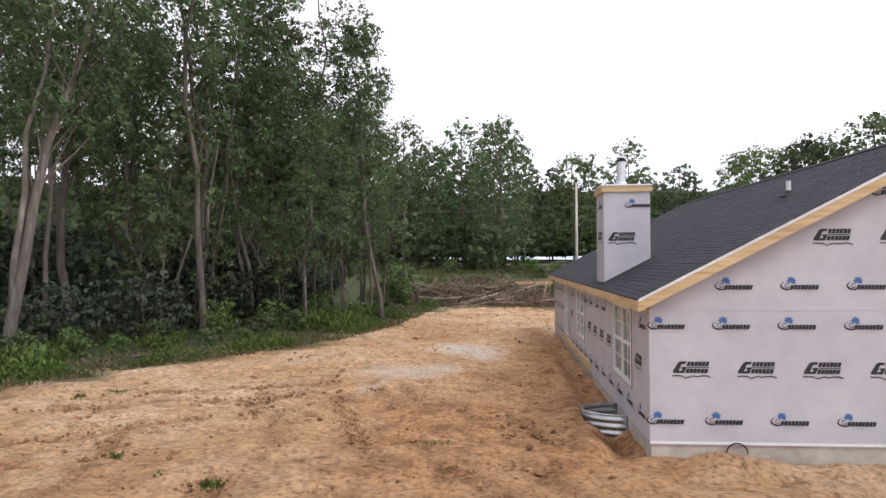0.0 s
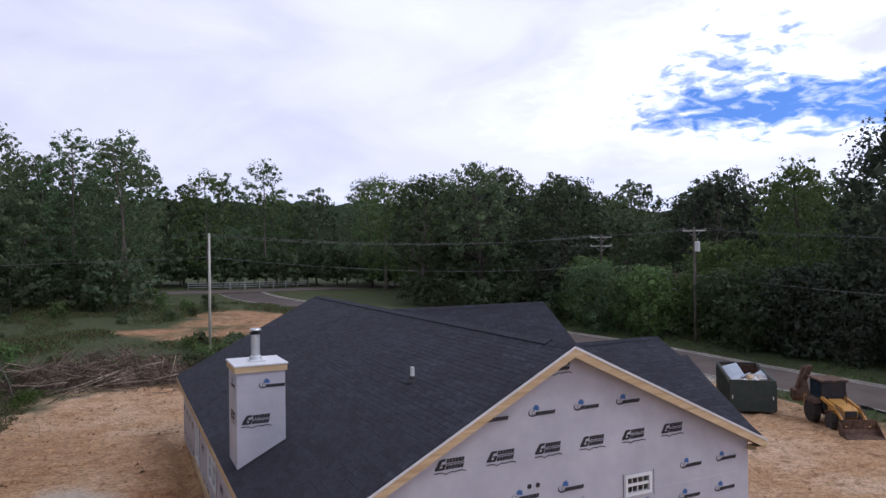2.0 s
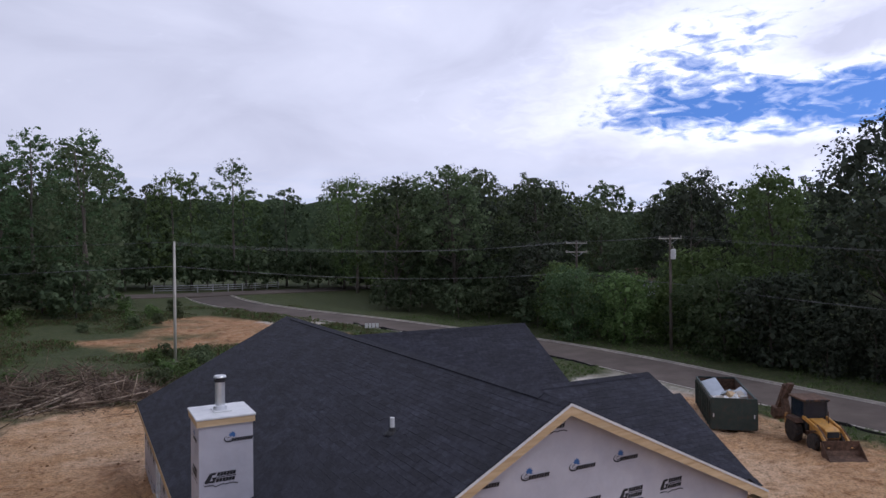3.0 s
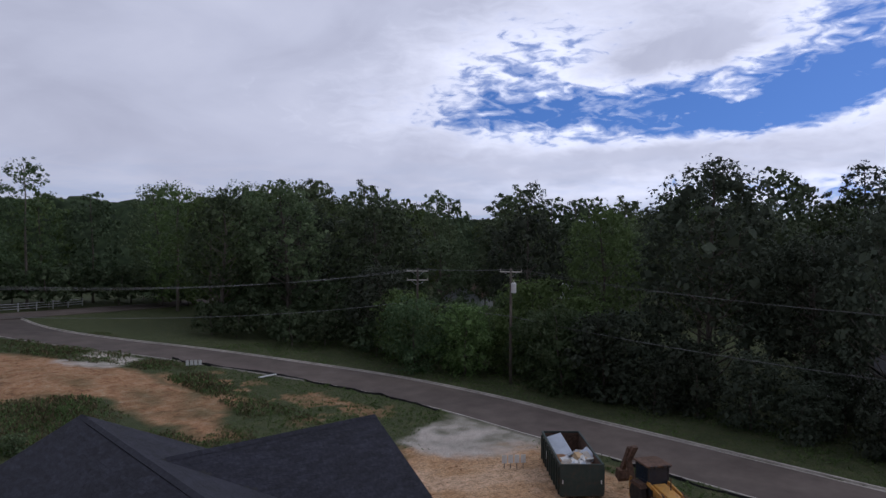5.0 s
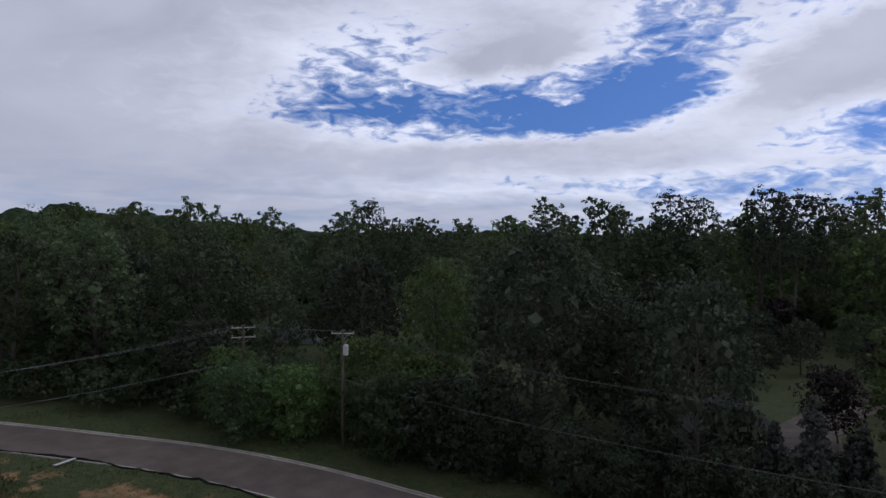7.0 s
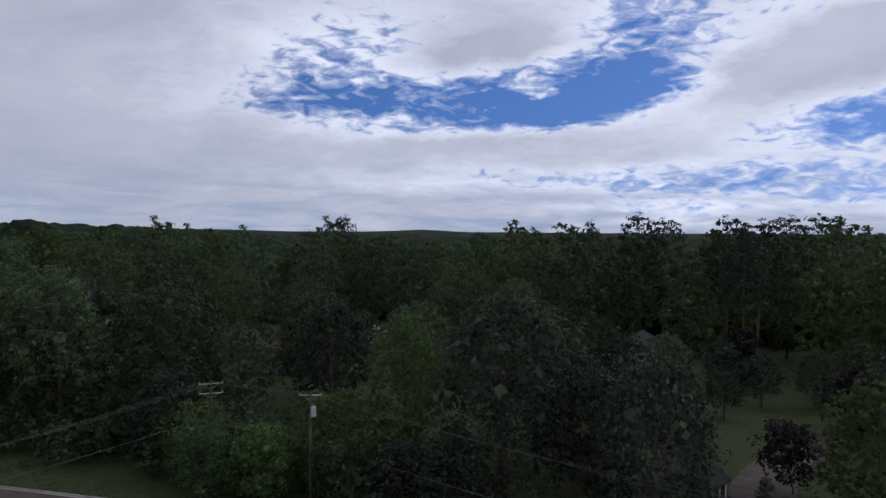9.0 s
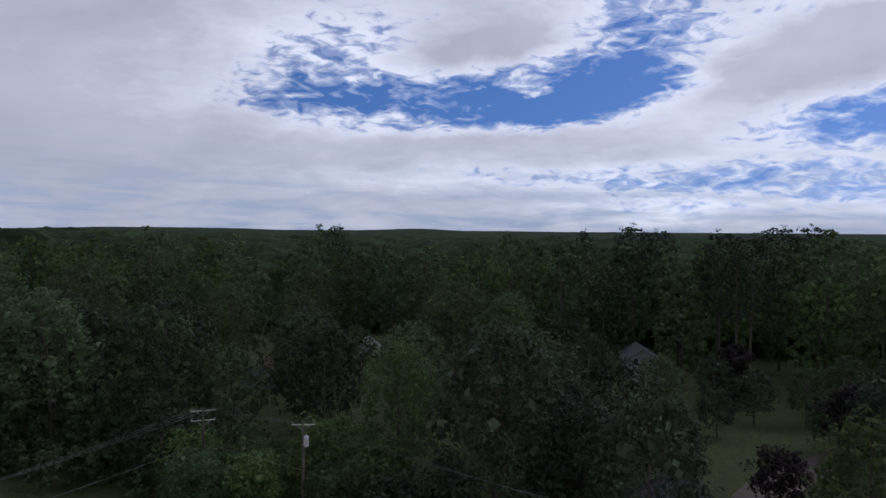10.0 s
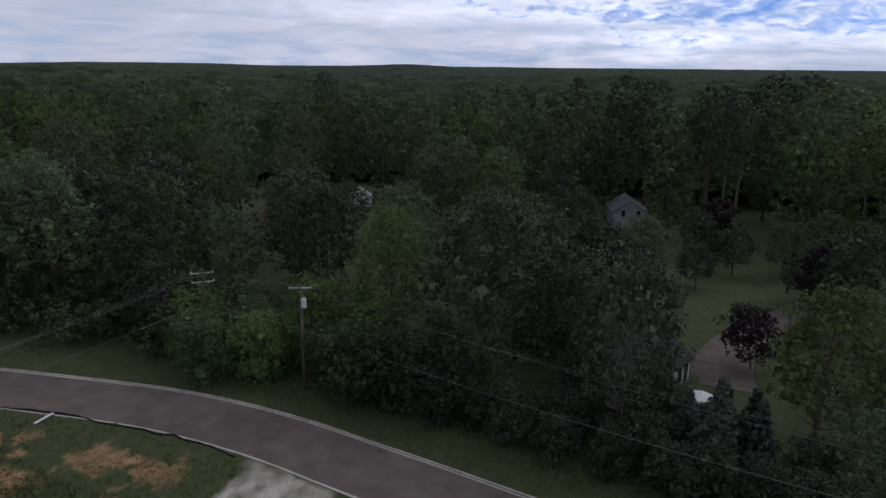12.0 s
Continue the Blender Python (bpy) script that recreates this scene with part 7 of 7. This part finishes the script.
# ---- roll-off container ----
def dumpster():
    L, W, H = 6.6, 2.4, 1.82
    fc = Vector((34.6, 28.8, 0))
    turn = -42.0
    root = thing("dumpster", "dark green open-top roll-off dumpster heaped with building waste", "dumpster", (fc.x, fc.y, gz(36.5, 31) - 0.02), turn)
    t = 0.06
    part("floor", Shape().box(-W / 2 + 0.05, W / 2 - 0.05, 0.05, L - 0.05, 0.18, 0.26), RUST, root)
    for x in (-W / 2, W / 2 - t):
        part("side_wall", Shape().box(x, x + t, 0, L, 0.16, H), STEEL_GREEN, root)
        out = -1 if x < 0 else 1
        for k in range(9):
            y = 0.25 + k * (L - 0.5) / 8
            xo = x if out < 0 else x + t
            part("rib", Shape().box(min(xo, xo + out * 0.09), max(xo, xo + out * 0.09), y - 0.05, y + 0.05, 0.18, H - 0.1), STEEL_GREEN, root)
        part("top_rail", Shape().box(x - 0.03, x + t + 0.03, -0.02, L + 0.02, H, H + 0.1), STEEL_GREEN, root, bevel=0.02)
    part("tailgate", Shape().box(-W / 2 + t, W / 2 - t, 0, t, 0.16, H), STEEL_GREEN, root, "dark green tailgate")
    part("head_wall", Shape().box(-W / 2 + t, W / 2 - t, L - t, L, 0.16, H), STEEL_GREEN, root)
    for y in (-0.02, L - t):
        part("top_rail", Shape().box(-W / 2 + t, W / 2 - t, y, y + t + 0.02, H, H + 0.1), STEEL_GREEN, root)
    for x in (-W / 2 + t + 0.001, W / 2 - t - 0.013):
        part("inner_face", Shape().box(x, x + 0.012, t + 0.02, L - t - 0.02, 0.27, H - 0.02), RUST, root, "rust-brown inner face")
    part("inner_face", Shape().box(-W / 2 + t + 0.02, W / 2 - t - 0.02, L - t - 0.014, L - t - 0.001, 0.27, H - 0.02), RUST, root, "rust-brown inner face")
    part("latch", Shape().box(W / 2 - 0.16, W / 2 - 0.11, -0.05, -0.001, 0.85, 1.05), WHITE_METAL, root, "pale reflector plate")
    part("latch", Shape().box(-W / 2 + 0.11, -W / 2 + 0.16, -0.05, -0.001, 0.85, 1.05), WHITE_METAL, root, "pale reflector plate")
    for x in (-0.6, 0.5):
        part("skid", Shape().box(x, x + 0.12, 0.1, L - 0.1, 0.0, 0.18), RUST, root)
    for y in (0.5, L - 0.5):
        part("roller", Shape().tube([(-0.95, y, 0.11), (0.95, y, 0.11)], 0.11, 12), RUST, root)
    part("placard", Shape().box(-W / 2 - 0.012, -W / 2 - 0.002, 4.6, 5.2, 0.7, 1.2), PAINT_WHITE, root, "white placard with unreadable print")
    rng = np.random.RandomState(3)
    base = Vector((fc.x, fc.y, gz(36.5, 31)))
    M = pose(*base, 0, 0, turn)
    sheet = part("insulation_board", Shape().box(-0.55, 0.55, -1.4, 1.4, -0.02, 0.02), BOARD)
    sheet.matrix_basis = M @ pose(-0.35, 4.7, 1.32, 20, -16, 6)
    tagged(sheet, "pale blue insulation board lying in the dumpster", "board")
    for i in range(26):
        s = Shape()
        a, b, c = rng.uniform(0.1, 0.45), rng.uniform(0.1, 0.6), rng.uniform(0.01, 0.16)
        s.box(-a, a, -b, b, -c, c)
        ob = part("scrap", s, (BOARD, PAINT_WHITE, LUMBER, CONCRETE)[i % 4])
        ob.matrix_basis = M @ pose(rng.uniform(-0.8, 0.8), rng.uniform(0.5, 3.2), rng.uniform(1.1, 1.62), rng.uniform(-40, 40), rng.uniform(-40, 40), rng.uniform(0, 180))
        tagged(ob, "crumpled building scrap thrown into the dumpster", "scrap", "scraps in the dumpster")
    fill = part("rubble", Shape().box(-W / 2 + 0.08, W / 2 - 0.08, 0.1, 4.2, 0.27, 1.15), CLOD)
    fill.matrix_basis = M
    tagged(fill, "grey mixed rubble filling the dumpster", "rubble")


dumpster()


# ---- loader backhoe ----
def wheel(parent, x, y, r, w):
    t = Shape()
    prof = [(-w / 2, r * 0.62), (-w / 2, r * 0.92), (-w / 2 + 0.05, r), (w / 2 - 0.05, r), (w / 2, r * 0.92), (w / 2, r * 0.62)]
    t.tube([(x + p, y, r) for p, _ in prof], [q for _, q in prof], 20, caps=False)
    ob = part("wheel", t, RUBBER, parent, "muddy black tyre")
    part("rim", Shape().tube([(x - w * 0.35, y, r), (x - w * 0.2, y, r), (x + w * 0.2, y, r), (x + w * 0.35, y, r)], [r * 0.63, r * 0.5, r * 0.5, r * 0.63], 16), YELLOW, ob, "yellow steel rim")
    n = 18
    for i in range(n):
        a = 2 * math.pi * i / n
        m = Matrix.Translation((x, y, r)) @ Matrix.Rotation(a, 4, "X") @ Matrix.Translation((0, 0, r)) @ Matrix.Rotation(radians(25 if i % 2 else -25), 4, "Z")
        part("tread_bar", Shape().box(-w * 0.45, w * 0.45, -0.035, 0.035, -0.03, 0.035, m), RUBBER, ob)


def backhoe():
    root = thing("backhoe_loader", "yellow loader backhoe parked on bare earth beside the road", "backhoe", (36.4, 25.15, gz(36.4, 25.15)), -29)
    root.matrix_basis = root.matrix_basis @ Matrix.Scale(0.87, 4)
    # local: y forward is -Y of the world after the turn, so the bucket lies towards -y
    wheel(root, -0.85, 1.05, 0.72, 0.45)
    wheel(root, 0.85, 1.05, 0.72, 0.45)
    wheel(root, -0.8, -1.1, 0.48, 0.32)
    wheel(root, 0.8, -1.1, 0.48, 0.32)
    part("chassis", Shape().box(-0.42, 0.42, -1.6, 1.9, 0.5, 0.85), RUST, root, bevel=0.03)
    hood = part("hood", Shape().prism([(-0.42, -1.75, 0.86), (-0.42, 0.1, 0.86), (-0.42, 0.1, 1.62), (-0.42, -1.55, 1.42), (-0.42, -1.75, 1.3)], (0.84, 0, 0)), YELLOW, root, "faded yellow engine hood", bevel=0.05)
    part("grille", Shape().box(-0.34, 0.34, -1.79, -1.752, 0.92, 1.26), DARK, hood, "black radiator grille")
    part("exhaust", Shape().tube([(0.25, -0.8, 1.5), (0.25, -0.8, 2.2)], 0.035, 8), RUST, hood, "rusty exhaust stack")
    part("fender", Shape().prism([(-1.08, 0.35, 1.25), (-1.08, 0.6, 1.5), (-1.08, 1.5, 1.5), (-1.08, 1.75, 1.25)], (0.5, 0, 0)), RUST, root, bevel=0.03)
    part("fender", Shape().prism([(0.58, 0.35, 1.25), (0.58, 0.6, 1.5), (0.58, 1.5, 1.5), (0.58, 1.75, 1.25)], (0.5, 0, 0)), RUST, root, bevel=0.03)
    cab = part("cab", Shape().box(-0.56, 0.56, 0.12, 1.55, 0.86, 1.5), DARK, root, "open operator's cab on dark posts", bevel=0.02)
    for x in (-0.7, 0.64):
        for y in (0.12, 1.6):
            part("post", Shape().box(x, x + 0.07, y, y + 0.07, 1.5, 2.62), DARK, cab)
    part("roof", Shape().box(-0.82, 0.82, -0.02, 1.8, 2.62, 2.74), RUST, cab, "brown sheet cab roof", bevel=0.04)
    for x in (-0.66, -0.38, 0.22, 0.5):
        part("work_lamp", Shape().box(x, x + 0.16, -0.1, -0.022, 2.6, 2.73), DARK, cab, "black work lamp")
    for args in ((-0.62, 0.62, 0.14, 0.15, 1.55, 2.6), (-0.62, 0.62, 1.63, 1.64, 1.55, 2.6), (-0.68, -0.67, 0.22, 1.58, 1.55, 2.6), (0.67, 0.68, 0.22, 1.58, 1.55, 2.6)):
        part("glass", Shape().box(*args), TINTED, cab, "dark tinted cab window")
    seat = part("seat", Shape().box(-0.26, 0.26, 0.7, 1.15, 1.5, 1.7).box(-0.26, 0.26, 1.1, 1.22, 1.701, 2.2), DARK, cab, "black seat", bevel=0.03)
    for x in (-0.72, 0.6):
        part("loader_arm", Shape().prism([(x, 0.25, 1.75), (x, 0.35, 1.55), (x, -1.5, 1.15), (x, -2.35, 0.45), (x, -2.5, 0.55), (x, -1.55, 1.38)], (0.12, 0, 0)), YELLOW, root, "yellow loader lift arm", bevel=0.015)
        part("lift_ram", Shape().tube([(x + 0.06, -0.1, 0.9), (x + 0.06, -1.35, 1.2)], 0.045, 8), RUST, root, "worn hydraulic ram")
        part("tilt_ram", Shape().tube([(x + 0.06, -1.3, 1.55), (x + 0.06, -2.35, 0.95)], 0.04, 8), RUST, root, "worn hydraulic ram")
    part("bucket", Shape().prism([(-1.05, -2.45, 0.95), (-1.05, -2.35, 0.35), (-1.05, -2.55, 0.06), (-1.05, -3.35, 0.03), (-1.05, -3.35, 0.07), (-1.05, -2.6, 0.14), (-1.05, -2.43, 0.4), (-1.05, -2.5, 0.95)], (2.1, 0, 0)), RUST, root, "wide worn steel loader bucket")
    for x in (-1.05, 1.02):
        part("bucket_cheek", Shape().prism([(x, -2.42, 0.95), (x, -2.4, 0.1), (x, -3.3, 0.05)], (0.03, 0, 0)), RUST, root)
    # folded digging arm at the back
    part("swing_post", Shape().box(-0.8, 0.2, 1.9, 2.2, 0.5, 1.2), RUST, root, bevel=0.03)
    part("boom", Shape().prism([(-0.75, 2.0, 1.1), (-0.75, 2.35, 1.1), (-0.85, 2.85, 2.35), (-0.6, 2.4, 3.3), (-0.6, 2.05, 3.25), (-0.85, 2.4, 2.3)], (0.34, 0, 0)), RUST, root, "worn digging boom folded upright", bevel=0.02)
    part("dipper", Shape().prism([(-0.75, 2.41, 3.1), (-0.75, 2.65, 3.2), (-1.0, 3.2, 1.6), (-1.0, 2.9, 1.5)], (0.26, 0, 0)), RUST, root, "worn dipper arm", bevel=0.02)
    part("digging_bucket", Shape().prism([(-1.2, 2.8, 1.6), (-1.2, 3.25, 1.7), (-1.2, 3.4, 1.1), (-1.2, 2.9, 0.85), (-1.2, 2.7, 1.1)], (0.7, 0, 0)), RUST, root, "rusty digging bucket", bevel=0.03)
    for x in (-0.9, 0.75):
        part("stabiliser", Shape().box(x, x + 0.15, 1.95, 2.1, 0.2, 1.5), YELLOW, root, "raised stabiliser leg")


backhoe()


# ---- houses and gardens beyond the road ----
def far_house(name, label, x, y, turn, L, W, wall_h, rise, wall_mat, roof_mat, windows, z0=None):
    z = gz(x, y) if z0 is None else z0
    root = thing(name, label, "house", (x, y, z), turn)
    s = Shape()
    s.prism([(-L / 2, -W / 2, -0.5), (-L / 2, W / 2, -0.5), (-L / 2, W / 2, wall_h), (-L / 2, 0, wall_h + rise), (-L / 2, -W / 2, wall_h)], (L, 0, 0))
    wall = part("wall", s, wall_mat, root)
    for sd in (-1, 1):
        part("roof", Shape().prism([(-L / 2 - 0.3, sd * (W / 2 + 0.35), wall_h - rise * 0.35 / (W / 2) + 0.02), (L / 2 + 0.3, sd * (W / 2 + 0.35), wall_h - rise * 0.35 / (W / 2) + 0.02), (L / 2 + 0.3, sd * 0.001, wall_h + rise + 0.02), (-L / 2 - 0.3, sd * 0.001, wall_h + rise + 0.02)], (0, 0, 0.15)), roof_mat, root)
    for face, a, zc, w, h in windows:
        if face == "end":
            fr = Shape().box(-L / 2 - 0.05, -L / 2 - 0.002, a - w / 2 - 0.08, a + w / 2 + 0.08, zc - h / 2 - 0.08, zc + h / 2 + 0.08)
            gl = Shape().box(-L / 2 - 0.06, -L / 2 - 0.052, a - w / 2, a + w / 2, zc - h / 2, zc + h / 2)
        else:
            fr = Shape().box(a - w / 2 - 0.08, a + w / 2 + 0.08, -W / 2 - 0.05, -W / 2 - 0.002, zc - h / 2 - 0.08, zc + h / 2 + 0.08)
            gl = Shape().box(a - w / 2, a + w / 2, -W / 2 - 0.06, -W / 2 - 0.052, zc - h / 2, zc + h / 2)
        wn = part("window", fr, VINYL, root)
        part("pane", gl, DARK, wn)
    return root


far_house("bungalow", "white bungalow with a dark roof among roadside trees", 73.4, 23.4, -14, 12, 8, 2.6, 2.4, PAINT_WHITE, ROOF_DARK, [("side", 5.0, 1.2, 0.9, 2.0), ("side", 3.6, 1.2, 0.9, 2.0), ("side", 0.5, 1.5, 1.2, 1.2), ("end", -1.3, 1.6, 0.8, 1.3)], -1.0)
far_house("distant_house", "grey two-storey house half hidden by trees", 147, 45, 24, 9.5, 7, 4.6, 2.2, SIDING, ROOF_GREY, [("end", -1.6, 4.4, 0.9, 1.4), ("end", 1.4, 4.4, 0.9, 1.4), ("side", -3, 4.2, 0.9, 1.4), ("side", -0.5, 4.2, 0.9, 1.4)], -1.6)
far_house("white_shed", "small white-roofed shed between distant trees", 126, 99.5, 40, 5.2, 4.5, 4.2, 1.5, PAINT_WHITE, WHITE_METAL, [("end", 0, 3.0, 0.9, 1.1)], -0.9)
far_house("brown_roofed_house", "house with a faded brown roof among dense trees", 93, 97, 30, 9, 7, 3.6, 2.0, SIDING, RUST, [("side", -2, 2.2, 1.0, 1.2)], 0.2)


def drive():
    pts = spline([(78, 14.5), (86, 15.5), (96, 14), (112, 8)], 2)
    s = Shape()
    for a, b, w in zip(pts, pts[1:], np.linspace(3.4, 2.0, len(pts))):
        d = (b - a) / np.linalg.norm(b - a)
        n = np.array([-d[1], d[0]]) * w
        q = [(*(a + n), gz(*a) + 0.03), (*(a - n), gz(*a) + 0.03), (*(b - n), gz(*b) + 0.03), (*(b + n), gz(*b) + 0.03)]
        s.add(q, [(0, 1, 2, 3)])
    ob = part("driveway", s, ASPHALT)
    tagged(ob, "grey driveway beside the bungalow", "driveway", kind="structure")


drive()


def patio_umbrella(x, y):
    root = thing("patio_umbrella", "white garden umbrella standing open by the bungalow", "umbrella", (x, y, gz(x, y)))
    s = Shape()
    n = 8
    rim = [(1.4 * math.cos(2 * math.pi * k / n), 1.4 * math.sin(2 * math.pi * k / n), 2.0) for k in range(n)]
    s.add(rim + [(0, 0, 2.5)], [(k, (k + 1) % n, n) for k in range(n)])
    c = part("canopy", s, PAINT_WHITE, root)
    c.modifiers.new("thick", "SOLIDIFY").thickness = 0.02
    part("pole", Shape().tube([(0, 0, 0), (0, 0, 2.5)], 0.025, 8), METAL, root)


patio_umbrella(70.5, 15.6)

purple = make_tree("purple_tree", 401, 8.5, 0.12, 3.2, 0.15, 24, 110, 0.3, LEAF_PURPLE, BARK, "rounded tree with dark purple leaves on a lawn", lobe_r=0.45, group="purple trees", inner=8)
placed(purple, [(131.5, 24.0, 1.25), (110, 6.2, 1.2)], rng)
lawn_tree = make_tree("lawn_tree", 402, 8.0, 0.22, 3.6, 0.12, 24, 130, 0.2, LEAF_PURPLE, BARK, "small round-headed tree with dark reddish leaves beside the driveway", lobe_r=0.42, inner=9)
placed(lawn_tree, [(84.5, 12.6, 1.0)], rng)


def spruce(x, y, H, seed):
    rng = np.random.RandomState(seed)
    root = thing("spruce", "blue-grey spruce tree near the bungalow", "tree", (x, y, gz(x, y) - 0.1), group="spruces")
    part("trunk", Shape().tube([(0, 0, 0), (0, 0, H * 0.95)], [0.16, 0.02], 7), BARK, root)
    cs, rs = [], []
    for i in range(60):
        h = 0.05 + 0.92 * (i / 60)
        a = i * 2.4
        r = (1 - h) * H * 0.24
        cs.append((r * math.cos(a) * 0.7, r * math.sin(a) * 0.7, h * H))
        rs.append(0.25 + r * 0.42)
    c = new("crown", leaf_mesh("crown", rng, cs, rs, 45, 0.2, LEAF_SPRUCE, 0.4))
    c.parent = root


for x, y, H, sd in ((58.2, 12.3, 10.4, 1), (61, 9.5, 8, 2), (60.5, 15.0, 7.5, 3), (64.5, 12.5, 6.5, 4), (68, 10.5, 5.5, 5)):
    spruce(x, y, H, 410 + sd)
